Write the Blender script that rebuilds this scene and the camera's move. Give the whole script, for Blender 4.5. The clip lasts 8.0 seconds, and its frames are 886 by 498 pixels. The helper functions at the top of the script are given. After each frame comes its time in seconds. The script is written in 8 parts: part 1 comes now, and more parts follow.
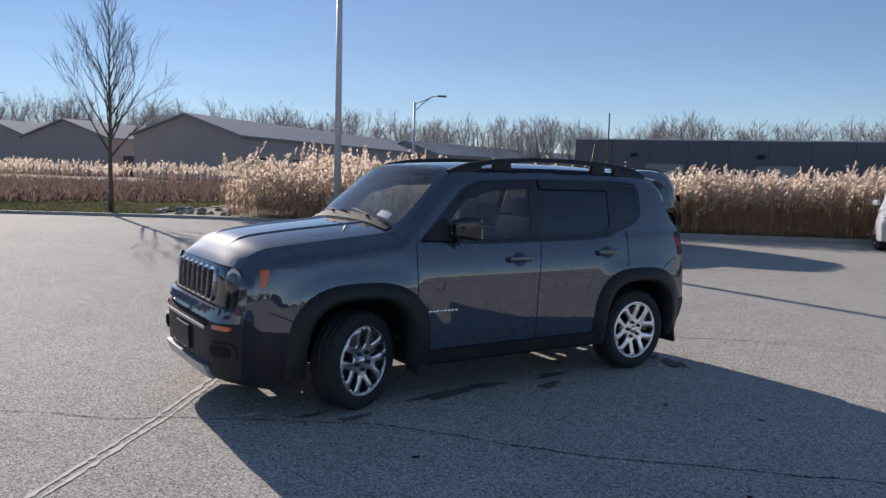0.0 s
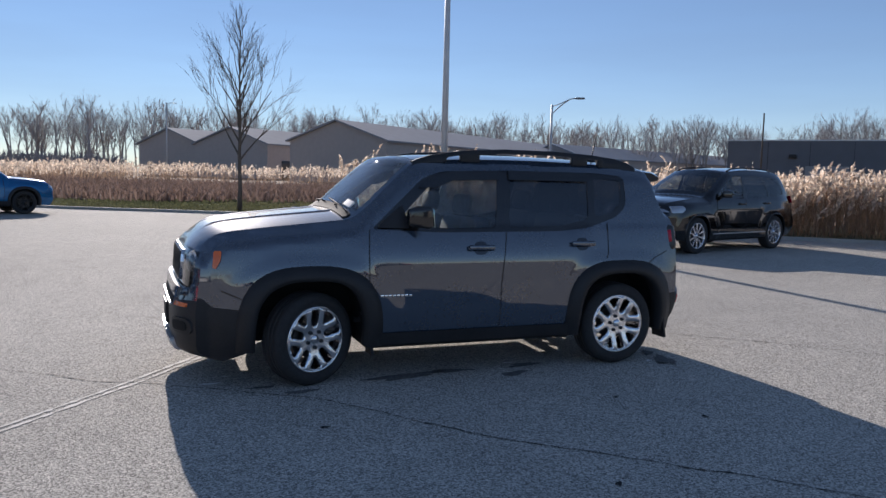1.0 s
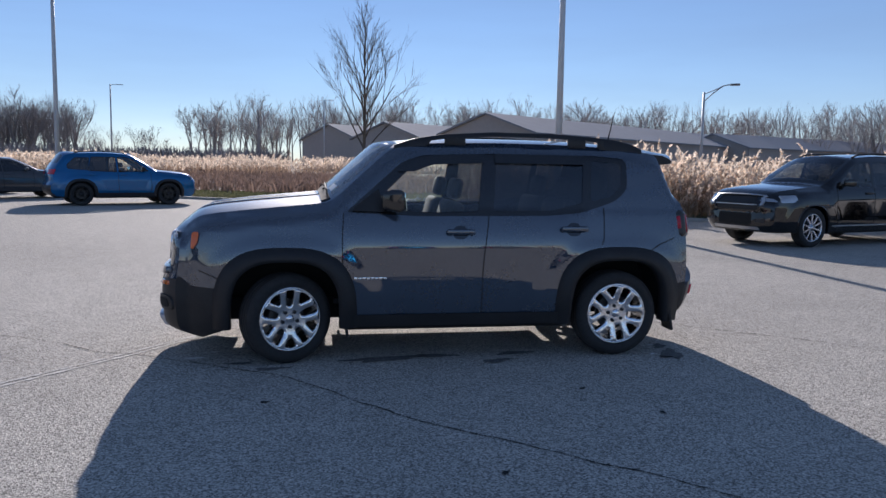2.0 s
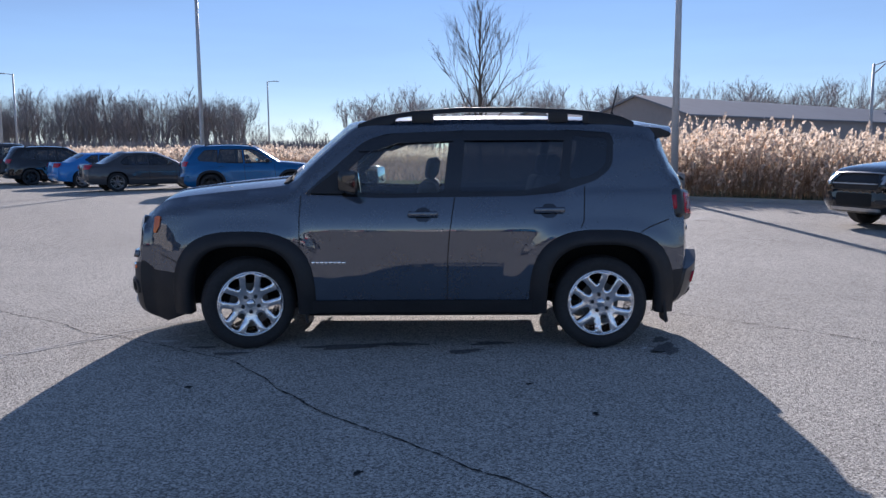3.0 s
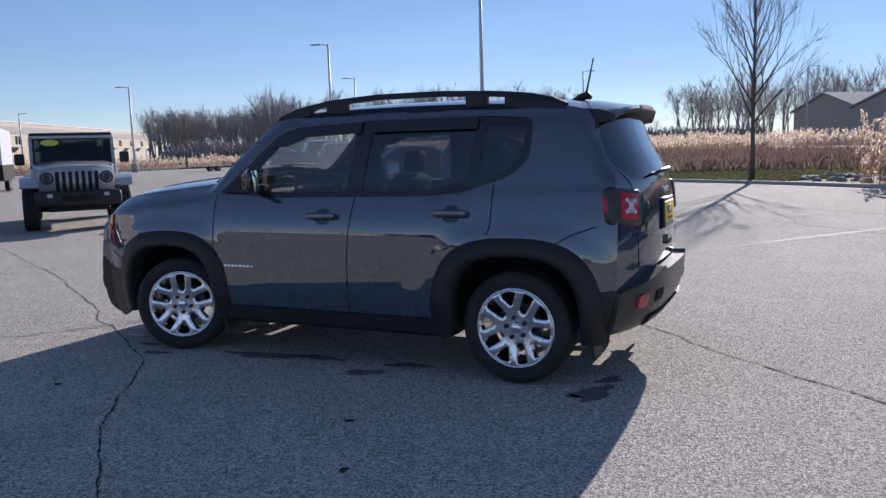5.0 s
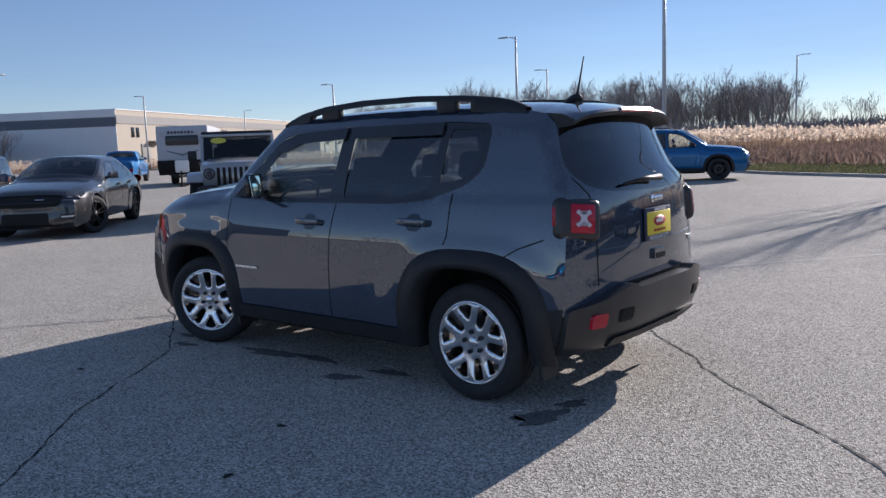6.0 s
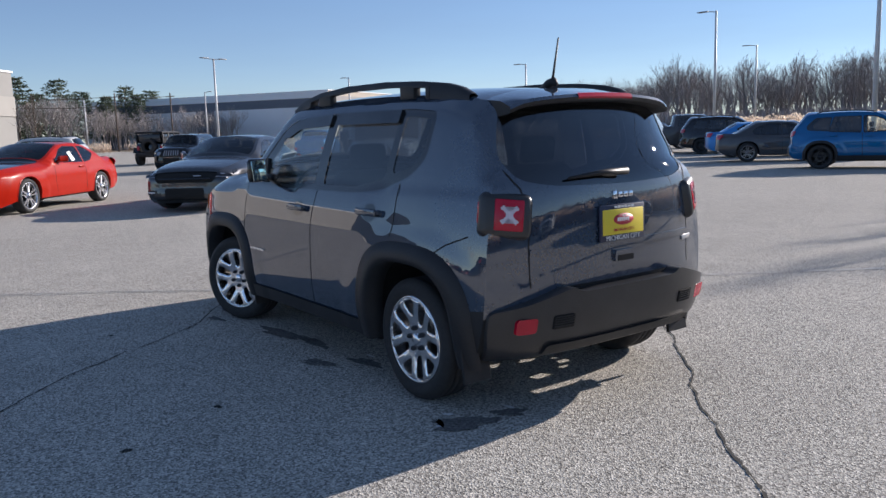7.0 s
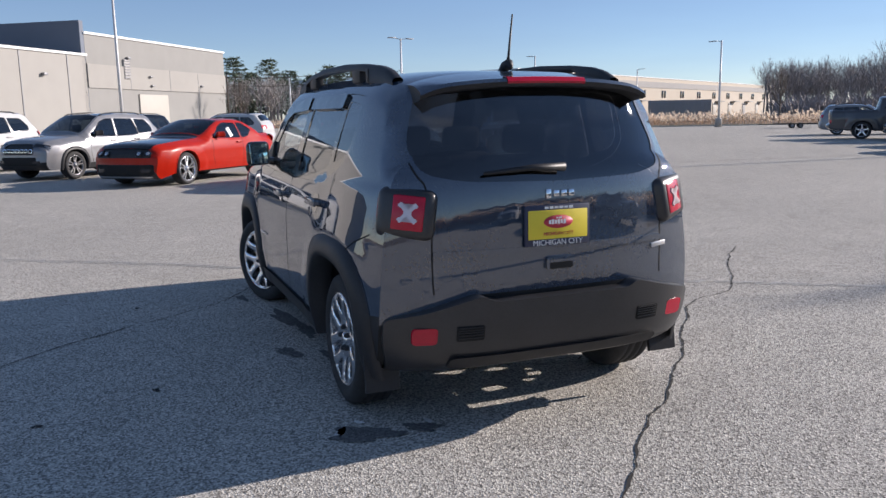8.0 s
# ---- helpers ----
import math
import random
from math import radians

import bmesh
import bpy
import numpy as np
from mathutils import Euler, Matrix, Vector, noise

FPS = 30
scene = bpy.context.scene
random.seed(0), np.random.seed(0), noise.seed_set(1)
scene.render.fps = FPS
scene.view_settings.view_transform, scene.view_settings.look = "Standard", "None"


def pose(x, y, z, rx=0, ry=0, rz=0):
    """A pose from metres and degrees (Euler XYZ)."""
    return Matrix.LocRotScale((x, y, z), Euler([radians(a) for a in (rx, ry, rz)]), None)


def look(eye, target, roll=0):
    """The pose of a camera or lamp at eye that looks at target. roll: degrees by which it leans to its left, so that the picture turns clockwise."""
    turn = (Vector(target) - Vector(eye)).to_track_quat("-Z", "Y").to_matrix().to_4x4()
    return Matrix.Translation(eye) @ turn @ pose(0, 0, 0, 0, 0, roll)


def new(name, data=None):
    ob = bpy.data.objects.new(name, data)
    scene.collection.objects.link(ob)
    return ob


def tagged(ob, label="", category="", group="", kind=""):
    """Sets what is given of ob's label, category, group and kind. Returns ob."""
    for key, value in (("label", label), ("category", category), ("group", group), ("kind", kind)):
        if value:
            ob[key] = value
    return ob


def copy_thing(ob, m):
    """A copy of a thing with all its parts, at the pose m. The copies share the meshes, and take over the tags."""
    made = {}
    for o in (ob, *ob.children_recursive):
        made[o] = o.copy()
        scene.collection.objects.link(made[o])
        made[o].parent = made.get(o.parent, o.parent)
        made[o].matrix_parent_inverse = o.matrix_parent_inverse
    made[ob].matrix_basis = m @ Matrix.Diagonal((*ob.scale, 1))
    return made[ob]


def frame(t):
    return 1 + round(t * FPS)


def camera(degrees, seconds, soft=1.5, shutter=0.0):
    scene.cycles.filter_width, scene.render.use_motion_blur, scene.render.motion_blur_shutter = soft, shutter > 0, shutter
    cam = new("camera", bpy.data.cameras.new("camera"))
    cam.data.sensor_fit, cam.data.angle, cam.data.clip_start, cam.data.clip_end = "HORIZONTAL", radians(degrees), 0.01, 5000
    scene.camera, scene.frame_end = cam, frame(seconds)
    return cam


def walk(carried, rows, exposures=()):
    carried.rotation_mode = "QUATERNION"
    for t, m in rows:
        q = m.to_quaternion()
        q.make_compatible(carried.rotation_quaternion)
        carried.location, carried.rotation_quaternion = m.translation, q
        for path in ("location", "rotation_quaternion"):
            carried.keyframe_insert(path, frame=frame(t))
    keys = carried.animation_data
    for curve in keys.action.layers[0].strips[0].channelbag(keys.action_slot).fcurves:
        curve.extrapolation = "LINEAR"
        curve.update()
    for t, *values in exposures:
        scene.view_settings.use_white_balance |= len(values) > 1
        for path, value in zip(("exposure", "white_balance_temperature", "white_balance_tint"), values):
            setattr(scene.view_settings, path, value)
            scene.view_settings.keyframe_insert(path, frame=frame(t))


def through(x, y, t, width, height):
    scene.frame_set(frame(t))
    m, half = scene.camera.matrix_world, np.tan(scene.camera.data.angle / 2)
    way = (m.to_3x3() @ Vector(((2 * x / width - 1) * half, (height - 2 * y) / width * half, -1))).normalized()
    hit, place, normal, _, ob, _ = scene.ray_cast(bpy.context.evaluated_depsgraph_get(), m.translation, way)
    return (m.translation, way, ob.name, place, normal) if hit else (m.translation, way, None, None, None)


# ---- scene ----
cam = camera(58.3, 8.0)
PATH = [
    (0, (-3.639, -5.526, 1.597), (-2.567, -3.848, 1.409), 1.5),
    (0.5, (-3.059, -5.96, 1.535), (-2.15, -4.188, 1.349), 1.4),
    (1, (-2.481, -6.364, 1.532), (-1.746, -4.513, 1.345), 1.4),
    (1.5, (-1.866, -6.609, 1.5), (-1.32, -4.696, 1.296), 1.7),
    (1.7, (-1.604, -6.708, 1.502), (-1.131, -4.776, 1.293), 1.4),
    (2.8, (-0.022, -6.57, 1.419), (0.015, -4.583, 1.192), -0.1),
    (3, (0.244, -6.492, 1.425), (0.211, -4.507, 1.181), -0.4),
    (3.5, (0.884, -6.209, 1.434), (0.656, -4.238, 1.184), -0.8),
    (4, (1.551, -5.891, 1.409), (1.12, -3.955, 1.157), -1.2),
    (4.2, (1.822, -5.752, 1.382), (1.307, -3.837, 1.127), -1.4),
    (5.3, (3.187, -4.915, 1.416), (2.219, -3.184, 1.163), -1.8),
    (5.5, (3.416, -4.777, 1.461), (2.356, -3.099, 1.207), -1.9),
    (6, (3.952, -4.292, 1.441), (2.688, -2.764, 1.182), -2.1),
    (6.3, (4.242, -4.018, 1.445), (2.867, -2.591, 1.178), -2.1),
    (6.5, (4.441, -3.775, 1.454), (2.993, -2.423, 1.18), -2.0),
    (7, (4.779, -3.156, 1.443), (3.175, -1.998, 1.151), -1.7),
    (7.5, (5.017, -2.515, 1.452), (3.289, -1.558, 1.139), -1.3),
    (8, (5.127, -1.836, 1.454), (3.299, -1.096, 1.122), -1.0),
]
walk(cam, [(t, look(eye, target, roll)) for t, eye, target, roll in PATH], exposures=[(0.0, 0.86, 6040, 16), (1.5, 0.86, 5860, 17), (3.5, 1.00, 5680, 20), (5.5, 0.92, 5850, 19), (7.0, 1.08, 5940, 16), (8.0, 1.12, 6010, 17)])

# ---- world, sun, exposure ----
SUN_ELEV, SUN_AZ = radians(20.0), radians(1.3)
world = bpy.data.worlds.new("sky")
scene.world = world
world.use_nodes = True
wn = world.node_tree.nodes
sky = wn.new("ShaderNodeTexSky")
sky.sky_type = 'NISHITA'
sky.sun_disc = False
sky.sun_elevation = SUN_ELEV
sky.sun_rotation = SUN_AZ
sky.altitude = 200
sky.air_density, sky.dust_density, sky.ozone_density = 0.80, 0.0, 2.0
wn["Background"].inputs["Strength"].default_value = 0.054
# a thin, streaky veil of high cloud over the whole dome
wl = world.node_tree.links
sky_co, sky_map, veil, veil_amount, veil_mix = wn.new("ShaderNodeTexCoord"), wn.new("ShaderNodeMapping"), wn.new("ShaderNodeTexNoise"), wn.new("ShaderNodeMapRange"), wn.new("ShaderNodeMix")
sky_map.inputs["Scale"].default_value = (1.0, 1.0, 7.0)
veil.inputs["Scale"].default_value, veil.inputs["Detail"].default_value, veil.inputs["Roughness"].default_value = 1.6, 6.0, 0.55
veil_amount.inputs["From Min"].default_value, veil_amount.inputs["From Max"].default_value = 0.35, 0.70
veil_amount.inputs["To Min"].default_value, veil_amount.inputs["To Max"].default_value = 0.12, 0.34
veil_mix.data_type = 'RGBA'
veil_mix.inputs["B"].default_value = (2.35, 3.28, 4.6, 1)
wl.new(sky_co.outputs["Generated"], sky_map.inputs["Vector"])
wl.new(sky_map.outputs["Vector"], veil.inputs["Vector"])
wl.new(veil.outputs["Fac"], veil_amount.inputs["Value"])
wl.new(veil_amount.outputs["Result"], veil_mix.inputs["Factor"])
wl.new(sky.outputs["Color"], veil_mix.inputs["A"])
wl.new(veil_mix.outputs["Result"], wn["Background"].inputs["Color"])
sun_dir = Vector((math.sin(SUN_AZ) * math.cos(SUN_ELEV), math.cos(SUN_AZ) * math.cos(SUN_ELEV), math.sin(SUN_ELEV)))
sun = new("sun", bpy.data.lights.new("sun", 'SUN'))
sun.data.energy, sun.data.angle, sun.data.color = 3.45, radians(0.55), (1.0, 0.89, 0.74)
sun.matrix_world = look(sun_dir * 100, (0, 0, 0))


# ---- materials ----
def mat(name, color, rough=0.6, metal=0.0, coat=0.0, grain=0.0, scale=20.0, bump=0.0, spec=0.5, island=0.0, second=None):
    """A procedural surface: base colour varied at two scales, with fine relief."""
    m = bpy.data.materials.new(name)
    m.use_nodes = True
    n, l = m.node_tree.nodes, m.node_tree.links
    b = n["Principled BSDF"]
    b.inputs["Roughness"].default_value = rough
    b.inputs["Metallic"].default_value = metal
    b.inputs["Coat Weight"].default_value = coat
    b.inputs["Coat Roughness"].default_value = 0.04
    b.inputs["Specular IOR Level"].default_value = spec
    b.inputs["Base Color"].default_value = (*color, 1)
    if grain or bump:
        co = n.new("ShaderNodeTexCoord")
        fine, broad = n.new("ShaderNodeTexNoise"), n.new("ShaderNodeTexNoise")
        fine.inputs["Scale"].default_value = scale
        fine.inputs["Detail"].default_value = 6
        broad.inputs["Scale"].default_value = scale * 0.07
        broad.inputs["Detail"].default_value = 4
        l.new(co.outputs["Object"], fine.inputs["Vector"])
        l.new(co.outputs["Object"], broad.inputs["Vector"])
        mix = n.new("ShaderNodeMath")
        mix.operation = 'MULTIPLY_ADD'
        mix.inputs[1].default_value = 0.5
        l.new(fine.outputs["Fac"], mix.inputs[0])
        half = n.new("ShaderNodeMath")
        half.operation = 'MULTIPLY'
        half.inputs[1].default_value = 0.5
        l.new(broad.outputs["Fac"], half.inputs[0])
        l.new(half.outputs[0], mix.inputs[2])
        ramp = n.new("ShaderNodeMix")
        ramp.data_type = 'RGBA'
        lo = tuple(c * (1 - grain) for c in color)
        hi = second or tuple(min(1, c * (1 + grain)) for c in color)
        ramp.inputs["A"].default_value = (*lo, 1)
        ramp.inputs["B"].default_value = (*hi, 1)
        spread = n.new("ShaderNodeMapRange")
        spread.inputs["From Min"].default_value, spread.inputs["From Max"].default_value = 0.3, 0.7
        l.new(mix.outputs[0], spread.inputs["Value"])
        l.new(spread.outputs["Result"], ramp.inputs["Factor"])
        out = ramp.outputs["Result"]
        if island:
            geo, hsv, vary = n.new("ShaderNodeNewGeometry"), n.new("ShaderNodeHueSaturation"), n.new("ShaderNodeMapRange")
            vary.inputs["To Min"].default_value, vary.inputs["To Max"].default_value = 1 - island, 1 + island
            l.new(geo.outputs["Random Per Island"], vary.inputs["Value"])
            l.new(vary.outputs["Result"], hsv.inputs["Value"])
            l.new(out, hsv.inputs["Color"])
            out = hsv.outputs["Color"]
        l.new(out, b.inputs["Base Color"])
        if bump:
            bp = n.new("ShaderNodeBump")
            bp.inputs["Strength"].default_value = bump
            bp.inputs["Distance"].default_value = 0.01
            l.new(fine.outputs["Fac"], bp.inputs["Height"])
            l.new(bp.outputs["Normal"], b.inputs["Normal"])
    return m


def glass_mat(name, tint, dust=0.05, mirror=0.09):
    """Thin tinted car glass: what lies behind shows through the tint, and the surface mirrors by Fresnel."""
    m = bpy.data.materials.new(name)
    m.use_nodes = True
    n, l = m.node_tree.nodes, m.node_tree.links
    n.remove(n["Principled BSDF"])
    t, g, x = n.new("ShaderNodeBsdfTransparent"), n.new("ShaderNodeBsdfGlossy"), n.new("ShaderNodeMixShader")
    t.inputs["Color"].default_value = (*tint, 1)
    g.inputs["Roughness"].default_value = 0.015
    g.inputs["Color"].default_value = (0.95, 0.97, 1.0, 1)
    # both faces of the thin pane mirror alike, more so at a slant
    f, rise, gain = n.new("ShaderNodeLayerWeight"), n.new("ShaderNodeMath"), n.new("ShaderNodeMath")
    f.inputs["Blend"].default_value = 0.5
    rise.operation, rise.inputs[1].default_value = 'POWER', 4.5
    gain.operation, gain.inputs[1].default_value, gain.inputs[2].default_value = 'MULTIPLY_ADD', 1.0 - mirror, mirror
    l.new(f.outputs["Facing"], rise.inputs[0])
    l.new(rise.outputs[0], gain.inputs[0])
    l.new(gain.outputs[0], x.inputs[0])
    l.new(t.outputs[0], x.inputs[1])
    l.new(g.outputs[0], x.inputs[2])
    # a thin film of dust
    d, t2, both, film = n.new("ShaderNodeBsdfDiffuse"), n.new("ShaderNodeBsdfTranslucent"), n.new("ShaderNodeMixShader"), n.new("ShaderNodeMixShader")
    for s in (d, t2):
        s.inputs["Color"].default_value = (0.75, 0.76, 0.76, 1)
    both.inputs[0].default_value, film.inputs[0].default_value = 0.6, dust
    l.new(d.outputs[0], both.inputs[1])
    l.new(t2.outputs[0], both.inputs[2])
    l.new(x.outputs[0], film.inputs[1])
    l.new(both.outputs[0], film.inputs[2])
    l.new(film.outputs[0], n["Material Output"].inputs["Surface"])
    return m


def paint(name, color, metal=0.55, rough=0.38, gloss=1.5):
    """Car paint: base coat with a faint flake and thin road dust, under a clear coat."""
    m = mat(name, color, rough, metal, coat=1.0, grain=0.10, scale=60.0, spec=0.03)
    b = m.node_tree.nodes["Principled BSDF"]
    b.inputs["Coat IOR"].default_value = gloss
    b.inputs["Coat Roughness"].default_value = 0.015
    return m


def asphalt_mat(name, lo, hi, speck):
    m = bpy.data.materials.new(name)
    m.use_nodes = True
    n, l = m.node_tree.nodes, m.node_tree.links
    b = n["Principled BSDF"]
    b.inputs["Roughness"].default_value = 0.85
    b.inputs["Specular IOR Level"].default_value = 0.05
    co = n.new("ShaderNodeTexCoord")

    def tex(kind, scale, detail=4):
        t = n.new(kind)
        t.inputs["Scale"].default_value = scale
        if kind == "ShaderNodeTexNoise":
            t.inputs["Detail"].default_value = detail
        l.new(co.outputs["Object"], t.inputs["Vector"])
        return t
    broad, mid, fine = tex("ShaderNodeTexNoise", 0.22, 6), tex("ShaderNodeTexNoise", 2.3, 5), tex("ShaderNodeTexNoise", 55, 3)
    stones = tex("ShaderNodeTexVoronoi", 115)
    base = n.new("ShaderNodeMix")
    base.data_type = 'RGBA'
    base.inputs["A"].default_value, base.inputs["B"].default_value = (*lo, 1), (*hi, 1)
    add = n.new("ShaderNodeMath")
    add.operation = 'MULTIPLY_ADD'
    add.inputs[1].default_value = 0.6
    l.new(broad.outputs["Fac"], add.inputs[0])
    sc = n.new("ShaderNodeMath")
    sc.operation = 'MULTIPLY'
    sc.inputs[1].default_value = 0.4
    l.new(mid.outputs["Fac"], sc.inputs[0])
    l.new(sc.outputs[0], add.inputs[2])
    rng = n.new("ShaderNodeMapRange")
    rng.inputs["From Min"].default_value, rng.inputs["From Max"].default_value = 0.32, 0.68
    l.new(add.outputs[0], rng.inputs["Value"])
    l.new(rng.outputs["Result"], base.inputs["Factor"])
    # single stones of the aggregate, light and dark
    stone = n.new("ShaderNodeMapRange")
    stone.inputs["To Min"].default_value, stone.inputs["To Max"].default_value = 1 - speck, 1 + speck
    sep = n.new("ShaderNodeSeparateColor")
    l.new(stones.outputs["Color"], sep.inputs[0])
    l.new(sep.outputs[0], stone.inputs["Value"])
    fm = n.new("ShaderNodeMapRange")
    fm.inputs["From Min"].default_value, fm.inputs["From Max"].default_value = 0.3, 0.7
    fm.inputs["To Min"].default_value, fm.inputs["To Max"].default_value = 0.78, 1.2
    l.new(fine.outputs["Fac"], fm.inputs["Value"])
    both = n.new("ShaderNodeMath")
    both.operation = 'MULTIPLY'
    l.new(stone.outputs["Result"], both.inputs[0])
    l.new(fm.outputs["Result"], both.inputs[1])
    hsv = n.new("ShaderNodeHueSaturation")
    l.new(base.outputs["Result"], hsv.inputs["Color"])
    l.new(both.outputs[0], hsv.inputs["Value"])
    l.new(hsv.outputs["Color"], b.inputs["Base Color"])
    bp = n.new("ShaderNodeBump")
    bp.inputs["Strength"].default_value = 0.55
    bp.inputs["Distance"].default_value = 0.006
    l.new(stones.outputs["Distance"], bp.inputs["Height"])
    l.new(bp.outputs["Normal"], b.inputs["Normal"])
    return m


def leaf_mat(name, color, through, island=0.3, second=None):
    """Thin dry plant matter that lets part of the light through."""
    m = mat(name, color, 0.85, grain=0.25, scale=3, island=island, second=second)
    n, l = m.node_tree.nodes, m.node_tree.links
    b = n["Principled BSDF"]
    t, x = n.new("ShaderNodeBsdfTranslucent"), n.new("ShaderNodeMixShader")
    l.new(b.inputs["Base Color"].links[0].from_socket, t.inputs["Color"])
    x.inputs[0].default_value = through
    l.new(b.outputs[0], x.inputs[1])
    l.new(t.outputs[0], x.inputs[2])
    l.new(x.outputs[0], n["Material Output"].inputs["Surface"])
    return m


M_ASPHALT = asphalt_mat("old_asphalt", (0.372, 0.352, 0.316), (0.478, 0.453, 0.406), 0.62)
M_DAMP = asphalt_mat("damp_asphalt", (0.13, 0.126, 0.123), (0.18, 0.175, 0.17), 0.35)
M_CRACK = mat("crack_filler", (0.018, 0.017, 0.016), 0.9, grain=0.4, scale=40)
M_LINE = mat("worn_line_paint", (0.38, 0.37, 0.355), 0.8, grain=0.2, scale=35, second=(0.58, 0.57, 0.54))
M_SALT_GLINT = mat("salt_mark", (0.68, 0.68, 0.67), 0.8, grain=0.3, scale=30)
M_KERB = mat("concrete_kerb", (0.42, 0.40, 0.36), 0.85, grain=0.2, scale=8, bump=0.2)
M_CONC = mat("concrete", (0.36, 0.34, 0.31), 0.85, grain=0.22, scale=9, bump=0.2)
M_GRASS_SOIL = mat("lawn_soil", (0.11, 0.115, 0.055), 0.95, grain=0.45, scale=2.5, bump=0.4)
M_FIELD = mat("dry_field", (0.16, 0.115, 0.07), 0.95, grain=0.35, scale=0.8, bump=0.4)
M_MARSH = mat("marsh_litter", (0.10, 0.068, 0.045), 0.95, grain=0.4, scale=2.0, bump=0.5)
M_GRASS = leaf_mat("grass_blades", (0.115, 0.135, 0.060), 0.35, 0.35, (0.20, 0.19, 0.10))
M_REED = leaf_mat("reed_stem", (0.42, 0.30, 0.21), 0.42, 0.35)
M_PLUME = leaf_mat("reed_plume", (0.76, 0.645, 0.53), 0.58, 0.3)
M_SEDGE = leaf_mat("brown_sedge", (0.25, 0.175, 0.14), 0.3, 0.35)
M_BARK = mat("grey_bark", (0.13, 0.105, 0.085), 0.9, grain=0.3, scale=12, bump=0.4, island=0.15)
# twigs paler than bark: distance haze is put into both colours
M_WOOD_HAZE = mat("hazed_twigs", (0.42, 0.38, 0.355), 0.95, grain=0.2, scale=0.5, island=0.25)
M_WOOD_HAZE_DENSE = mat("hazed_dense_twigs", (0.31, 0.285, 0.28), 0.95, grain=0.2, scale=0.5, island=0.25)
M_PINE = leaf_mat("pine_needles", (0.098, 0.122, 0.078), 0.25, 0.35)
M_ROCK = mat("grey_rock", (0.2, 0.2, 0.19), 0.85, grain=0.35, scale=5, bump=0.5, island=0.25)
M_POLE = mat("painted_pole", (0.58, 0.58, 0.58), 0.5, 0.2, grain=0.1, scale=5)
M_WOODPOLE = mat("wooden_pole", (0.12, 0.09, 0.07), 0.9, grain=0.3, scale=6)
M_LAMPHEAD = mat("lamp_head", (0.22, 0.22, 0.23), 0.5, 0.4, grain=0.1, scale=8)
M_BROWN = mat("brown_cladding", (0.50, 0.43, 0.385), 0.75, grain=0.08, scale=1.5)
M_ROOF = mat("grey_metal_roof", (0.36, 0.36, 0.375), 0.85, 0.0, spec=0.1, grain=0.08, scale=0.6)
M_NAVY = mat("dark_slate_cladding", (0.15, 0.155, 0.172), 0.7, grain=0.14, scale=0.5)
M_CREAM = mat("cream_panel", (0.50, 0.44, 0.36), 0.8, grain=0.05, scale=0.5)
M_GREYBAND = mat("grey_panel", (0.33, 0.32, 0.31), 0.8, grain=0.06, scale=0.5)
# white panel with the blue of its shade mixed into the colour
M_WHITE_SHADE = mat("white_panel_shade_tint", (0.84, 0.87, 0.90), 0.8, grain=0.04, scale=0.4)
# band colour, which also paints the hall's shaded end wall
M_BAND_SHADE = mat("blue_grey_band", (0.16, 0.18, 0.22), 0.8, grain=0.06, scale=0.5)
M_GREYWALL = mat("grey_concrete_wall", (0.26, 0.255, 0.242), 0.85, grain=0.08, scale=0.8)
M_PALEWALL = mat("pale_concrete_wall", (0.315, 0.302, 0.28), 0.85, grain=0.06, scale=0.8)
M_DOORWHITE = mat("white_door", (0.40, 0.375, 0.33), 0.6, grain=0.05, scale=2)
M_DARKWIN = mat("dark_window", (0.03, 0.032, 0.038), 0.15, grain=0.1, scale=2)
M_BLACK = mat("black_plastic", (0.024, 0.024, 0.026), 0.5, grain=0.25, scale=90, bump=0.06, spec=0.35)
M_SATIN = mat("satin_black_plastic", (0.026, 0.026, 0.028), 0.34, grain=0.25, scale=90, bump=0.05, spec=0.6)
M_GLOSSBLACK = mat("gloss_black", (0.012, 0.012, 0.013), 0.12, coat=0.6, grain=0.1, scale=30)
M_RUBBER = mat("tyre_rubber", (0.028, 0.028, 0.029), 0.8, grain=0.35, scale=45, bump=0.12)
M_RIM = mat("polished_alloy", (0.84, 0.84, 0.86), 0.24, 1.0, grain=0.06, scale=30)
M_RIMDARK = mat("dark_alloy", (0.05, 0.05, 0.053), 0.35, 0.8, grain=0.1, scale=30)
M_RIMGREY = mat("grey_alloy", (0.34, 0.34, 0.35), 0.3, 0.9, grain=0.08, scale=30)
M_BRAKE = mat("brake_steel", (0.09, 0.088, 0.085), 0.45, 0.9, grain=0.2, scale=40)
M_CHROME = mat("chrome", (0.85, 0.85, 0.86), 0.08, 1.0)
M_SILVERPL = mat("silver_plastic", (0.55, 0.55, 0.56), 0.35, 0.6, grain=0.05, scale=30)
M_RED = mat("red_lens", (0.46, 0.004, 0.028), 0.25, coat=0.6, spec=0.25, grain=0.15, scale=120)
M_CROSS = mat("clear_cross_lens", (0.60, 0.52, 0.55), 0.15, 0.1, coat=1.0, grain=0.12, scale=80)
M_AMBER = mat("amber_lens", (0.75, 0.14, 0.01), 0.2, coat=1.0, grain=0.1, scale=120)
M_CLEAR = mat("clear_lens", (0.42, 0.43, 0.46), 0.10, 0.6, coat=1.0, grain=0.12, scale=80)
M_SEAT = mat("black_cloth", (0.016, 0.016, 0.018), 0.9, grain=0.25, scale=60)
M_UNDER = mat("underbody", (0.012, 0.012, 0.012), 0.9, grain=0.2, scale=20)
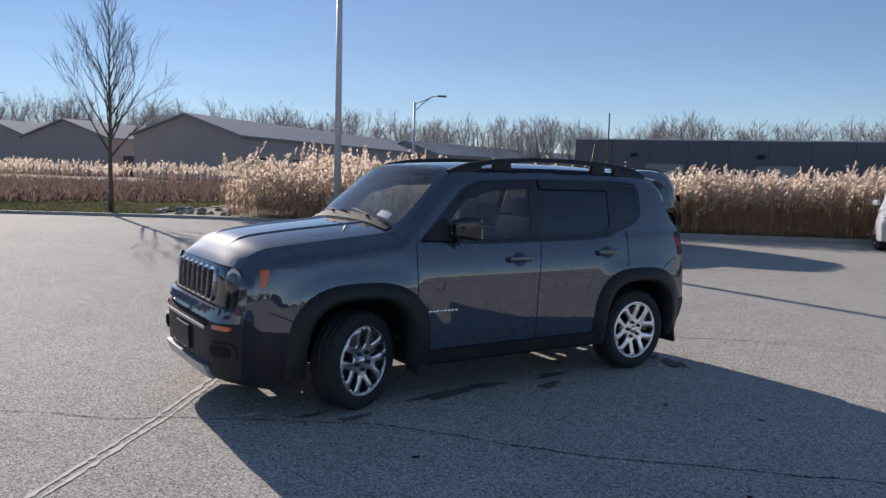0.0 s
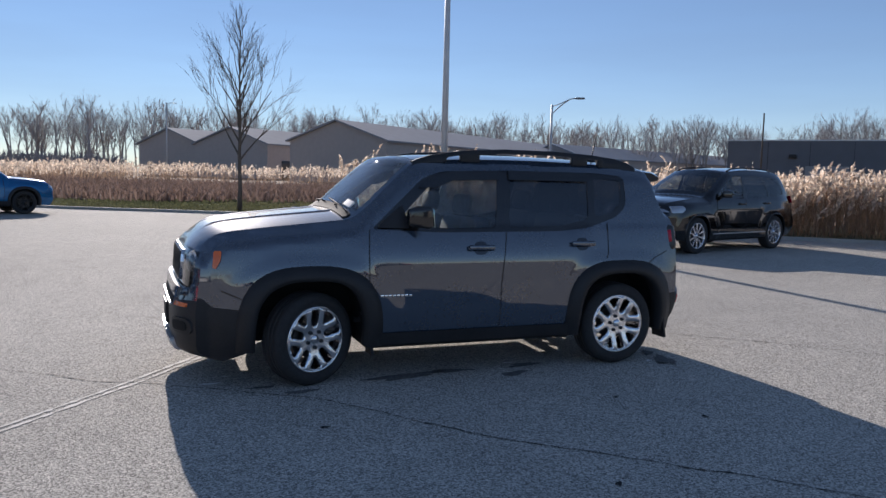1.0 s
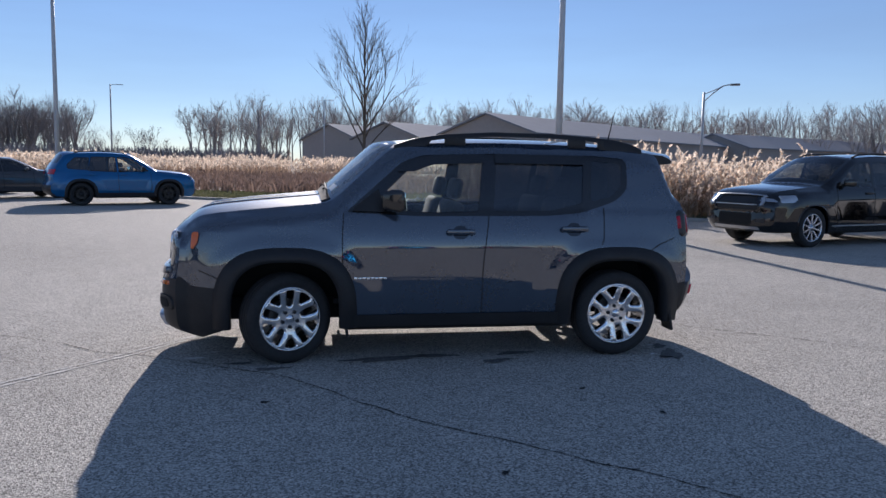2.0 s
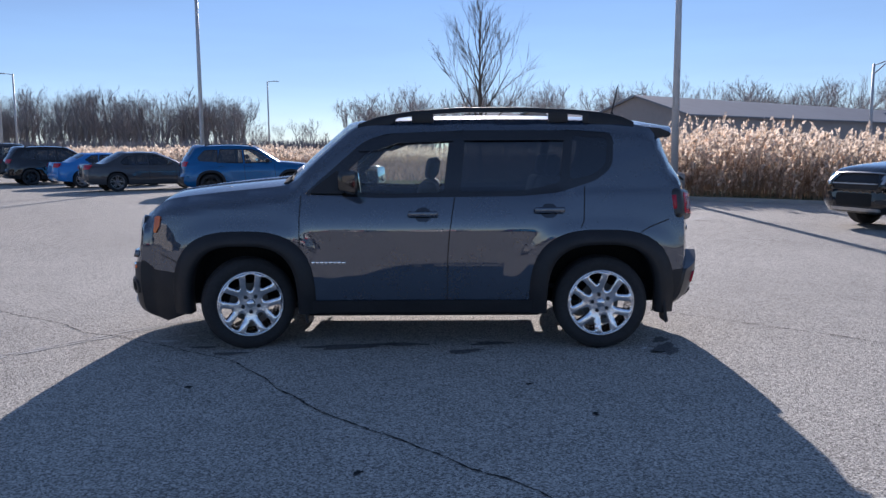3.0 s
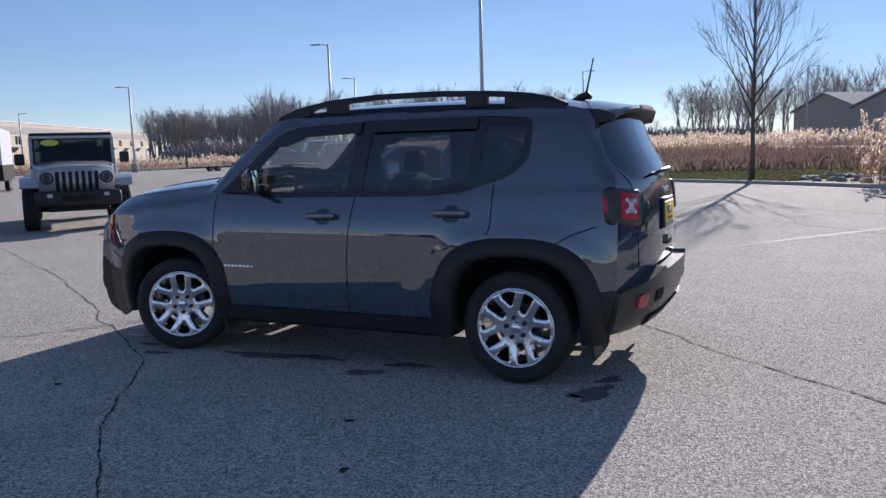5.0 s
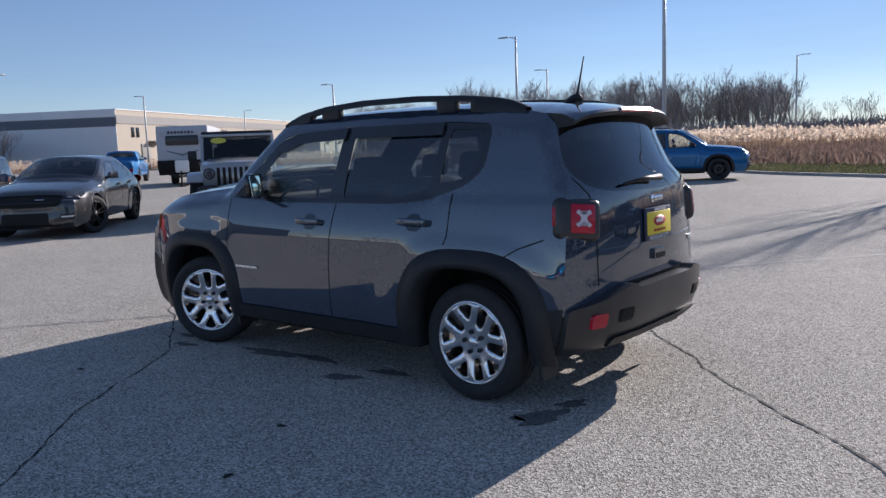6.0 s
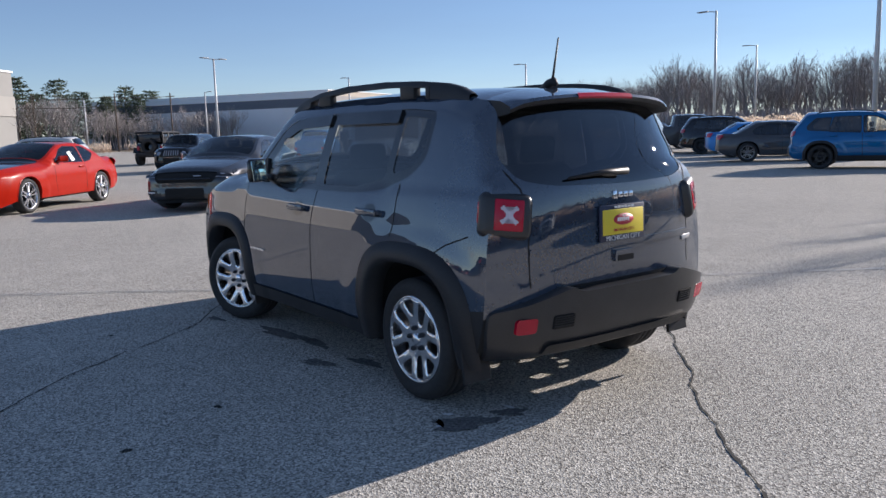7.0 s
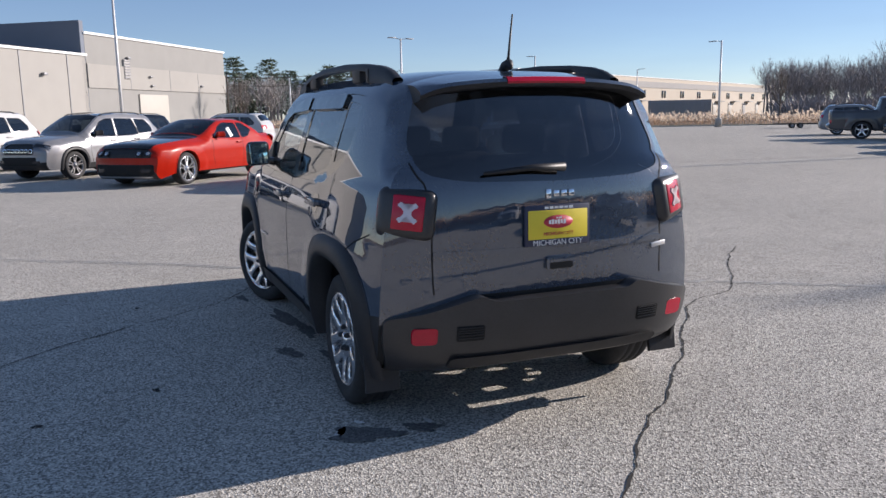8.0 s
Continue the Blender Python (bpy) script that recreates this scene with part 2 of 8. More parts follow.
M_YELLOW = mat("plate_yellow", (0.78, 0.62, 0.04), 0.5, grain=0.03, scale=40)
M_PLATERED = mat("plate_red", (0.45, 0.03, 0.06), 0.5, grain=0.03, scale=40)
M_TRAILER = mat("trailer_skin", (0.50, 0.52, 0.56), 0.5, grain=0.06, scale=3)
M_WHITE = mat("white_paint", (0.78, 0.78, 0.77), 0.5, grain=0.04, scale=20)
M_NAVYFRAME = mat("navy_frame", (0.03, 0.035, 0.07), 0.4, grain=0.05, scale=30)
M_STICKER = mat("yellow_sticker", (0.75, 0.68, 0.10), 0.6, grain=0.05, scale=30)
M_GLASS = glass_mat("clear_glass", (0.90, 0.985, 0.96), 0.05, 0.08)
M_SCREEN = glass_mat("windscreen_glass", (0.78, 0.88, 0.87), 0.20, 0.08)
# darker copy of the windscreen glass, with shade put into its tint
M_DIMSCREEN = glass_mat("shaded_windscreen_glass", (0.20, 0.23, 0.24), 0.002, 0.05)
M_PRIVACY = glass_mat("privacy_glass", (0.15, 0.175, 0.20), 0.003, 0.09)
M_REARGLASS = glass_mat("rear_window_glass", (0.075, 0.085, 0.10), 0.003, 0.11)
M_LENS = glass_mat("lamp_glass", (0.90, 0.92, 0.94), 0.06, 0.09)
M_MIRROR = mat("mirror_glass", (0.78, 0.95, 0.90), 0.02, 1.0)
P_GRANITE = paint("granite_paint", (0.032, 0.047, 0.074), 0.0, 0.5, 2.15)
P_BLACK = paint("black_paint", (0.030, 0.030, 0.033), 0.9, 0.08)
P_BLUE = paint("blue_paint", (0.006, 0.115, 0.29), 0.4, 0.28)
P_LBLUE = paint("light_blue_paint", (0.05, 0.25, 0.62), 0.2, 0.4)
P_RED = mat("orange_red_paint", (0.36, 0.012, 0.0015), 0.30, 0.0, coat=0.25, grain=0.10, scale=60.0, spec=0.2)
P_GREY = paint("grey_paint", (0.036, 0.037, 0.041), 0.6, 0.40, 1.75)
P_DGREY = paint("dark_grey_paint", (0.075, 0.075, 0.08), 0.4, 0.4)
P_SILVER = paint("silver_paint", (0.25, 0.25, 0.258), 0.4, 0.35)
P_LSILVER = paint("light_silver_paint", (0.44, 0.44, 0.45), 0.35, 0.35)
P_WHITE = paint("white_car_paint", (0.52, 0.52, 0.52), 0.0, 0.4)
P_SKYBLUE = paint("pickup_blue_paint", (0.014, 0.15, 0.40), 0.1, 0.4)


# ---- mesh tools ----
def thing(name, m=None, label="", category="", group="", kind=""):
    ob = new(name)
    ob.empty_display_size = 0.1
    if m is not None:
        ob.matrix_world = m
    return tagged(ob, label, category, group, kind)


def mesh_ob(name, verts, faces, material, parent=None, label="", smooth=True, local=None):
    me = bpy.data.meshes.new(name)
    me.from_pydata([tuple(v) for v in verts], [], [tuple(f) for f in faces])
    me.materials.append(material)
    if smooth:
        me.shade_smooth()
    ob = new(name, me)
    ob.parent = parent
    if local is not None:
        ob.matrix_basis = local
    if label:
        ob["label"] = label
    return ob


def part(name, bm, material, parent=None, label="", smooth=True, local=None, sharp=40):
    me = bpy.data.meshes.new(name)
    if smooth:
        for f in bm.faces:
            f.smooth = True
        lim = radians(sharp)
        for e in bm.edges:
            if len(e.link_faces) == 2 and e.calc_face_angle(0) > lim:
                e.smooth = False
    bm.to_mesh(me)
    bm.free()
    me.materials.append(material)
    ob = new(name, me)
    ob.parent = parent
    if local is not None:
        ob.matrix_basis = local
    if label:
        ob["label"] = label
    return ob


def box(bm, cx, cy, cz, sx, sy, sz, bevel=0.0, m=None, seg=2):
    r = bmesh.ops.create_cube(bm, size=1)
    vs = r["verts"]
    for v in vs:
        v.co = Vector((v.co.x * sx, v.co.y * sy, v.co.z * sz))
    if bevel:
        es = list({e for v in vs for e in v.link_edges})
        out = bmesh.ops.bevel(bm, geom=es, offset=bevel, segments=seg, profile=0.5, affect='EDGES')
        vs = list({v for f in out["faces"] for v in f.verts} | {v for v in vs if v.is_valid})
    mm = Matrix.Translation((cx, cy, cz)) @ (m or Matrix.Identity(4))
    for v in vs:
        v.co = mm @ v.co
    return vs


def one_box(name, c, s, material, parent=None, bevel=0.01, label="", m=None):
    bm = bmesh.new()
    box(bm, *c, *s, bevel, m)
    return part(name, bm, material, parent, label)


def tube(bm, pts, radii, n=6, cap=True):
    """A tapered tube along points."""
    rings = []
    pts = [Vector(p) for p in pts]
    for i, p in enumerate(pts):
        d = (pts[min(i + 1, len(pts) - 1)] - pts[max(i - 1, 0)]).normalized()
        a = d.orthogonal().normalized() if i == 0 else (rings_a - d * rings_a.dot(d)).normalized()
        rings_a = a
        b = d.cross(a)
        r = radii[i] if hasattr(radii, "__len__") else radii
        rings.append([bm.verts.new(p + (a * math.cos(k * math.tau / n) + b * math.sin(k * math.tau / n)) * r) for k in range(n)])
    for r0, r1 in zip(rings, rings[1:]):
        for k in range(n):
            bm.faces.new((r0[k], r0[(k + 1) % n], r1[(k + 1) % n], r1[k]))
    if cap:
        bm.faces.new(rings[0][::-1])
        bm.faces.new(rings[-1])


def lathe(bm, prof, n=40, axis="y"):
    """Turn a profile of (radius, along) round the axis."""
    rings = []
    for k in range(n):
        a = k * math.tau / n
        rings.append([bm.verts.new((r * math.cos(a), h, r * math.sin(a)) if axis == "y" else (r * math.cos(a), r * math.sin(a), h)) for r, h in prof])
    for k in range(n):
        p, q = rings[k], rings[(k + 1) % n]
        for i in range(len(prof) - 1):
            bm.faces.new((p[i], q[i], q[i + 1], p[i + 1]))


def prism(bm, poly, lo, hi, axis="z"):
    """Extrude a closed polygon of 2D points between lo and hi along an axis."""
    def at(p, h):
        return {"z": (p[0], p[1], h), "y": (p[0], h, p[1]), "x": (h, p[0], p[1])}[axis]
    a = [bm.verts.new(at(p, lo)) for p in poly]
    b = [bm.verts.new(at(p, hi)) for p in poly]
    n = len(poly)
    for i in range(n):
        bm.faces.new((a[i], a[(i + 1) % n], b[(i + 1) % n], b[i]))
    bm.faces.new(a[::-1])
    bm.faces.new(b)


def inside(poly, x, y):
    """Which of the points lie in the polygon (arrays)."""
    p = np.asarray(poly, float)
    hit = np.zeros(len(x), bool)
    for (x0, y0), (x1, y1) in zip(p, np.roll(p, -1, 0)):
        if y0 == y1:
            continue
        cross = ((y0 > y) != (y1 > y)) & (x < (x1 - x0) * (y - y0) / (y1 - y0) + x0)
        hit ^= cross
    return hit


def rounded(poly, r, n=4):
    """A polygon with its corners rounded."""
    out, k = [], len(poly)
    for i in range(k):
        p0, p, p1 = Vector(poly[i - 1]), Vector(poly[i]), Vector(poly[(i + 1) % k])
        a, b = p0 - p, p1 - p
        q = min(r, a.length * 0.45, b.length * 0.45)
        s, e = p + a.normalized() * q, p + b.normalized() * q
        for j in range(n + 1):
            t = j / n
            out.append(tuple(s * (1 - t) ** 2 + p * 2 * t * (1 - t) + e * t * t))
    return out


def densify(poly, step, closed=True):
    out, n = [], len(poly)
    for i in range(n if closed else n - 1):
        a, b = Vector(poly[i]), Vector(poly[(i + 1) % n])
        k = max(1, int((b - a).length / step + 0.5))
        out += [tuple(a.lerp(b, j / k)) for j in range(k)]
    if not closed:
        out.append(tuple(poly[-1]))
    return out


def panels(outer, feats, step, seed_shift=0.37):
    """Mesh a flat outline into triangles and sort them by the features (name, polygon) they lie in, the last one that holds them first."""
    from mathutils.geometry import delaunay_2d_cdt
    pts, edges = [], []

    def loop(poly):
        s = len(pts)
        pts.extend(poly)
        edges.extend((s + i, s + (i + 1) % len(poly)) for i in range(len(poly)))
    loop(outer)
    for _, poly in feats:
        loop(densify(poly, step))
    o = np.asarray(outer)
    gx = np.arange(o[:, 0].min() + step * seed_shift, o[:, 0].max(), step)
    gy = np.arange(o[:, 1].min() + step * seed_shift, o[:, 1].max(), step)
    X, Y = [a.ravel() for a in np.meshgrid(gx, gy)]
    X = X + (np.round((Y - gy[0]) / step) % 2) * step * 0.5
    keep = inside(outer, X, Y)
    segs = np.asarray([(pts[a], pts[b]) for a, b in edges])
    mid = segs.mean(1)
    X, Y = X[keep], Y[keep]
    if len(X):
        near = np.array([np.min((mid[:, 0] - x) ** 2 + (mid[:, 1] - y) ** 2) for x, y in zip(X, Y)])
        X, Y = X[near > (0.45 * step) ** 2], Y[near > (0.45 * step) ** 2]
    pts.extend(zip(X.tolist(), Y.tolist()))
    v, _, f, *_ = delaunay_2d_cdt([Vector(p) for p in pts], edges, [], 0, 1e-6)
    v = np.array([tuple(p) for p in v])
    f = np.array([tuple(t) for t in f if len(t) == 3])
    c = v[f].mean(1)
    key = np.where(inside(outer, c[:, 0], c[:, 1]), 0, -1)
    for i, (_, poly) in enumerate(feats):
        key[(key >= 0) & inside(poly, c[:, 0], c[:, 1])] = i + 1
    names = ["body"] + [n for n, _ in feats]
    out = {}
    for i, name in enumerate(names):
        tri = f[key == i]
        if len(tri):
            used, inv = np.unique(tri, return_inverse=True)
            V, T = v[used], inv.reshape(-1, 3)
            if name in out:
                V0, T0 = out[name]
                out[name] = (np.vstack([V0, V]), np.vstack([T0, T + len(V0)]))
            else:
                out[name] = (V, T)
    return out


def curve_pts(pts, step):
    """A smooth open curve through points (Catmull-Rom), as a list of 2D points with the index of the source span."""
    out, span = [], []
    P = [Vector(p) for p in pts]
    for i in range(len(P) - 1):
        p0, p1, p2, p3 = P[max(i - 1, 0)], P[i], P[i + 1], P[min(i + 2, len(P) - 1)]
        k = max(1, int((p2 - p1).length / step + 0.5))
        for j in range(k):
            t = j / k
            m1, m2 = (p2 - p0) * 0.5, (p3 - p1) * 0.5
            lim = (p2 - p1).length
            m1 = m1 * min(1, lim / max(m1.length, 1e-6))
            m2 = m2 * min(1, lim / max(m2.length, 1e-6))
            q = p1 * (2 * t ** 3 - 3 * t ** 2 + 1) + m1 * (t ** 3 - 2 * t ** 2 + t) + p2 * (-2 * t ** 3 + 3 * t ** 2) + m2 * (t ** 3 - t ** 2)
            out.append(tuple(q))
            span.append(i + t)
    out.append(tuple(P[-1]))
    span.append(len(P) - 1.0)
    return out, span


def smooth01(t):
    t = np.clip(t, 0, 1)
    return t * t * (3 - 2 * t)


# ---- vehicles: faces towards -x, its left side towards -y, stands on z = 0 ----
class Shape:
    def __init__(s, d):
        s.sil, s.step, s.W, s.wb, s.R, s.ra = d["sil"], d["step"], d["W"], d["wb"], d["R"], d["ra"]
        s.tall = d["tall"]
        s.sq, s.flare, s.proud, s.trim, s.tf, s.xf = d["sq"], d["flare"], d["proud"], d["trim"], d["tf"], d["xf"]
        s.lf, s.tr, s.xr, s.lr, s.belt, s.tum = d["lf"], d["tr"], d["xr"], d["lr"], d["belt"], d["tum"]
        s.tum2, s.cd, s.curl, s.rcurl, s.swell, s.sill = d["tum2"], d["cd"], d["curl"], d["rcurl"], d["swell"], d["sill"]
        s.low_top, s.pw, s.crown, s.paint, s.side_parts, s.side_feats = d["low_top"], d["pw"], d["crown"], d["paint"], d["side_parts"], d["side_feats"]
        s.skin_parts, s.inset, s.labels, s.skin_feats, s.wheel, s.rr = d["skin_parts"], d["inset"], d["labels"], d["skin_feats"], d["wheel"], d["rr"]
        s.tw, s.wi, s.steer, s.rim_mat, s.rim_label, s.seats = d["tw"], d["wi"], d["steer"], d["rim_mat"], d["rim_label"], d["seats"]
        s.seat_mat, s.mirror, s.mirror_mat, s.handles, s.handle_mat, s.seams = d["seat_mat"], d["mirror"], d["mirror_mat"], d["handles"], d["handle_mat"], d["seams"]
        s.skin_seams, s.gap, s.i_screen_top = d["skin_seams"], d["gap"], d["i_screen_top"]
        s.pts, s.span = curve_pts([(p[0], p[1]) for p in s.sil], s.step)
        s.P = np.array(s.pts)
        # the top edge: what lies flat enough over bonnet, cabin and boot
        near = [s.sil[int(k + 0.5)][2] for k in s.span]
        slope = np.abs(np.gradient(s.P[:, 0])) / np.maximum(np.abs(np.gradient(s.P[:, 1])), 1e-6)
        up = s.P[np.array([t in "hwrk" or (t == "t" and f > 1.5) for t, f in zip(near, slope)]) & (s.P[:, 1] > s.low_top)]
        o = np.argsort(up[:, 0])
        s.tx, s.tz = up[o, 0], up[o, 1]
        seg = np.diff(s.P, axis=0)
        s.arc = np.concatenate([[0], np.cumsum(np.hypot(seg[:, 0], seg[:, 1]))])
        g = np.gradient(s.P, axis=0)
        for _ in range(2):
            g[1:-1] = (g[:-2] + 2 * g[1:-1] + g[2:]) / 4
        n = np.stack([-g[:, 1], g[:, 0]], 1)
        s.nor = n / np.maximum(np.linalg.norm(n, axis=1, keepdims=True), 1e-9)
        tags = [p[2] for p in s.sil]
        # the upright ends bulge straight forwards and backwards
        flat = np.interp(s.span, np.arange(len(tags)), [1.0 if t in "bgtc" else 0.0 for t in tags])[:, None]
        s.nor = s.nor * (1 - flat) + flat * np.stack([np.sign(s.P[:, 0]), 0 * s.P[:, 0]], 1)
        cr = np.array([s.crown[t] for t in tags], float)
        s.cr = np.interp(s.span, np.arange(len(cr)), cr)
        pw = np.array([s.pw[t] if hasattr(s.pw, "keys") else s.pw for t in tags], float)
        s.pws = np.interp(s.span, np.arange(len(pw)), pw)

    def top(s, x):
        return np.interp(x, s.tx, s.tz)

    def y(s, x, z):
        """Half width of the body at a place of its side."""
        x, z = np.asarray(x, float), np.asarray(z, float)
        w = s.W - s.tf * np.clip((s.xf - x) / s.lf, 0, 1) ** 2.2 - s.tr * np.clip((x - s.xr) / s.lr, 0, 1) ** 2.2
        w = w - 0.055 * np.clip((0.52 - z) / 0.3, 0, 1) ** 1.6
        low = s.belt - 0.26 - 0.13 * smooth01((np.abs(x) - 0.8) / 0.35)
        w = w - 0.064 * np.clip((z - low) / (s.belt + 0.025 - low), 0, 1) ** 1.6
        h = np.maximum(z - s.belt, 0)
        top = s.top(x)
        cab = smooth01((top - s.belt - 0.05) / 0.18)
        w = w - cab * (s.tum * h + s.tum2 * h * h)
        cut = np.clip((z - (top - s.cd)) / s.cd, 0, 1) ** 2
        w = w - cut * (s.curl * (1 - cab) + s.rcurl * cab)
        # swelling over the wheels
        for ax in (-s.wb / 2, s.wb / 2):
            d = np.maximum(np.abs(x - ax) - 0.12, 0)
            w = w + s.swell * smooth01((s.ra + 0.24 - np.hypot(d, np.maximum(z - s.R, 0))) / 0.14) * smooth01((s.belt - 0.08 - z) / 0.10)
        return w

    def skin(s, u, v):
        """The skin over front, bonnet, roof and tail, by the arc length u along the outline and v from side to side (-1 to 1)."""
        u, v = np.asarray(u, float), np.asarray(v, float)
        x, z = np.interp(u, s.arc, s.P[:, 0]), np.interp(u, s.arc, s.P[:, 1])
        nx, nz, c = np.interp(u, s.arc, s.nor[:, 0]), np.interp(u, s.arc, s.nor[:, 1]), np.interp(u, s.arc, s.cr)
        k = c * (1 - np.abs(v) ** np.interp(u, s.arc, s.pws))
        return np.stack([x + nx * k, v * s.y(x, z), z + nz * k], -1)

    def side_normal(s, x, z, e=0.012):
        n = np.stack([-(s.y(x + e, z) - s.y(x - e, z)) / (2 * e), np.ones(len(x)), -(s.y(x, z + e) - s.y(x, z - e)) / (2 * e)], -1)
        return n / np.linalg.norm(n, axis=1, keepdims=True)

    def skin_normal(s, u, v, e=0.015):
        v0, v1 = np.clip(v - e, -1, 1), np.clip(v + e, -1, 1)
        n = np.cross(s.skin(u + e, v) - s.skin(u - e, v), s.skin(u, v1) - s.skin(u, v0))
        out = np.stack([np.interp(u, s.arc, s.nor[:, 0]), 0 * u, np.interp(u, s.arc, s.nor[:, 1])], -1)
        n = n * np.where((n * out).sum(1) < 0, -1.0, 1.0)[:, None]
        return n / np.maximum(np.linalg.norm(n, axis=1, keepdims=True), 1e-9)

    def u_at(s, idx):
        """Arc length at a (fractional) index of the outline's source points."""
        return float(np.interp(idx, s.span, s.arc))

    def arch(s, ax, r, n=26, drop=0.0, tall=1.0):
        """Points of a wheel arch round the axle ax, from the front sill over the top to the rear one."""
        zs = s.sill - drop
        out = []
        for i in range(n + 1):
            a = math.pi * (1 - i / n)
            c, q = math.cos(a), math.sin(a)
            k = (abs(c) ** s.sq + abs(q) ** s.sq) ** (-1 / s.sq)
            out.append((ax + r * k * c, s.R + r * tall * k * q))
        return [(out[0][0], zs)] + out + [(out[-1][0], zs)]


WHEELS = {}


def arm(bm, a, b, wa, wb_, ya, yb, depth):
    """One spoke arm from a to b in the wheel's plane, with a narrower front face."""
    a, b = Vector((a[0], 0, a[1])), Vector((b[0], 0, b[1]))
    d = (b - a).normalized()
    n = Vector((-d.z, 0, d.x))
    ring = []
    for p, w, y in ((a, wa, ya), (b, wb_, yb)):
        ring.append([bm.verts.new(p + n * w * 0.5 * k + Vector((0, yy, 0))) for k, yy in ((0.72, y), (-0.72, y), (-1, y + 0.012), (-1, y + depth), (1, y + depth), (1, y + 0.012))])
    for i in range(6):
        bm.faces.new((ring[0][i], ring[0][(i + 1) % 6], ring[1][(i + 1) % 6], ring[1][i]))
    bm.faces.new(ring[0][::-1])
    bm.faces.new(ring[1])


def wheel_face(bm, rr, y0):
    """A cast face with five split spokes: short windows inside each fork and deep ones between the forks."""
    holes = []
    for k in range(5):
        a = math.pi / 2 + math.pi / 5 + k * math.tau / 5
        at = lambda u, w, t: (rr * (u * math.cos(t) - w * math.sin(t)), rr * (u * math.sin(t) + w * math.cos(t)))
        fork = [at(0.56, -0.035, a), at(0.85, -0.205, a), at(0.905, -0.11, a), at(0.915, 0.0, a), at(0.905, 0.11, a), at(0.85, 0.205, a), at(0.56, 0.035, a)]
        b = a + math.pi / 5
        deep = [at(0.39, -0.06, b), at(0.48, -0.105, b), at(0.895, -0.140, b), at(0.915, 0.0, b), at(0.895, 0.140, b), at(0.48, 0.105, b), at(0.39, 0.06, b)]
        holes += [("hole", rounded(fork, 0.016, 3)), ("hole", rounded(deep, 0.022, 3))]
    disc = [((rr - 0.010) * math.cos(i * math.tau / 64), (rr - 0.010) * math.sin(i * math.tau / 64)) for i in range(64)]
    V, T = panels(disc, holes, 0.011)["body"]
    edges = {(int(p), int(q)) for t in T for p, q in ((t[0], t[1]), (t[1], t[2]), (t[2], t[0]))}
    rim = [(p, q) for p, q in edges if (q, p) not in edges]
    low = np.zeros(len(V))
    low[[p for p, _ in rim]] = 0.006
    r = np.hypot(V[:, 0], V[:, 1]) / rr
    y = y0 + 0.006 - 0.020 * smooth01((r - 0.25) / 0.65) + low
    top = [bm.verts.new((p[0], h, p[1])) for p, h in zip(V, y)]
    for t in T:
        bm.faces.new([top[i] for i in t]).smooth = True
    ends = {p: (bm.verts.new((V[p][0], y[p], V[p][1])), bm.verts.new((V[p][0] * 0.985, y0 + 0.042, V[p][1] * 0.985))) for p, _ in rim}
    for p, q in rim:
        bm.faces.new((ends[q][0], ends[p][0], ends[p][1], ends[q][1])).smooth = True


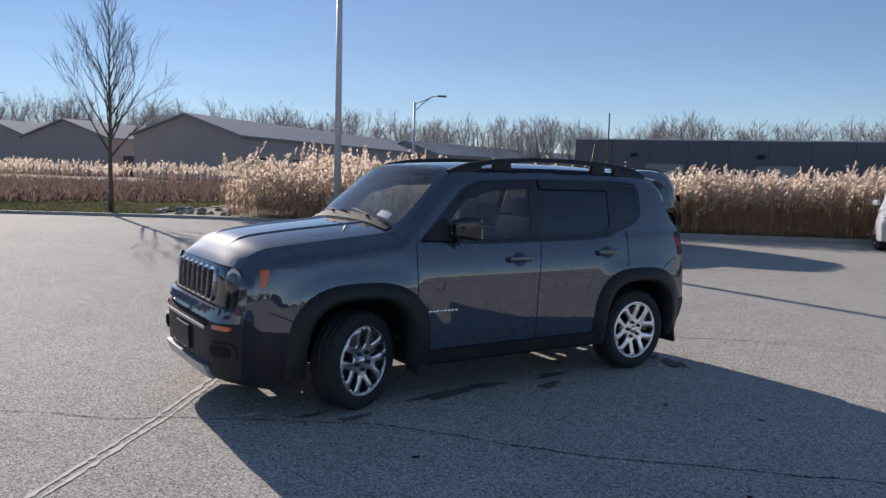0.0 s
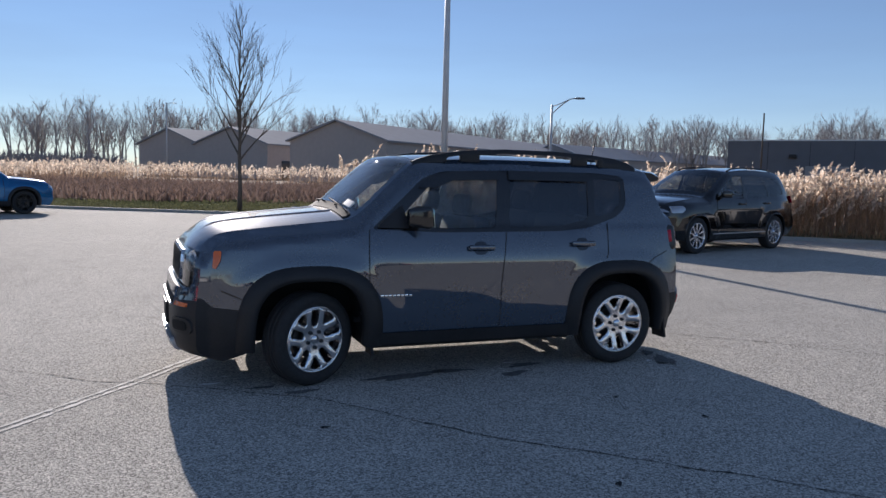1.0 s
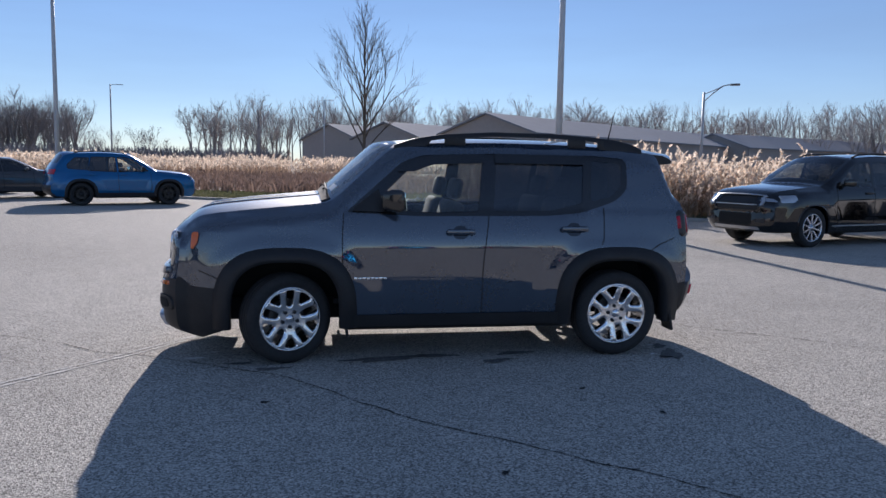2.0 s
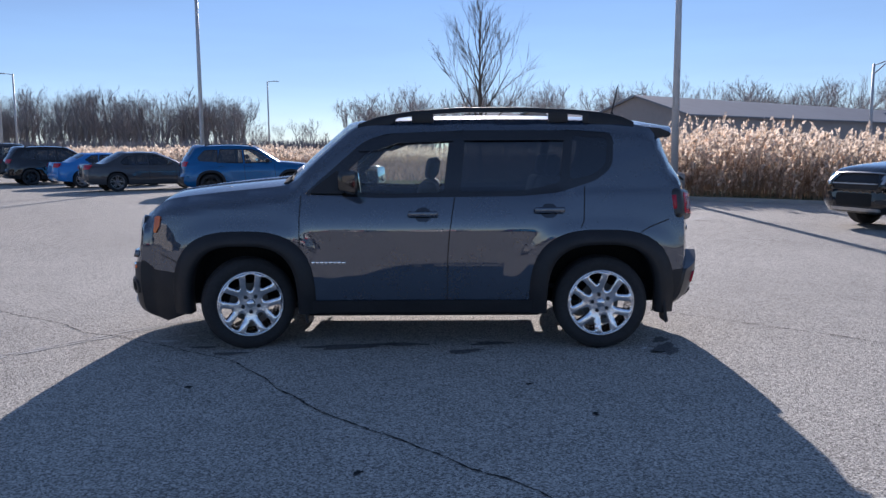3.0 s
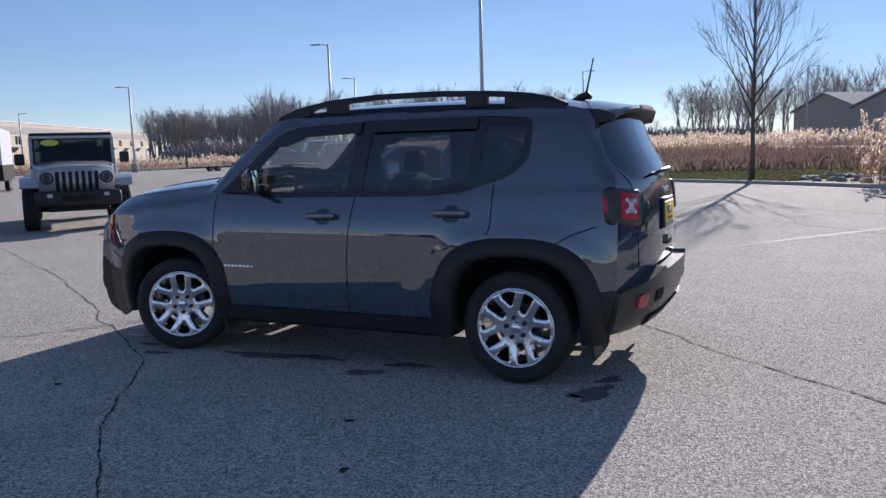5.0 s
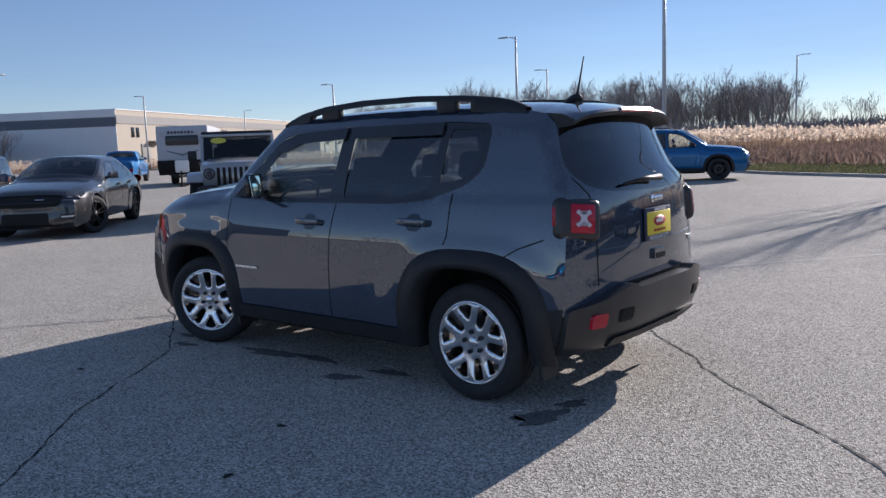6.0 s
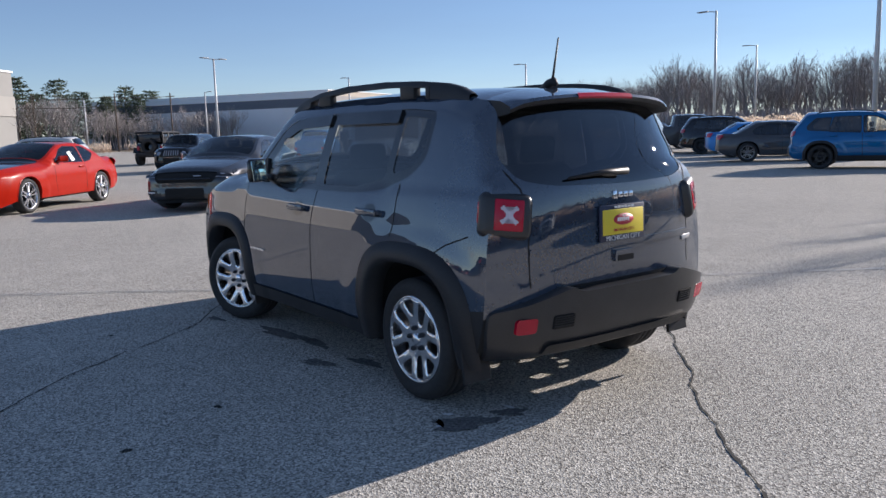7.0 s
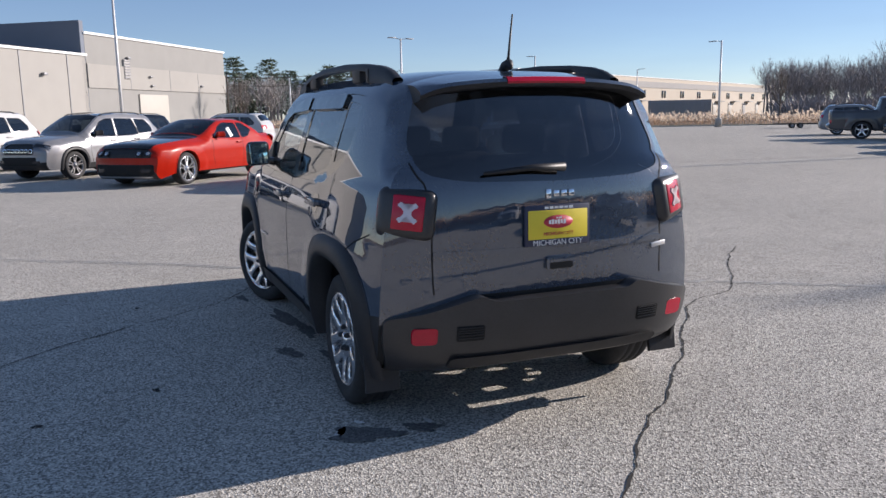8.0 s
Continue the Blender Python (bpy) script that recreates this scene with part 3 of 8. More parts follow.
def wheel_meshes(style, R, rr, width):
    key = (style, R, rr, width)
    if key in WHEELS:
        return WHEELS[key]
    h = width / 2
    n = 48 if style == "y5" else 28
    bm = bmesh.new()
    prof = [(rr - 0.012, -h * 0.72), (rr + 0.004, -h * 0.86), (rr + 0.02, -h * 0.93), ((R + rr) / 2, -h * 1.02), (R - 0.035, -h * 0.97), (R - 0.012, -h * 0.86), (R - 0.003, -h * 0.7),
            (R, -h * 0.45), (R - 0.007, -h * 0.42), (R - 0.007, -h * 0.38), (R, -h * 0.35), (R, -0.012), (R - 0.007, -0.009), (R - 0.007, 0.009), (R, 0.012), (R, h * 0.35), (R - 0.007, h * 0.38),
            (R - 0.007, h * 0.42), (R, h * 0.45), (R - 0.003, h * 0.7), (R - 0.012, h * 0.86), (R - 0.035, h * 0.97), ((R + rr) / 2, h * 1.02), (rr, h * 0.9), (rr - 0.012, h * 0.7)]
    lathe(bm, prof, n)
    tyre = bpy.data.meshes.new("tyre")
    for f in bm.faces:
        f.smooth = True
    bm.to_mesh(tyre)
    bm.free()
    bm = bmesh.new()
    lathe(bm, [(rr - 0.006, -h * 0.70), (rr + 0.003, -h * 0.84), (rr + 0.002, -h * 0.90), (rr - 0.006, -h * 0.92), (rr - 0.014, -h * 0.88), (rr - 0.020, -h * 0.7), (rr - 0.03, -h * 0.3), (rr - 0.035, h * 0.6), (rr - 0.03, h * 0.85)], n)
    y0 = -h * 0.80
    count = {"y5": 5, "v5": 5, "s10": 10, "d5": 5, "b5": 5, "s5": 5}[style]
    if style == "y5":
        wheel_face(bm, rr, y0)
    for k in range(0 if style == "y5" else count):
        a = math.pi / 2 + k * math.tau / count
        pol = lambda r, da: (r * math.cos(a + da), r * math.sin(a + da))
        if style in ("v5", "d5"):
            for sg in (-1, 1):
                arm(bm, pol(0.04, 0.25 * sg), pol(rr - 0.012, 0.19 * sg), 0.034, 0.028, y0 + 0.004, y0 - 0.008, 0.04)
        elif style == "s10":
            arm(bm, pol(0.04, 0), pol(rr - 0.012, 0.06), 0.03, 0.036, y0 + 0.003, y0 - 0.008, 0.04)
        else:
            arm(bm, pol(0.04, 0), pol(rr - 0.012, 0), 0.085, 0.06, y0 + 0.003, y0 - 0.008, 0.04)
    if style == "y5":
        lathe(bm, [(0.0, y0 - 0.008), (0.026, y0 - 0.006), (0.031, y0 - 0.001), (0.034, y0 + 0.008)], 24)
    else:
        lathe(bm, [(0.0, y0 - 0.012), (0.030, y0 - 0.011), (0.034, y0 - 0.004), (0.075, y0 + 0.002), (0.082, y0 + 0.05)], 24)
    rim = bpy.data.meshes.new("rim")
    for f in bm.faces:
        f.smooth = f.smooth or (len(f.verts) == 4 and f.calc_area() < 0.002)
    bm.to_mesh(rim)
    bm.free()
    bm = bmesh.new()
    dr = 0.140 if style == "y5" else 0.155
    lathe(bm, [(0.03, y0 + 0.075), (dr, y0 + 0.075), (dr, y0 + 0.10), (0.03, y0 + 0.10)], 28)
    disc = bpy.data.meshes.new("brake_disc")
    bm.to_mesh(disc)
    bm.free()
    bm = bmesh.new()
    lathe(bm, [(0.0, h * 0.5), (rr - 0.03, h * 0.5), (rr - 0.03, h * 0.62), (0.0, h * 0.62)], 28)
    back = bpy.data.meshes.new("wheel_back")
    bm.to_mesh(back)
    bm.free()
    bm = bmesh.new()
    if style == "y5":
        lathe(bm, [(0.0, -0.017), (0.008, -0.015), (0.013, -0.008), (0.0145, 0.004), (0.0145, 0.012)], 12)
    for k in range(0 if style == "y5" else 5):
        a = k * math.tau / 5 + math.pi / 2
        r = bmesh.ops.create_cone(bm, cap_ends=True, segments=6, radius1=0.0095, radius2=0.008, depth=0.03)
        mm = Matrix.Translation((0.055 * math.cos(a), y0 - 0.006, 0.055 * math.sin(a))) @ Matrix.Rotation(math.pi / 2, 4, 'X')
        for v in r["verts"]:
            v.co = mm @ v.co
    nuts = bpy.data.meshes.new("lug_nuts")
    bm.to_mesh(nuts)
    bm.free()
    tyre.materials.append(M_RUBBER)
    disc.materials.append(M_BRAKE)
    back.materials.append(M_UNDER)
    nuts.materials.append(M_BLACK)
    WHEELS[key] = (tyre, rim, disc, back, nuts)
    return WHEELS[key]


def put_wheel(car, style, R, rr, width, x, y, steer, rim_mat, label, spin=0.0):
    tyre, rim, disc, back, nuts = wheel_meshes(style, R, rr, width)
    if not rim.materials:
        rim.materials.append(rim_mat)
    ob = new("wheel", tyre)
    ob.parent = car
    ob.matrix_basis = pose(x, y, R, 0, 0, steer + (180 if y > 0 else 0)) @ Matrix.Rotation(radians(spin), 4, 'Y')
    ob["label"] = "black rubber tyre on " + label
    many = [("wheel_back", back), ("lug_nuts", nuts)]
    if style == "y5":
        many = []
        for k in range(5):
            a = k * math.tau / 5 - math.pi / 2
            o = new("lug_nut", nuts)
            o.parent, o.matrix_basis = ob, pose(0.060 * math.cos(a), -width * 0.40 + 0.002, 0.060 * math.sin(a))
    for nm, me in [("rim", rim), ("brake_disc", disc)] + many:
        o = new(nm, me)
        o.parent = ob
        if nm == "lug_nuts":
            o["kind"] = "stuff"
        if nm == "rim":
            o["label"] = label
            if me.materials[0] != rim_mat:
                o.material_slots[0].link = 'OBJECT'
                o.material_slots[0].material = rim_mat
    return ob


def strip(name, rows, material, parent, label=""):
    """Quads between rows of points (each row a cross section)."""
    rows = [list(r) for r in rows]
    k = len(rows[0])
    verts = [p for r in rows for p in r]
    faces = [(i * k + j, i * k + j + 1, (i + 1) * k + j + 1, (i + 1) * k + j) for i in range(len(rows) - 1) for j in range(k - 1)]
    return mesh_ob(name, verts, faces, material, parent, label)


def seat(car, x, y, z, material, wide=0.46):
    for nm, c, s, rot in (("seat_cushion", (x, y, z), (0.5, wide, 0.16), 0), ("seat_back", (x + 0.27, y, z + 0.34), (0.14, wide, 0.62), 14), ("headrest", (x + 0.36, y, z + 0.74), (0.09, min(wide, 0.27), 0.17), 10)):
        bm = bmesh.new()
        box(bm, *c, *s, 0.045, Matrix.Rotation(radians(rot), 4, 'Y'), 3)
        part(nm, bm, material, car)


def build_car(name, S, m, label, category, group=""):
    """A vehicle from its side outline and features."""
    car = thing(name, m, label, category, group)
    G = Shape(S)
    step = G.step
    # side outline: along the top, then back along the sill with the arches
    bottom = []
    for p in G.arch(G.wb / 2, G.ra, tall=G.tall)[::-1]:
        bottom.append(p)
    for p in G.arch(-G.wb / 2, G.ra, tall=G.tall)[::-1]:
        bottom.append(p)
    outer = list(G.pts) + densify([G.pts[-1]] + bottom + [G.pts[0]], step, closed=False)[1:-1]
    names = {"body": ("body_side", G.paint)}
    names.update(G.side_parts)
    tri = panels(outer, G.side_feats, step)
    for sg in (-1, 1):
        for key, (V, T) in tri.items():
            nm, mt = names.get(key, (key, G.paint))
            d = G.inset.get(key, 0.0)
            yy = G.y(V[:, 0], V[:, 1]) - d
            P3 = np.stack([V[:, 0], yy * sg, V[:, 1]], 1)
            ob = mesh_ob(nm, P3.tolist(), (T if sg < 0 else T[:, ::-1]).tolist(), mt, car)
            ob.data.normals_split_custom_set_from_vertices((G.side_normal(V[:, 0], V[:, 1]) * (1, sg, 1)).tolist())
            if key in G.labels:
                ob["label"] = G.labels[key]
            if "glass" in key or "window" in nm:
                ob.visible_shadow = mt is not M_GLASS and mt is not M_SCREEN
    # skin over front, bonnet, roof and tail
    L = G.arc[-1]
    rim_pts = [(u, -0.8) for u in G.arc] + [(u, 0.8) for u in G.arc[::-1]]
    k = int(1.6 / step)
    rect = [(float(u), -0.8) for u in G.arc] + [(L, -0.8 + 1.6 * j / k) for j in range(1, k)] + [(float(u), 0.8) for u in G.arc[::-1]] + [(0.0, 0.8 - 1.6 * j / k) for j in range(1, k)]
    tri = panels(rect, G.skin_feats(G), step)
    names = {"body": ("body_skin", G.paint)}
    names.update(G.skin_parts)
    for key, (V, T) in tri.items():
        if key == "none":
            continue
        nm, mt = names.get(key, (key, G.paint))
        P3 = G.skin(V[:, 0], V[:, 1] / 0.8)
        d = G.inset.get(key, 0.0)
        if d:
            P3 = P3 - d * np.stack([np.interp(V[:, 0], G.arc, G.nor[:, 0]), 0 * V[:, 0], np.interp(V[:, 0], G.arc, G.nor[:, 1])], 1)
        ob = mesh_ob(nm, P3.tolist(), T.tolist(), mt, car)
        ob.data.normals_split_custom_set_from_vertices(G.skin_normal(V[:, 0], V[:, 1] / 0.8).tolist())
        if key in G.labels:
            ob["label"] = G.labels[key]
        if mt in (M_GLASS, M_SCREEN):
            ob.visible_shadow = False
    # wheel arch trims and liners
    for ax in (-G.wb / 2, G.wb / 2):
        for sg in (-1, 1):
            rows = []
            inner, outr = G.arch(ax, G.ra - 0.012, drop=0.01, tall=G.tall), G.arch(ax, G.ra + G.flare, drop=0.01, tall=1 + (G.tall - 1) * 0.3)
            for a, b in zip(inner, outr):
                ya, yb = float(G.y(a[0], a[1])), float(G.y(b[0], b[1]))
                ym = max(ya, yb)
                rows.append([(a[0], sg * (ya - 0.10), a[1]), (a[0], sg * (ym + G.proud), a[1]), (b[0] * 0.25 + a[0] * 0.75, sg * (ym + G.proud + 0.006), b[1] * 0.25 + a[1] * 0.75),
                             (b[0], sg * (yb + G.proud * 0.45), b[1]), (b[0], sg * (yb - 0.012), b[1])])
            if sg > 0:
                rows = rows[::-1]
            strip("arch_trim", rows, G.trim, car, "black plastic wheel arch trim" if G.trim is M_BLACK else "")
            lin = G.arch(ax, G.ra + 0.005, 16, tall=G.tall)
            low = 0.40 if G.wheel == "y5" else 0.0
            rows = [[(p[0], sg * (G.W - 0.08), p[1]), (p[0], sg * (G.W - 0.43), max(p[1], low)), (ax, sg * (G.W - 0.43), max(min(p[1], G.R), low))] for p in lin]
            if sg > 0:
                rows = rows[::-1]
            strip("wheel_well", rows, M_UNDER, car).data.shade_flat()
    # underbody and floor
    bm = bmesh.new()
    zb = G.sill - 0.03
    box(bm, 0, 0, zb + 0.07, G.wb - 2 * G.ra - 0.02, 2 * G.W - 0.16, 0.16, 0.03)
    box(bm, G.wb / 2, 0, zb + 0.12, 2 * G.ra + 0.3, 2 * G.W - 0.74, 0.16, 0.03)
    box(bm, -G.wb / 2, 0, zb + 0.12, 2 * G.ra + 0.5, 2 * G.W - 0.74, 0.18, 0.03)
    part("underbody", bm, M_UNDER, car)
    for ax in (-G.wb / 2, G.wb / 2):
        bm = bmesh.new()
        tube(bm, [(ax, -G.W + 0.25, G.R), (ax, G.W - 0.25, G.R)], 0.045, 8)
        part("axle", bm, M_UNDER, car)
    # wheels
    for ax, st in ((-G.wb / 2, G.steer), (G.wb / 2, 0)):
        for sg in (-1, 1):
            put_wheel(car, G.wheel, G.R, G.rr, G.tw, ax, sg * (G.W - G.tw / 2 - G.wi), st, G.rim_mat, G.rim_label, -24 * sg if ax > 0 and G.wheel == "y5" else 0)
    # cabin
    if G.seats:
        zf = G.sill + 0.28
        xs = G.seats
        for y in (-0.36, 0.36):
            seat(car, xs[0], y, zf, G.seat_mat)
        for y in (-0.36, 0.36):
            seat(car, xs[1], y, zf + 0.02, G.seat_mat, 0.56)
        one_box("dashboard", (xs[0] - 0.72, 0, G.belt - 0.11), (0.40, 1.34, 0.22), M_SEAT, car, 0.05)
        bm = bmesh.new()
        pts = []
        for i in range(25):
            a = i * math.tau / 24
            pts.append((xs[0] - 0.40 + 0.10 * math.cos(a) * 0.9, -0.36 + 0.185 * math.sin(a), G.belt - 0.06 + 0.16 * math.cos(a)))
        tube(bm, pts, 0.014, 6, cap=False)
        tube(bm, [(xs[0] - 0.40, -0.36, G.belt - 0.06), (xs[0] - 0.62, -0.36, G.belt - 0.14)], 0.03, 8)
        tube(bm, [(xs[0] - 0.40, -0.53, G.belt - 0.06), (xs[0] - 0.40, -0.19, G.belt - 0.06)], 0.016, 6)
        part("steering_wheel", bm, M_SEAT, car)
        one_box("cabin_floor", (0.1, 0, G.sill + 0.16), (G.wb * 0.8, 1.36, 0.04), M_SEAT, car, 0.01)
        bm = bmesh.new()
        box(bm, *G.skin(G.u_at(G.i_screen_top), 0.0).tolist(), 0.03, 0.22, 0.06, 0.02, Matrix.Translation((0.12, 0, -0.13)))
        part("inside_mirror", bm, M_BLACK, car)
    # mirrors
    if G.mirror:
        mx, mz, mw, mh = G.mirror
        for sg in (-1, 1):
            y0 = float(G.y(mx, mz - 0.02))
            bm = bmesh.new()
            for v in box(bm, mx, sg * (y0 + 0.04 + mw / 2), mz, 0.13, mw, mh, 0.035, None, 3):
                if v.co.x < mx:
                    v.co.y -= sg * 0.55 * (abs(v.co.y) - y0 - 0.04)
                    v.co.z = mz + (v.co.z - mz) * 0.82
                else:
                    v.co.x += 0.45 * (abs(v.co.y) - (y0 + 0.04 + mw / 2))
            box(bm, mx + 0.01, sg * (y0 + 0.02), mz - mh * 0.32, 0.08, 0.10, 0.05, 0.015)
            mo = part("door_mirror", bm, G.mirror_mat, car)
            one_box("mirror_glass", (mx + 0.071, sg * (y0 + 0.04 + mw / 2), mz), (0.006, mw - 0.035, mh - 0.03), M_MIRROR, mo, 0.002, "", Matrix.Rotation(radians(-24.2 * sg), 4, 'Z') @ Matrix.Rotation(radians(-7), 4, 'Y'))
    # door handles
    for hx, hz in G.handles:
        for sg in (-1, 1):
            y0 = float(G.y(hx, hz))
            bm = bmesh.new()
            box(bm, hx, sg * (y0 + 0.028), hz, 0.215, 0.022, 0.042, 0.012, None, 2)
            for dx in (-0.088, 0.088):
                box(bm, hx + dx, sg * (y0 + 0.008), hz, 0.03, 0.03, 0.026, 0.006)
            part("door_handle", bm, G.handle_mat, car)
    # panel gaps
    for line in G.seams:
        for sg in (-1, 1):
            pts = densify(line, 0.06, closed=False)
            rows = []
            for i, (x, z) in enumerate(pts):
                a, b = Vector(pts[max(i - 1, 0)]), Vector(pts[min(i + 1, len(pts) - 1)])
                d = (b - a).normalized()
                n = Vector((-d.y, d.x)) * G.gap
                rows.append([((x + n.x), sg * (float(G.y(x + n.x, z + n.y)) + 0.0012), z + n.y), ((x - n.x), sg * (float(G.y(x - n.x, z - n.y)) + 0.0012), z - n.y)])
            strip("panel_gap", rows, M_UNDER, car)
    for poly in G.skin_seams:
        pts = densify([(G.u_at(i), v) for i, v in poly], 0.05, closed=False)
        rows = []
        for i, (u, w) in enumerate(pts):
            a, b = Vector(pts[max(i - 1, 0)]), Vector(pts[min(i + 1, len(pts) - 1)])
            d = (b - a).normalized()
            n = Vector((-d.y, d.x)) * G.gap
            q = G.skin([u + n.x, u - n.x], [(w + n.y) / 0.8, (w - n.y) / 0.8])
            nn = np.array([np.interp(u, G.arc, G.nor[:, 0]), 0, np.interp(u, G.arc, G.nor[:, 1])]) * 0.0015
            rows.append([tuple(q[0] + nn), tuple(q[1] + nn)])
        strip("panel_gap", rows, M_UNDER, car)
    return car, G


def base_spec(**kw):
    d = dict(step=0.09, tall=1.0, W=0.90, wb=2.57, R=0.345, ra=0.40, sq=2.3, flare=0.05, proud=0.014, trim=M_BLACK, tf=0.17, xf=-1.45, lf=0.55, tr=0.10, xr=1.3, lr=0.6, belt=1.12, tum=0.30, tum2=0.10,
             cd=0.13, curl=0.15, rcurl=0.05, swell=0.012, sill=0.26, low_top=0.75, pw=2.6, crown=dict(b=0.13, g=0.15, h=0.05, w=0.10, r=0.04, k=0.11, t=0.13, c=0.12), paint=P_GREY,
             side_parts={}, side_feats=[], skin_parts={}, inset={}, labels={}, skin_feats=lambda G: [], wheel="s10", rr=0.23, tw=0.22, wi=0.02, steer=0, rim_mat=M_RIM, rim_label="silver alloy rim",
             seats=(-0.35, 0.55), seat_mat=M_SEAT, mirror=(-0.55, 1.2, 0.17, 0.15), mirror_mat=M_BLACK, handles=[], handle_mat=M_BLACK, seams=[], skin_seams=[], gap=0.004, i_screen_top=10)
    d.update(kw)
    return d


def skin_poly(G, pts):
    """A polygon on the skin from (outline index, v) pairs."""
    return [(G.u_at(i), 0.8 * v) for i, v in pts]


def lamp_pod(name, car, G, pts, mt, thick=0.02, lift=0.004, label="", r=0.02, parent=None, taper=0.0):
    """A raised lens or trim piece on the skin, from (outline index, v) corners."""
    poly = rounded(skin_poly(G, pts), r)
    tri = panels(densify(poly, 0.05), [], 0.05)
    V, T = tri["body"]
    nn = np.stack([np.interp(V[:, 0], G.arc, G.nor[:, 0]), 0 * V[:, 0], np.interp(V[:, 0], G.arc, G.nor[:, 1])], 1)
    P3 = G.skin(V[:, 0], V[:, 1] / 0.8)
    full = (lift + thick) * (1 - taper * np.abs(V[:, 1:2] / 0.8) ** 6)
    return solid_sheet(name, P3 + nn * full, P3 + nn * (lift - 0.01), T[:, ::-1], mt, parent or car, label)


def side_pod(name, car, G, poly, mt, thick=0.02, label="", sides=(-1, 1), r=0.015):
    """A raised piece on the body's side from (x, z) corners."""
    tri = panels(densify(rounded(poly, r), 0.04), [], 0.05)
    V, T = tri["body"]
    for sg in sides:
        y = G.y(V[:, 0], V[:, 1])
        top = np.stack([V[:, 0], sg * (y + thick), V[:, 1]], 1)
        bot = np.stack([V[:, 0], sg * (y - 0.01), V[:, 1]], 1)
        solid_sheet(name, top, bot, T if sg > 0 else T[:, ::-1], mt, car, label)


def solid_sheet(name, top, bot, T, mt, parent, label=""):
    """Close a triangulated sheet with its offset copy into a solid."""
    n = len(top)
    edges = {}
    for t in T:
        for a, b in ((t[0], t[1]), (t[1], t[2]), (t[2], t[0])):
            edges[(int(a), int(b))] = edges.get((int(a), int(b)), 0) + 1
    rim = [(a, b) for (a, b) in edges if (b, a) not in edges]
    # the rim gets vertices of its own, so that its edge stays crisp
    verts = list(map(tuple, top)) + list(map(tuple, bot))
    faces = [tuple(int(i) for i in t[::-1]) for t in T]
    for a, b in rim:
        k = len(verts)
        verts += [tuple(top[a]), tuple(top[b]), tuple(bot[b]), tuple(bot[a])]
        faces.append((k, k + 1, k + 2, k + 3))
    return mesh_ob(name, verts, faces, mt, parent, label)


# ---- the grey compact SUV that the camera walks round ----
HERO_SIL = [(-1.88, 0.20, "b"), (-2.04, 0.26, "b"), (-2.065, 0.42, "b"), (-2.065, 0.58, "b"), (-2.05, 0.69, "g"), (-2.035, 0.80, "g"), (-2.025, 0.94, "g"), (-1.99, 1.02, "h"),
            (-1.885, 1.085, "h"), (-1.62, 1.125, "h"), (-1.32, 1.155, "h"), (-1.02, 1.185, "h"), (-0.93, 1.215, "w"), (-0.75, 1.375, "w"), (-0.52, 1.575, "w"), (-0.42, 1.628, "r"),
            (-0.10, 1.650, "r"), (0.50, 1.658, "r"), (1.10, 1.645, "r"), (1.50, 1.618, "r"), (1.66, 1.585, "r"), (1.695, 1.54, "k"), (1.735, 1.41, "k"), (1.79, 1.29, "k"), (1.845, 1.20, "t"),
            (1.868, 1.06, "t"), (1.875, 0.88, "t"), (1.876, 0.715, "t"), (1.874, 0.66, "c"), (1.870, 0.60, "c"), (1.856, 0.50, "c"), (1.80, 0.36, "c"), (1.69, 0.29, "c"), (1.64, 0.275, "c")]


def hero_feats(G):
    v = lambda pts: skin_poly(G, pts)
    return [("black_nose", rounded(v([(4.25, -0.93), (6.3, -0.95), (6.3, 0.95), (4.25, 0.93)]), 0.05)),
            ("front_bumper", v([(0, -1), (3.5, -1), (3.35, -0.75), (3.4, -0.5), (3.4, 0.5), (3.35, 0.75), (3.5, 1), (0, 1)])),
            ("windscreen", rounded(v([(12.05, -0.93), (14.9, -0.93), (14.95, 0), (14.9, 0.93), (12.05, 0.93), (11.7, 0.5), (11.6, 0), (11.7, -0.5)]), 0.05)),
            ("rear_window", rounded(v([(20.6, -0.95), (22.5, -0.975), (23.3, -0.975), (24.0, -0.84), (24.27, -0.6), (24.36, 0), (24.27, 0.6), (24.0, 0.84), (23.3, 0.975), (22.5, 0.975), (20.6, 0.95)]), 0.07)),
            ("rear_bumper", v([(29.6, -1), (29.1, -0.80), (27.9, -0.52), (27.9, 0.52), (29.1, 0.80), (29.6, 1), (33, 1), (33, -1)]))]


WIN_F = [(-0.68, 1.150), (-0.36, 1.452), (-0.22, 1.515), (0.20, 1.535), (0.155, 1.135), (-0.2, 1.128)]
WIN_R = [(0.275, 1.137), (0.315, 1.538), (1.02, 1.535), (0.985, 1.20), (0.72, 1.145)]
WIN_Q = [(1.055, 1.218), (1.085, 1.533), (1.335, 1.515), (1.315, 1.33), (1.23, 1.255)]
DLO = [(-0.84, 1.125), (-0.80, 1.165), (-0.42, 1.50), (-0.26, 1.555), (0.3, 1.575), (1.1, 1.572), (1.375, 1.55), (1.365, 1.31), (1.25, 1.215), (0.98, 1.13), (0.7, 1.105), (-0.3, 1.098)]
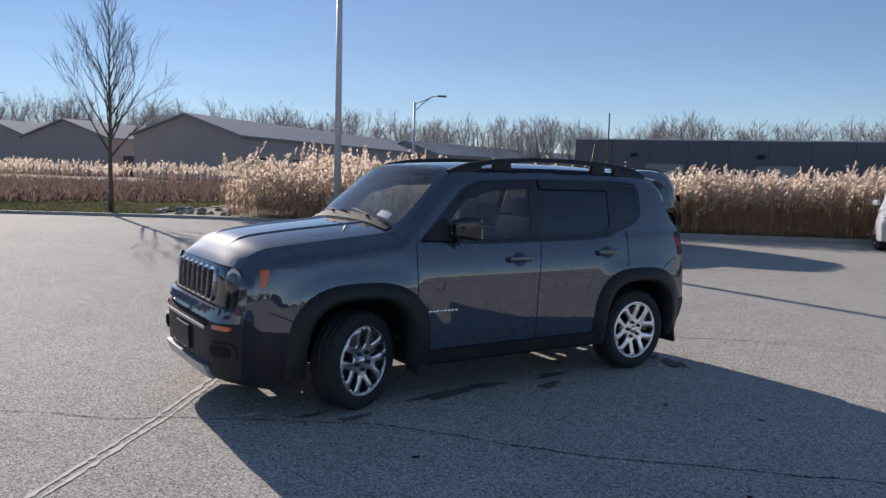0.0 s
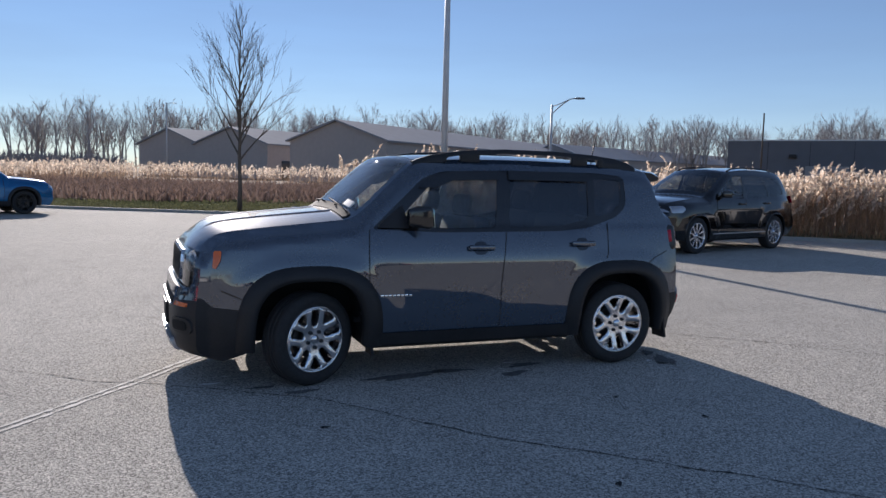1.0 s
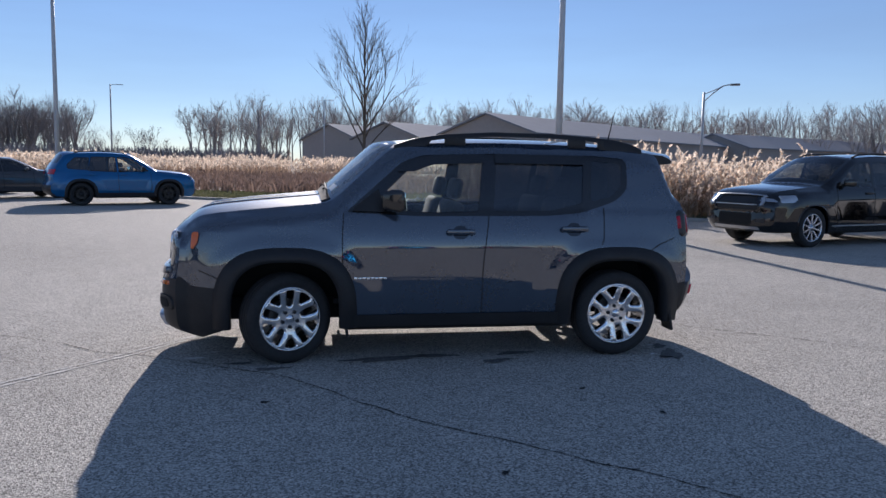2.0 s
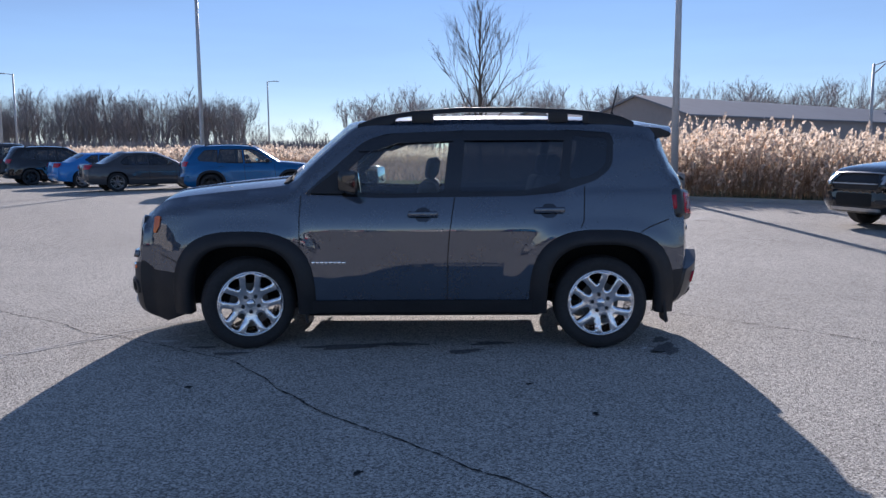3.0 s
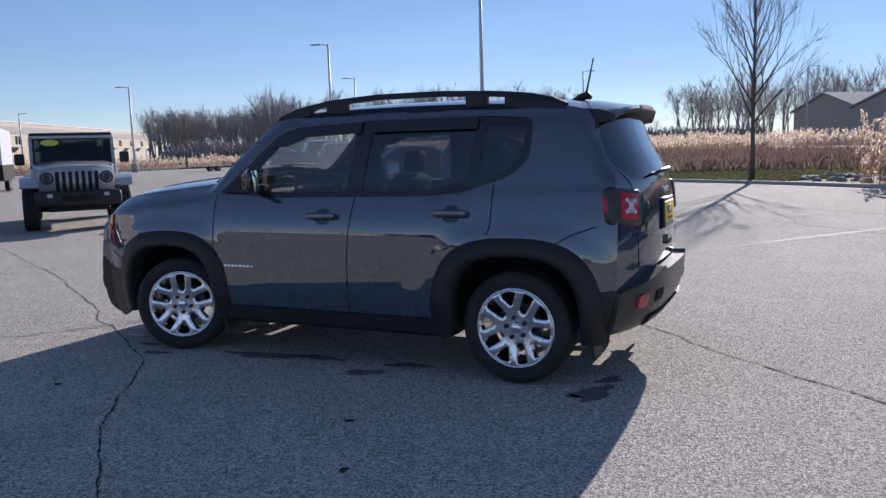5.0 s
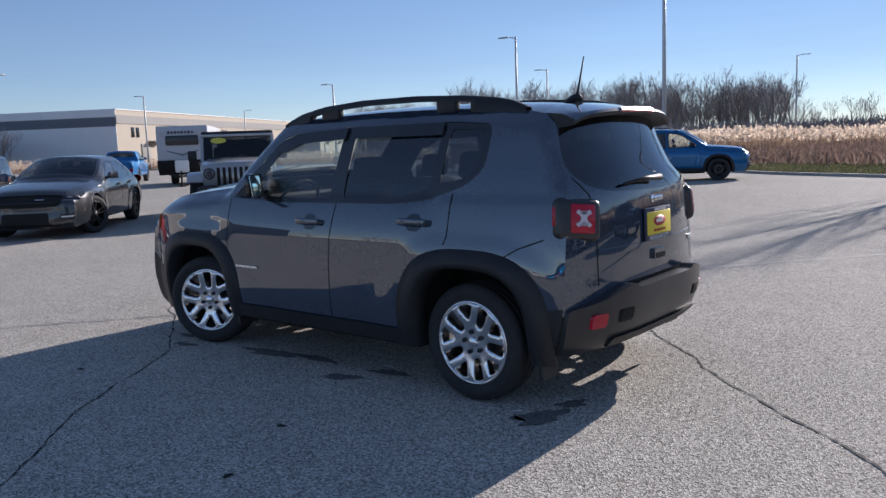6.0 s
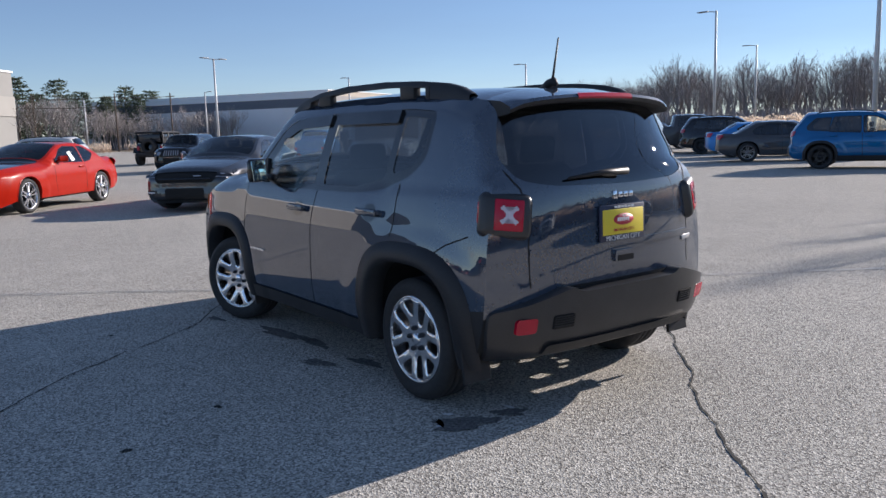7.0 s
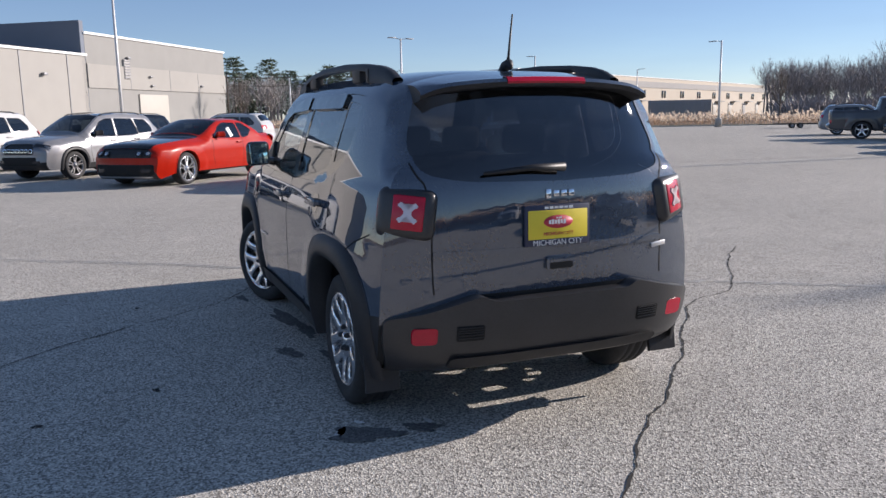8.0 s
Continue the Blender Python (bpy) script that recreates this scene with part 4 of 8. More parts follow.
HERO = base_spec(step=0.042, W=0.893, wb=2.57, R=0.335, ra=0.405, tall=1.09, sq=2.9, flare=0.115, proud=0.018, tf=0.115, xf=-1.42, lf=0.55, tr=0.085, xr=1.30, lr=0.60, belt=1.115, tum=0.23, tum2=0.16, cd=0.12, curl=0.135,
                 rcurl=0.06, swell=0.008, sill=0.275, sil=HERO_SIL, paint=P_GRANITE, pw=dict(b=5.5, g=6.0, h=2.8, w=2.6, r=2.6, k=2.6, t=2.6, c=3.4), crown=dict(b=0.145, g=0.11, h=0.055, w=0.10, r=0.045, k=0.125, t=0.135, c=0.125),
                 side_feats=[("sill_trim", [(-0.95, 0.2), (-0.95, 0.365), (0.95, 0.365), (0.95, 0.2)]), ("bumper_side", [(1.55, 0.1), (1.60, 0.555), (1.80, 0.575), (2.2, 0.62), (2.2, 0.1)]),
                             ("nose_side", [(-2.3, 0.1), (-2.3, 0.65), (-2.03, 0.65), (-1.95, 0.585), (-1.76, 0.57), (-1.66, 0.1)]),
                             ("window_frame", rounded(DLO, 0.06)), ("glass_front", rounded(WIN_F, 0.03)), ("glass_rear", rounded(WIN_R, 0.03)), ("glass_quarter", rounded(WIN_Q, 0.04))],
                 side_parts={"sill_trim": ("sill_trim", M_BLACK), "bumper_side": ("bumper_side", M_BLACK), "nose_side": ("bumper_side", M_BLACK), "window_frame": ("window_frame", M_GLOSSBLACK),
                             "glass_front": ("side_window", M_GLASS), "glass_rear": ("side_window", M_PRIVACY), "glass_quarter": ("side_window", M_PRIVACY)},
                 inset={"window_frame": 0.004, "glass_front": 0.010, "glass_rear": 0.010, "glass_quarter": 0.008, "windscreen": 0.003, "rear_window": 0.004, "sill_trim": -0.012, "black_nose": 0.012},
                 labels={"glass_front": "lightly tinted front door window", "glass_rear": "dark privacy glass window", "windscreen": "curved windscreen glass"},
                 skin_feats=hero_feats, skin_parts={"black_nose": ("grille_surround", M_GLOSSBLACK), "front_bumper": ("front_bumper", M_BLACK), "windscreen": ("windscreen", M_SCREEN), "rear_window": ("rear_window", M_REARGLASS),
                                                    "rear_bumper": ("bumper_core", M_UNDER)},
                 wheel="y5", rr=0.238, tw=0.222, wi=0.035, steer=23, rim_mat=M_RIM, rim_label="polished split-spoke alloy rim", seats=(-0.30, 0.62), mirror=(-0.52, 1.215, 0.17, 0.165), mirror_mat=M_GLOSSBLACK,
                 handles=[(0.01, 0.985), (0.905, 1.008)], handle_mat=P_GRANITE, gap=0.0035, i_screen_top=14.6,
                 seams=[[(-0.862, 1.12), (-0.872, 0.95), (-0.872, 0.70), (-0.86, 0.50), (-0.82, 0.37)], [(0.235, 1.10), (0.20, 0.86), (0.185, 0.70), (0.18, 0.37)],
                        [(1.16, 1.17), (1.15, 0.93), (1.13, 0.885)], [(-1.90, 0.70), (-1.80, 0.66), (-1.74, 0.63)], [(1.76, 0.935), (1.62, 0.885), (1.50, 0.815)]],
                 skin_seams=[[(27.7, -0.585), (26.0, -0.60), (25.0, -0.61), (24.3, -0.66), (23.5, -0.775)], [(27.7, 0.585), (26.0, 0.60), (25.0, 0.61), (24.3, 0.66), (23.5, 0.775)]])


# ---- ground ----
KERB = [(34.0, -8.0), (24.0, 1.2), (18.3, 6.3), (14.0, 9.8), (9.7, 13.9), (5.5, 17.4), (2.0, 20.4), (-1.9, 22.9), (-4.6, 24.4), (-9.5, 28.6), (-20.0, 37.0), (-35.0, 49.0), (-49.0, 62.0), (-53.0, 58.0), (-60.0, 44.0), (-78.0, 34.0)]
me_verts = [(-900, -900, -0.06), (900, -900, -0.06), (900, 900, -0.06), (-900, 900, -0.06)]
tagged(mesh_ob("ground", me_verts, [(0, 1, 2, 3)], M_FIELD, smooth=False), "dry winter field around the car park", "ground", kind="structure")
bm = bmesh.new()
lot = KERB + [(-110.0, 30.0), (-130.0, -30.0), (-60.0, -70.0), (50.0, -60.0)]
prism(bm, lot, -0.05, 0.0)
bmesh.ops.triangulate(bm, faces=bm.faces[:])
tagged(part("parking_lot", bm, M_ASPHALT, smooth=False), "worn grey asphalt of a car park with cracks", "car park", kind="structure")


def offset_line(pts, d):
    out = []
    for i, p in enumerate(pts):
        a, b = Vector(pts[max(i - 1, 0)]), Vector(pts[min(i + 1, len(pts) - 1)])
        t = (b - a).normalized()
        out.append((p[0] + t.y * d, p[1] - t.x * d))
    return out


def band(name, line, d0, d1, z0, z1, material, label, category, thick=0.2):
    """A strip beside the kerb line, from d0 to d1 behind it."""
    a, b = offset_line(line, d0), offset_line(line, d1)
    rows = [[(p[0], p[1], z0 - thick), (p[0], p[1], z0), (q[0], q[1], z1), (q[0], q[1], z1 - thick)] for p, q in zip(a, b)]
    ob = strip(name, rows, material, None)
    ob.data.shade_flat()
    return tagged(ob, label, category, kind="structure")


kline, _ = curve_pts(KERB, 1.5)
kline = kline[::1]
band("kerb", kline, 0.0, 0.16, 0.10, 0.10, M_KERB, "pale concrete kerb along the car park", "kerb")
band("kerb_gutter", kline, -0.45, -0.003, 0.004, 0.006, M_CONC, "concrete gutter strip along the kerb", "gutter", 0.03)
VERGE = [p for p in kline if -60 < p[0] < 40]
band("grass_verge", VERGE, 0.16, 6.0, 0.085, 0.05, M_GRASS_SOIL, "short green and brown grass verge behind the kerb", "grass verge")
LAWN = [p for p in kline if -14 < p[0] < 3.0]


def lawn_depth(x):
    return np.interp(x, [-14.0, -6.0, -2.5, 3.0], [3.4, 4.2, 6.0, 10.5])


rows = [[(a[0], a[1], -0.1), (a[0], a[1], 0.092), (b[0], b[1], 0.07), (b[0], b[1], -0.1)] for a, b in ((offset_line(LAWN, 0.17)[i], offset_line(LAWN, float(lawn_depth(LAWN[i][0])))[i]) for i in range(len(LAWN)))]
tagged(strip("lawn", rows, M_GRASS_SOIL, None), "green lawn between kerb and marsh", "lawn", kind="structure")
band("marsh", VERGE, 6.0, 60.0, 0.04, 0.0, M_MARSH, "brown marsh ground under the reeds", "marsh ground")


# ---- lamp posts ----
def lamp_post(x, y, h, arms=1, az=0.0, base=True, r=0.085, material=None, label=""):
    post = thing("street_lamp", pose(x, y, 0, 0, 0, az), label or "tall pale metal parking lot lamp post", "lamp post", "lamp posts")
    z0 = 0.0
    if base:
        bm = bmesh.new()
        lathe(bm, [(0.0, 0.0), (0.30, 0.0), (0.30, 0.74), (0.285, 0.76), (0.0, 0.76)], 24, "z")
        part("concrete_base", bm, M_CONC, post, "round concrete footing")
        one_box("base_plate", (0, 0, 0.775), (0.32, 0.32, 0.03), M_POLE, post, 0.005)
        z0 = 0.76
    bm = bmesh.new()
    tube(bm, [(0, 0, z0), (0, 0, h * 0.5), (0, 0, h)], [r * 1.25, r * 1.05, r * 0.8], 12)
    part("pole", bm, material or M_POLE, post)
    for k in range(arms):
        sg = 1 if k == 0 else -1
        bm = bmesh.new()
        tube(bm, [(0, 0, h - 0.1), (sg * 0.35, 0, h - 0.03), (sg * 0.6, 0, h)], 0.03, 6)
        box(bm, sg * 0.95, 0, h + 0.01, 0.75, 0.32, 0.065, 0.02)
        part("lamp_head", bm, M_LAMPHEAD, post)
    return post


lamp_post(6.4, 16.1, 9.6, 1, 200, label="pale lamp post on a round concrete footing")
for x, y, h, az, arms in ((-11.6, 30.8, 10.0, 200, 1), (-28.6, 44.0, 8.9, 188, 1), (-40.0, 66.5, 8.7, 195, 1), (-21.7, 87.6, 9.7, 20, 1), (2.1, 101.0, 9.7, 20, 1), (-52.0, 48.0, 7.5, 190, 1), (-74.0, 41.5, 7.7, 190, 1),
                          (-99.0, 73.0, 7.9, 20, 1), (-60.0, 21.0, 7.9, 110, 2), (-96.0, 33.0, 7.3, 20, 1), (-46.5, -1.4, 9.6, 120, 2), (-118.0, 23.3, 7.4, 190, 1)):
    lamp_post(x, y, h, arms, az)


def cobra_lamp(x, y, h, az):
    post = thing("street_lamp", pose(x, y, 0, 0, 0, az), "grey street lamp with a long curved arm", "street lamp", "street lamps")
    bm = bmesh.new()
    tube(bm, [(0, 0, 0), (0, 0, h - 0.6)], [0.14, 0.09], 10)
    part("pole", bm, M_POLE, post)
    bm = bmesh.new()
    tube(bm, [(0, 0, h - 1.4), (0.7, 0, h - 0.7), (1.5, 0, h - 0.1), (2.1, 0, h)], 0.05, 6)
    tube(bm, [(0, 0, h - 0.75), (0.8, 0, h - 0.45), (1.5, 0, h - 0.1)], 0.04, 6)
    part("bracket_arm", bm, M_POLE, post)
    one_box("lamp_head", (2.4, 0, h - 0.02), (0.8, 0.35, 0.16), M_LAMPHEAD, post, 0.06)


cobra_lamp(32.0, 55.5, 8.4, -30)


# ---- buildings ----
def shed(apex, ridge_dir, length, width, eave, ridge, door=True):
    """A long gabled storage building whose near gable stands under the apex."""
    d = Vector(ridge_dir).normalized()
    az = math.degrees(math.atan2(d.y, d.x))
    b = thing("storage_building", pose(apex[0], apex[1], 0, 0, 0, az), "long brown metal storage building with a grey gabled roof", "building", "storage buildings")
    w = width / 2
    bm = bmesh.new()
    prism(bm, [(-w, 0), (w, 0), (w, eave), (0, ridge - 0.25), (-w, eave)], 0, length, "x")
    part("wall", bm, M_BROWN, b, smooth=False)
    bm = bmesh.new()
    for sg in (-1, 1):
        s = (ridge - eave) / w
        y1 = sg * (w + 0.5)
        z1 = eave - 0.5 * s
        vs = [bm.verts.new(p) for p in ((-0.5, 0, ridge), (length + 0.5, 0, ridge), (length + 0.5, y1, z1), (-0.5, y1, z1), (-0.5, 0, ridge - 0.25), (length + 0.5, 0, ridge - 0.25), (length + 0.5, y1, z1 - 0.25), (-0.5, y1, z1 - 0.25))]
        for f in ((0, 1, 2, 3), (7, 6, 5, 4), (0, 4, 5, 1), (3, 2, 6, 7), (0, 3, 7, 4), (1, 5, 6, 2)):
            bm.faces.new([vs[i] for i in f])
    part("roof", bm, M_ROOF, b, smooth=False)
    if door:
        for k in range(3):
            one_box("door", (6 + 11 * k, -w - 0.05, 1.6), (4.6, 0.12, 3.2), M_DARKWIN, b, 0.02)
    return b


RD = (0.77, 0.64)
shed((25.3, 105.8), RD, 82, 17.0, 6.2, 9.0)
shed((14.2, 138.0), RD, 70, 17.0, 6.2, 9.0)
shed((4.6, 152.0), RD, 60, 16.0, 6.2, 9.0)
shed((84.0, 148.0), (0.9, 0.42), 120, 17.0, 6.0, 8.8)


def flat_box(name, corner, dir_, length, depth, h, material, label):
    d = Vector(dir_).normalized()
    b = thing(name, pose(corner[0], corner[1], 0, 0, 0, math.degrees(math.atan2(d.y, d.x))), label, "building")
    bm = bmesh.new()
    box(bm, length / 2, depth / 2, h / 2, length, depth, h)
    part("wall", bm, material, b, smooth=False)
    bm = bmesh.new()
    box(bm, length / 2, -0.04, h - 0.06, length + 0.2, 0.14, 0.16)
    part("parapet_cap", bm, M_WHITE, b, "thin white metal parapet cap", smooth=False)
    return b


# the dark slate building: its front runs along the local x axis
b = flat_box("slate_building", (71.5, 78.5), (0.62, -0.785), 90, 40, 7.0, M_NAVY, "long low dark slate-coloured building with a flat roof")
for k in range(6):
    one_box("wall_lamp", (8.0 + 16 * k, -0.2, 4.9), (0.9, 0.4, 0.5), M_BLACK, b, 0.03)
for k in range(17):
    one_box("panel_joint", (5.0 + 5 * k, -0.012, 3.5), (0.05, 0.02, 6.9), M_BLACK, b, 0.0)
for k in range(6):
    one_box("dock_door", (12.0 + 14 * k, -0.08, 1.9), (5, 0.12, 3.6), M_GREYBAND, b, 0.02)

# the long cream warehouse: local x along its sunlit side
wh = flat_box("warehouse", (-122.4, 64.6), (-0.515, 0.857), 172, 58, 9.4, M_CREAM, "long cream warehouse with grey bands and small windows")
for z0, z1, mt, nm in ((7.0, 8.4, M_GREYBAND, "grey_band"),):
    one_box(nm, (86, -0.06, (z0 + z1) / 2), (172, 0.1, z1 - z0), mt, wh, 0.0)
for k in range(14):
    for dx in (0.0, 1.6):
        one_box("window", (5.0 + 12.4 * k + dx, -0.08, 5.6), (0.75, 0.14, 1.7), M_DARKWIN, wh, 0.02)
for k in range(12):
    one_box("dock_door", (9.0 + 13.8 * k, -0.08, 1.9), (3.0, 0.14, 3.4), M_DOORWHITE if k % 3 else M_GREYBAND, wh, 0.02)
for k in range(12):
    one_box("awning", (12.0 + 13.8 * k, -0.7, 4.0), (4.2, 1.4, 0.25), M_GREYBAND, wh, 0.02)
one_box("side_panel", (-0.06, 29, 3.3), (0.1, 58, 6.6), M_WHITE_SHADE, wh, 0.0, "pale blue-white wall in shade")
one_box("side_band", (-0.08, 29, 7.3), (0.14, 58, 1.5), M_BAND_SHADE, wh, 0.0, "dark blue-grey band")
one_box("side_top", (-0.06, 29, 8.75), (0.1, 58, 1.3), M_WHITE_SHADE, wh, 0.0)
one_box("side_pilaster", (-0.12, 27, 3.4), (0.14, 4.2, 6.7), M_BAND_SHADE, wh, 0.0)
one_box("side_pilaster", (-0.12, 50, 3.4), (0.14, 7.0, 6.7), M_BAND_SHADE, wh, 0.0)

# the grey concrete hall beyond the parked cars and its lower wing
GD = (-0.815, 0.58)
gh = flat_box("concrete_hall", (-58.3, -3.4), GD, 20, 30, 7.75, M_GREYWALL, "pale grey concrete hall with a white roller door")
one_box("pale_band", (10, -0.05, 4.7), (20, 0.09, 1.7), M_PALEWALL, gh, 0.0, "paler band of concrete panels")
one_box("roller_door", (8.0, -0.06, 1.75), (4.0, 0.12, 3.5), M_DOORWHITE, gh, 0.02, "white roller door")
wv = one_box("wall_vent", (4.6, -0.08, 5.35), (0.75, 0.12, 1.5), M_GREYBAND, gh, 0.02, "louvred wall vent")
for k in range(7):
    one_box("slat", (4.6, -0.16, 4.72 + 0.21 * k), (0.66, 0.07, 0.08), M_LAMPHEAD, wv, 0.01)
for k, (x, z) in enumerate(((4.8, 6.2), (7.6, 4.9), (7.8, 4.2), (15.5, 4.4))):
    one_box("wall_lamp", (x, -0.16, z), (0.34, 0.28, 0.15), M_LAMPHEAD, gh, 0.03)
for x in (5.0, 10.5, 15.0):
    one_box("panel_joint", (x, -0.1, 4.7), (0.05, 0.02, 1.7), M_LAMPHEAD, gh, 0.0)
for k in range(3):
    one_box("bollard", (0.6 + 0.8 * k, -0.6, 0.9), (0.16, 0.16, 1.8), M_WHITE, gh, 0.05)
# this wall lies in shade; the dark blue-grey colour paints it
one_box("end_parapet", (-0.22, 15, 4.25), (0.4, 30, 8.5), M_BAND_SHADE, gh, 0.0, "taller dark end wall of the hall")
an = flat_box("concrete_wing", (-33.85, -20.8), GD, 29.95, 24, 6.2, M_PALEWALL, "lower cream concrete wing of the hall")
for x in (28.0, 23.5, 19.0, 14.5):
    one_box("panel_joint", (x, -0.02, 3.1), (0.07, 0.04, 6.2), M_LAMPHEAD, an, 0.0)
one_box("wall_lamp", (25.5, -0.16, 4.6), (0.34, 0.28, 0.18), M_LAMPHEAD, an, 0.03)

ct = thing("storage_container", pose(-82.4, 67.9, 0, 0, 0, 51), "long low grey container standing before the warehouse", "container")
one_box("wall", (0, 0, 1.45), (8.0, 2.4, 2.9), M_GREYBAND, ct, 0.03)
for k in range(15):
    one_box("rib", (-3.7 + 0.53 * k, 1.22, 1.45), (0.12, 0.06, 2.6), M_GREYBAND, ct, 0.01)
    one_box("rib", (-3.7 + 0.53 * k, -1.22, 1.45), (0.12, 0.06, 2.6), M_GREYBAND, ct, 0.01)

# ---- vehicles in place ----
hero, HG = build_car("compact_suv", HERO, pose(0, 0, 0), "dark metallic grey compact SUV with black trim, parked on asphalt", "car")


def skin_frame(G, idx, v):
    """The pose of a small piece on the skin: z outwards, x to the car's right as seen from outside, y up along the outline."""
    u, w = G.u_at(idx), v
    p = Vector(G.skin(u, w).tolist())
    du = Vector((G.skin(u + 0.01, w) - G.skin(u - 0.01, w)).tolist())
    dv = Vector((G.skin(u, w + 0.01) - G.skin(u, w - 0.01)).tolist())
    n = du.cross(dv).normalized()
    y = du.normalized()
    if y.z < 0:
        y = -y
    x = y.cross(n).normalized()
    return Matrix.Translation(p) @ Matrix((x, y, n)).transposed().to_4x4()


def turned(name, m, prof, material, parent, label="", n=28):
    bm = bmesh.new()
    lathe(bm, prof, n, "z")
    for v in bm.verts:
        v.co = m @ v.co
    bmesh.ops.recalc_face_normals(bm, faces=bm.faces)
    return part(name, bm, material, parent, label)


def v_at(G, idx, y):
    """The v at which the skin lies y metres from the middle."""
    u = G.u_at(idx)
    return y / abs(float(G.skin(u, 1.0)[1]))


def pod(name, i0, i1, y0, y1, mt, thick=0.012, lift=0.0, label="", r=0.02, parent=None, G=None):
    G = G or HG
    return lamp_pod(name, hero, G, [(i0, v_at(G, i0, y0)), (i1, v_at(G, i1, y0)), (i1, v_at(G, i1, y1)), (i0, v_at(G, i0, y1))], mt, thick, lift, label, r, parent)


# grille: seven framed slots
for k in range(7):
    y = -0.36 + 0.12 * k
    f = pod("grille_slot", 4.38, 6.12, y - 0.044, y + 0.044, M_RIM, 0.012, -0.008, "satin silver grille slot frame", 0.035)
    pod("slot_opening", 4.50, 6.00, y - 0.028, y + 0.028, M_UNDER, 0.016, -0.008, "", 0.025, f)
# headlamps, markers, bumper lamps
for sg in (-1, 1):
    m = Matrix.Translation(skin_frame(HG, 5.5, v_at(HG, 5.5, sg * 0.645)).translation + Vector((0, 0, 0.018))) @ skin_frame(HG, 5.5, v_at(HG, 5.5, sg * 0.645)).to_3x3().to_4x4() @ pose(0, 0, -0.040) @ Matrix.Scale(0.88, 4)
    lamp = turned("headlamp", m, [(0.098, -0.08), (0.100, 0.0), (0.100, 0.014), (0.096, 0.018), (0.092, 0.012)], M_GLOSSBLACK, hero, "round headlamp in a black bezel")
    turned("reflector", m, [(0.0, 0.004), (0.030, 0.004), (0.060, 0.009), (0.080, 0.016), (0.092, 0.018)], M_CHROME, lamp, "chrome reflector bowl")
    turned("projector", m, [(0.0, 0.026), (0.016, 0.024), (0.026, 0.018), (0.030, 0.004)], M_DARKWIN, lamp, "dark projector lens")
    turned("lamp_ring", m, [(0.064, 0.012), (0.067, 0.020), (0.073, 0.014)], M_WHITE, lamp)
    turned("lens", m, [(0.0, 0.040), (0.04, 0.038), (0.075, 0.030), (0.092, 0.018)], M_LENS, lamp, "clear headlamp lens")
side_pod("side_marker", hero, HG, [(-1.945, 0.972), (-1.895, 0.975), (-1.905, 0.90), (-1.935, 0.85), (-1.955, 0.86)], M_AMBER, 0.010, "amber side marker lamp")
for sg in (-1, 1):
    a, b = sorted((sg * 0.56, sg * 0.715))
    pod("turn_signal", 3.02, 3.28, a, b, M_AMBER, 0.012, 0.0, "amber turn signal in the bumper", 0.02)
    f = pod("fog_lamp", 1.85, 2.50, a - 0.04, b + 0.02, M_BLACK, 0.02, -0.004, "black fog lamp surround", 0.05)
    pod("fog_recess", 1.98, 2.38, a - 0.01, b - 0.01, M_UNDER, 0.022, 0.0, "", 0.04, f)
pod("bumper_slot", 2.98, 3.40, -0.46, 0.46, M_UNDER, 0.006, 0.0, "dark bumper opening", 0.02)
pod("bumper_blade", 2.90, 3.02, -0.46, 0.46, M_SILVERPL, 0.014, 0.0, "satin silver bumper blade", 0.01)
pod("plate_bracket", 1.75, 2.7, -0.16, 0.16, M_BLACK, 0.022, 0.0, "black number plate bracket", 0.01)
pod("skid_plate", 0.75, 1.5, -0.50, 0.50, M_SILVERPL, 0.030, 0.0, "silver skid plate", 0.03)
pod("bumper_ledge", 3.72, 4.2, -0.68, 0.68, P_GRANITE, 0.034, -0.004, "painted bumper ledge under the grille", 0.03)
# bonnet ridges and cowl
for sg in (-1, 1):
    rows = []
    for i in np.linspace(7.3, 11.2, 24):
        v = sg * (0.44 + 0.05 * (i - 7.3) / 3.9)
        p, q = HG.skin(HG.u_at(i), v), HG.skin(HG.u_at(i), v - sg * 0.09)
        h = 0.010 * min(1, (i - 7.3) / 0.7)
        rows.append([tuple(p + (0, 0, 0.001)), tuple(p * 0.75 + q * 0.25 + np.array((0, 0, h * 0.9))), tuple(p * 0.45 + q * 0.55 + np.array((0, 0, h))), tuple(q + (0, 0, 0.001))])
    if sg < 0:
        rows = rows[::-1]
    strip("bonnet_ridge", rows, P_GRANITE, hero)
pod("cowl", 11.05, 11.80, -0.66, 0.66, M_RUBBER, 0.010, 0.0, "black plastic cowl below the windscreen", 0.02)
for y0, y1 in ((-0.62, -0.06), (-0.02, 0.50)):
    bm = bmesh.new()
    a, b = HG.skin(HG.u_at(11.75), v_at(HG, 11.75, y0)), HG.skin(HG.u_at(12.15), v_at(HG, 12.15, y1))
    c = HG.skin(HG.u_at(11.75), v_at(HG, 11.75, (y0 + y1) / 2))
    tube(bm, [Vector(c) + Vector((-0.02, 0, 0.006)), Vector((a + b) / 2) + Vector((-0.015, 0, 0.014))], [0.007, 0.005], 6)
    tube(bm, [Vector(a) + Vector((-0.012, 0, 0.010)), Vector((a + b) / 2) + Vector((-0.012, 0, 0.016)), Vector(b) + Vector((-0.012, 0, 0.010))], [0.004, 0.007, 0.004], 6)
    part("wiper", bm, M_RUBBER, hero, "black windscreen wiper")
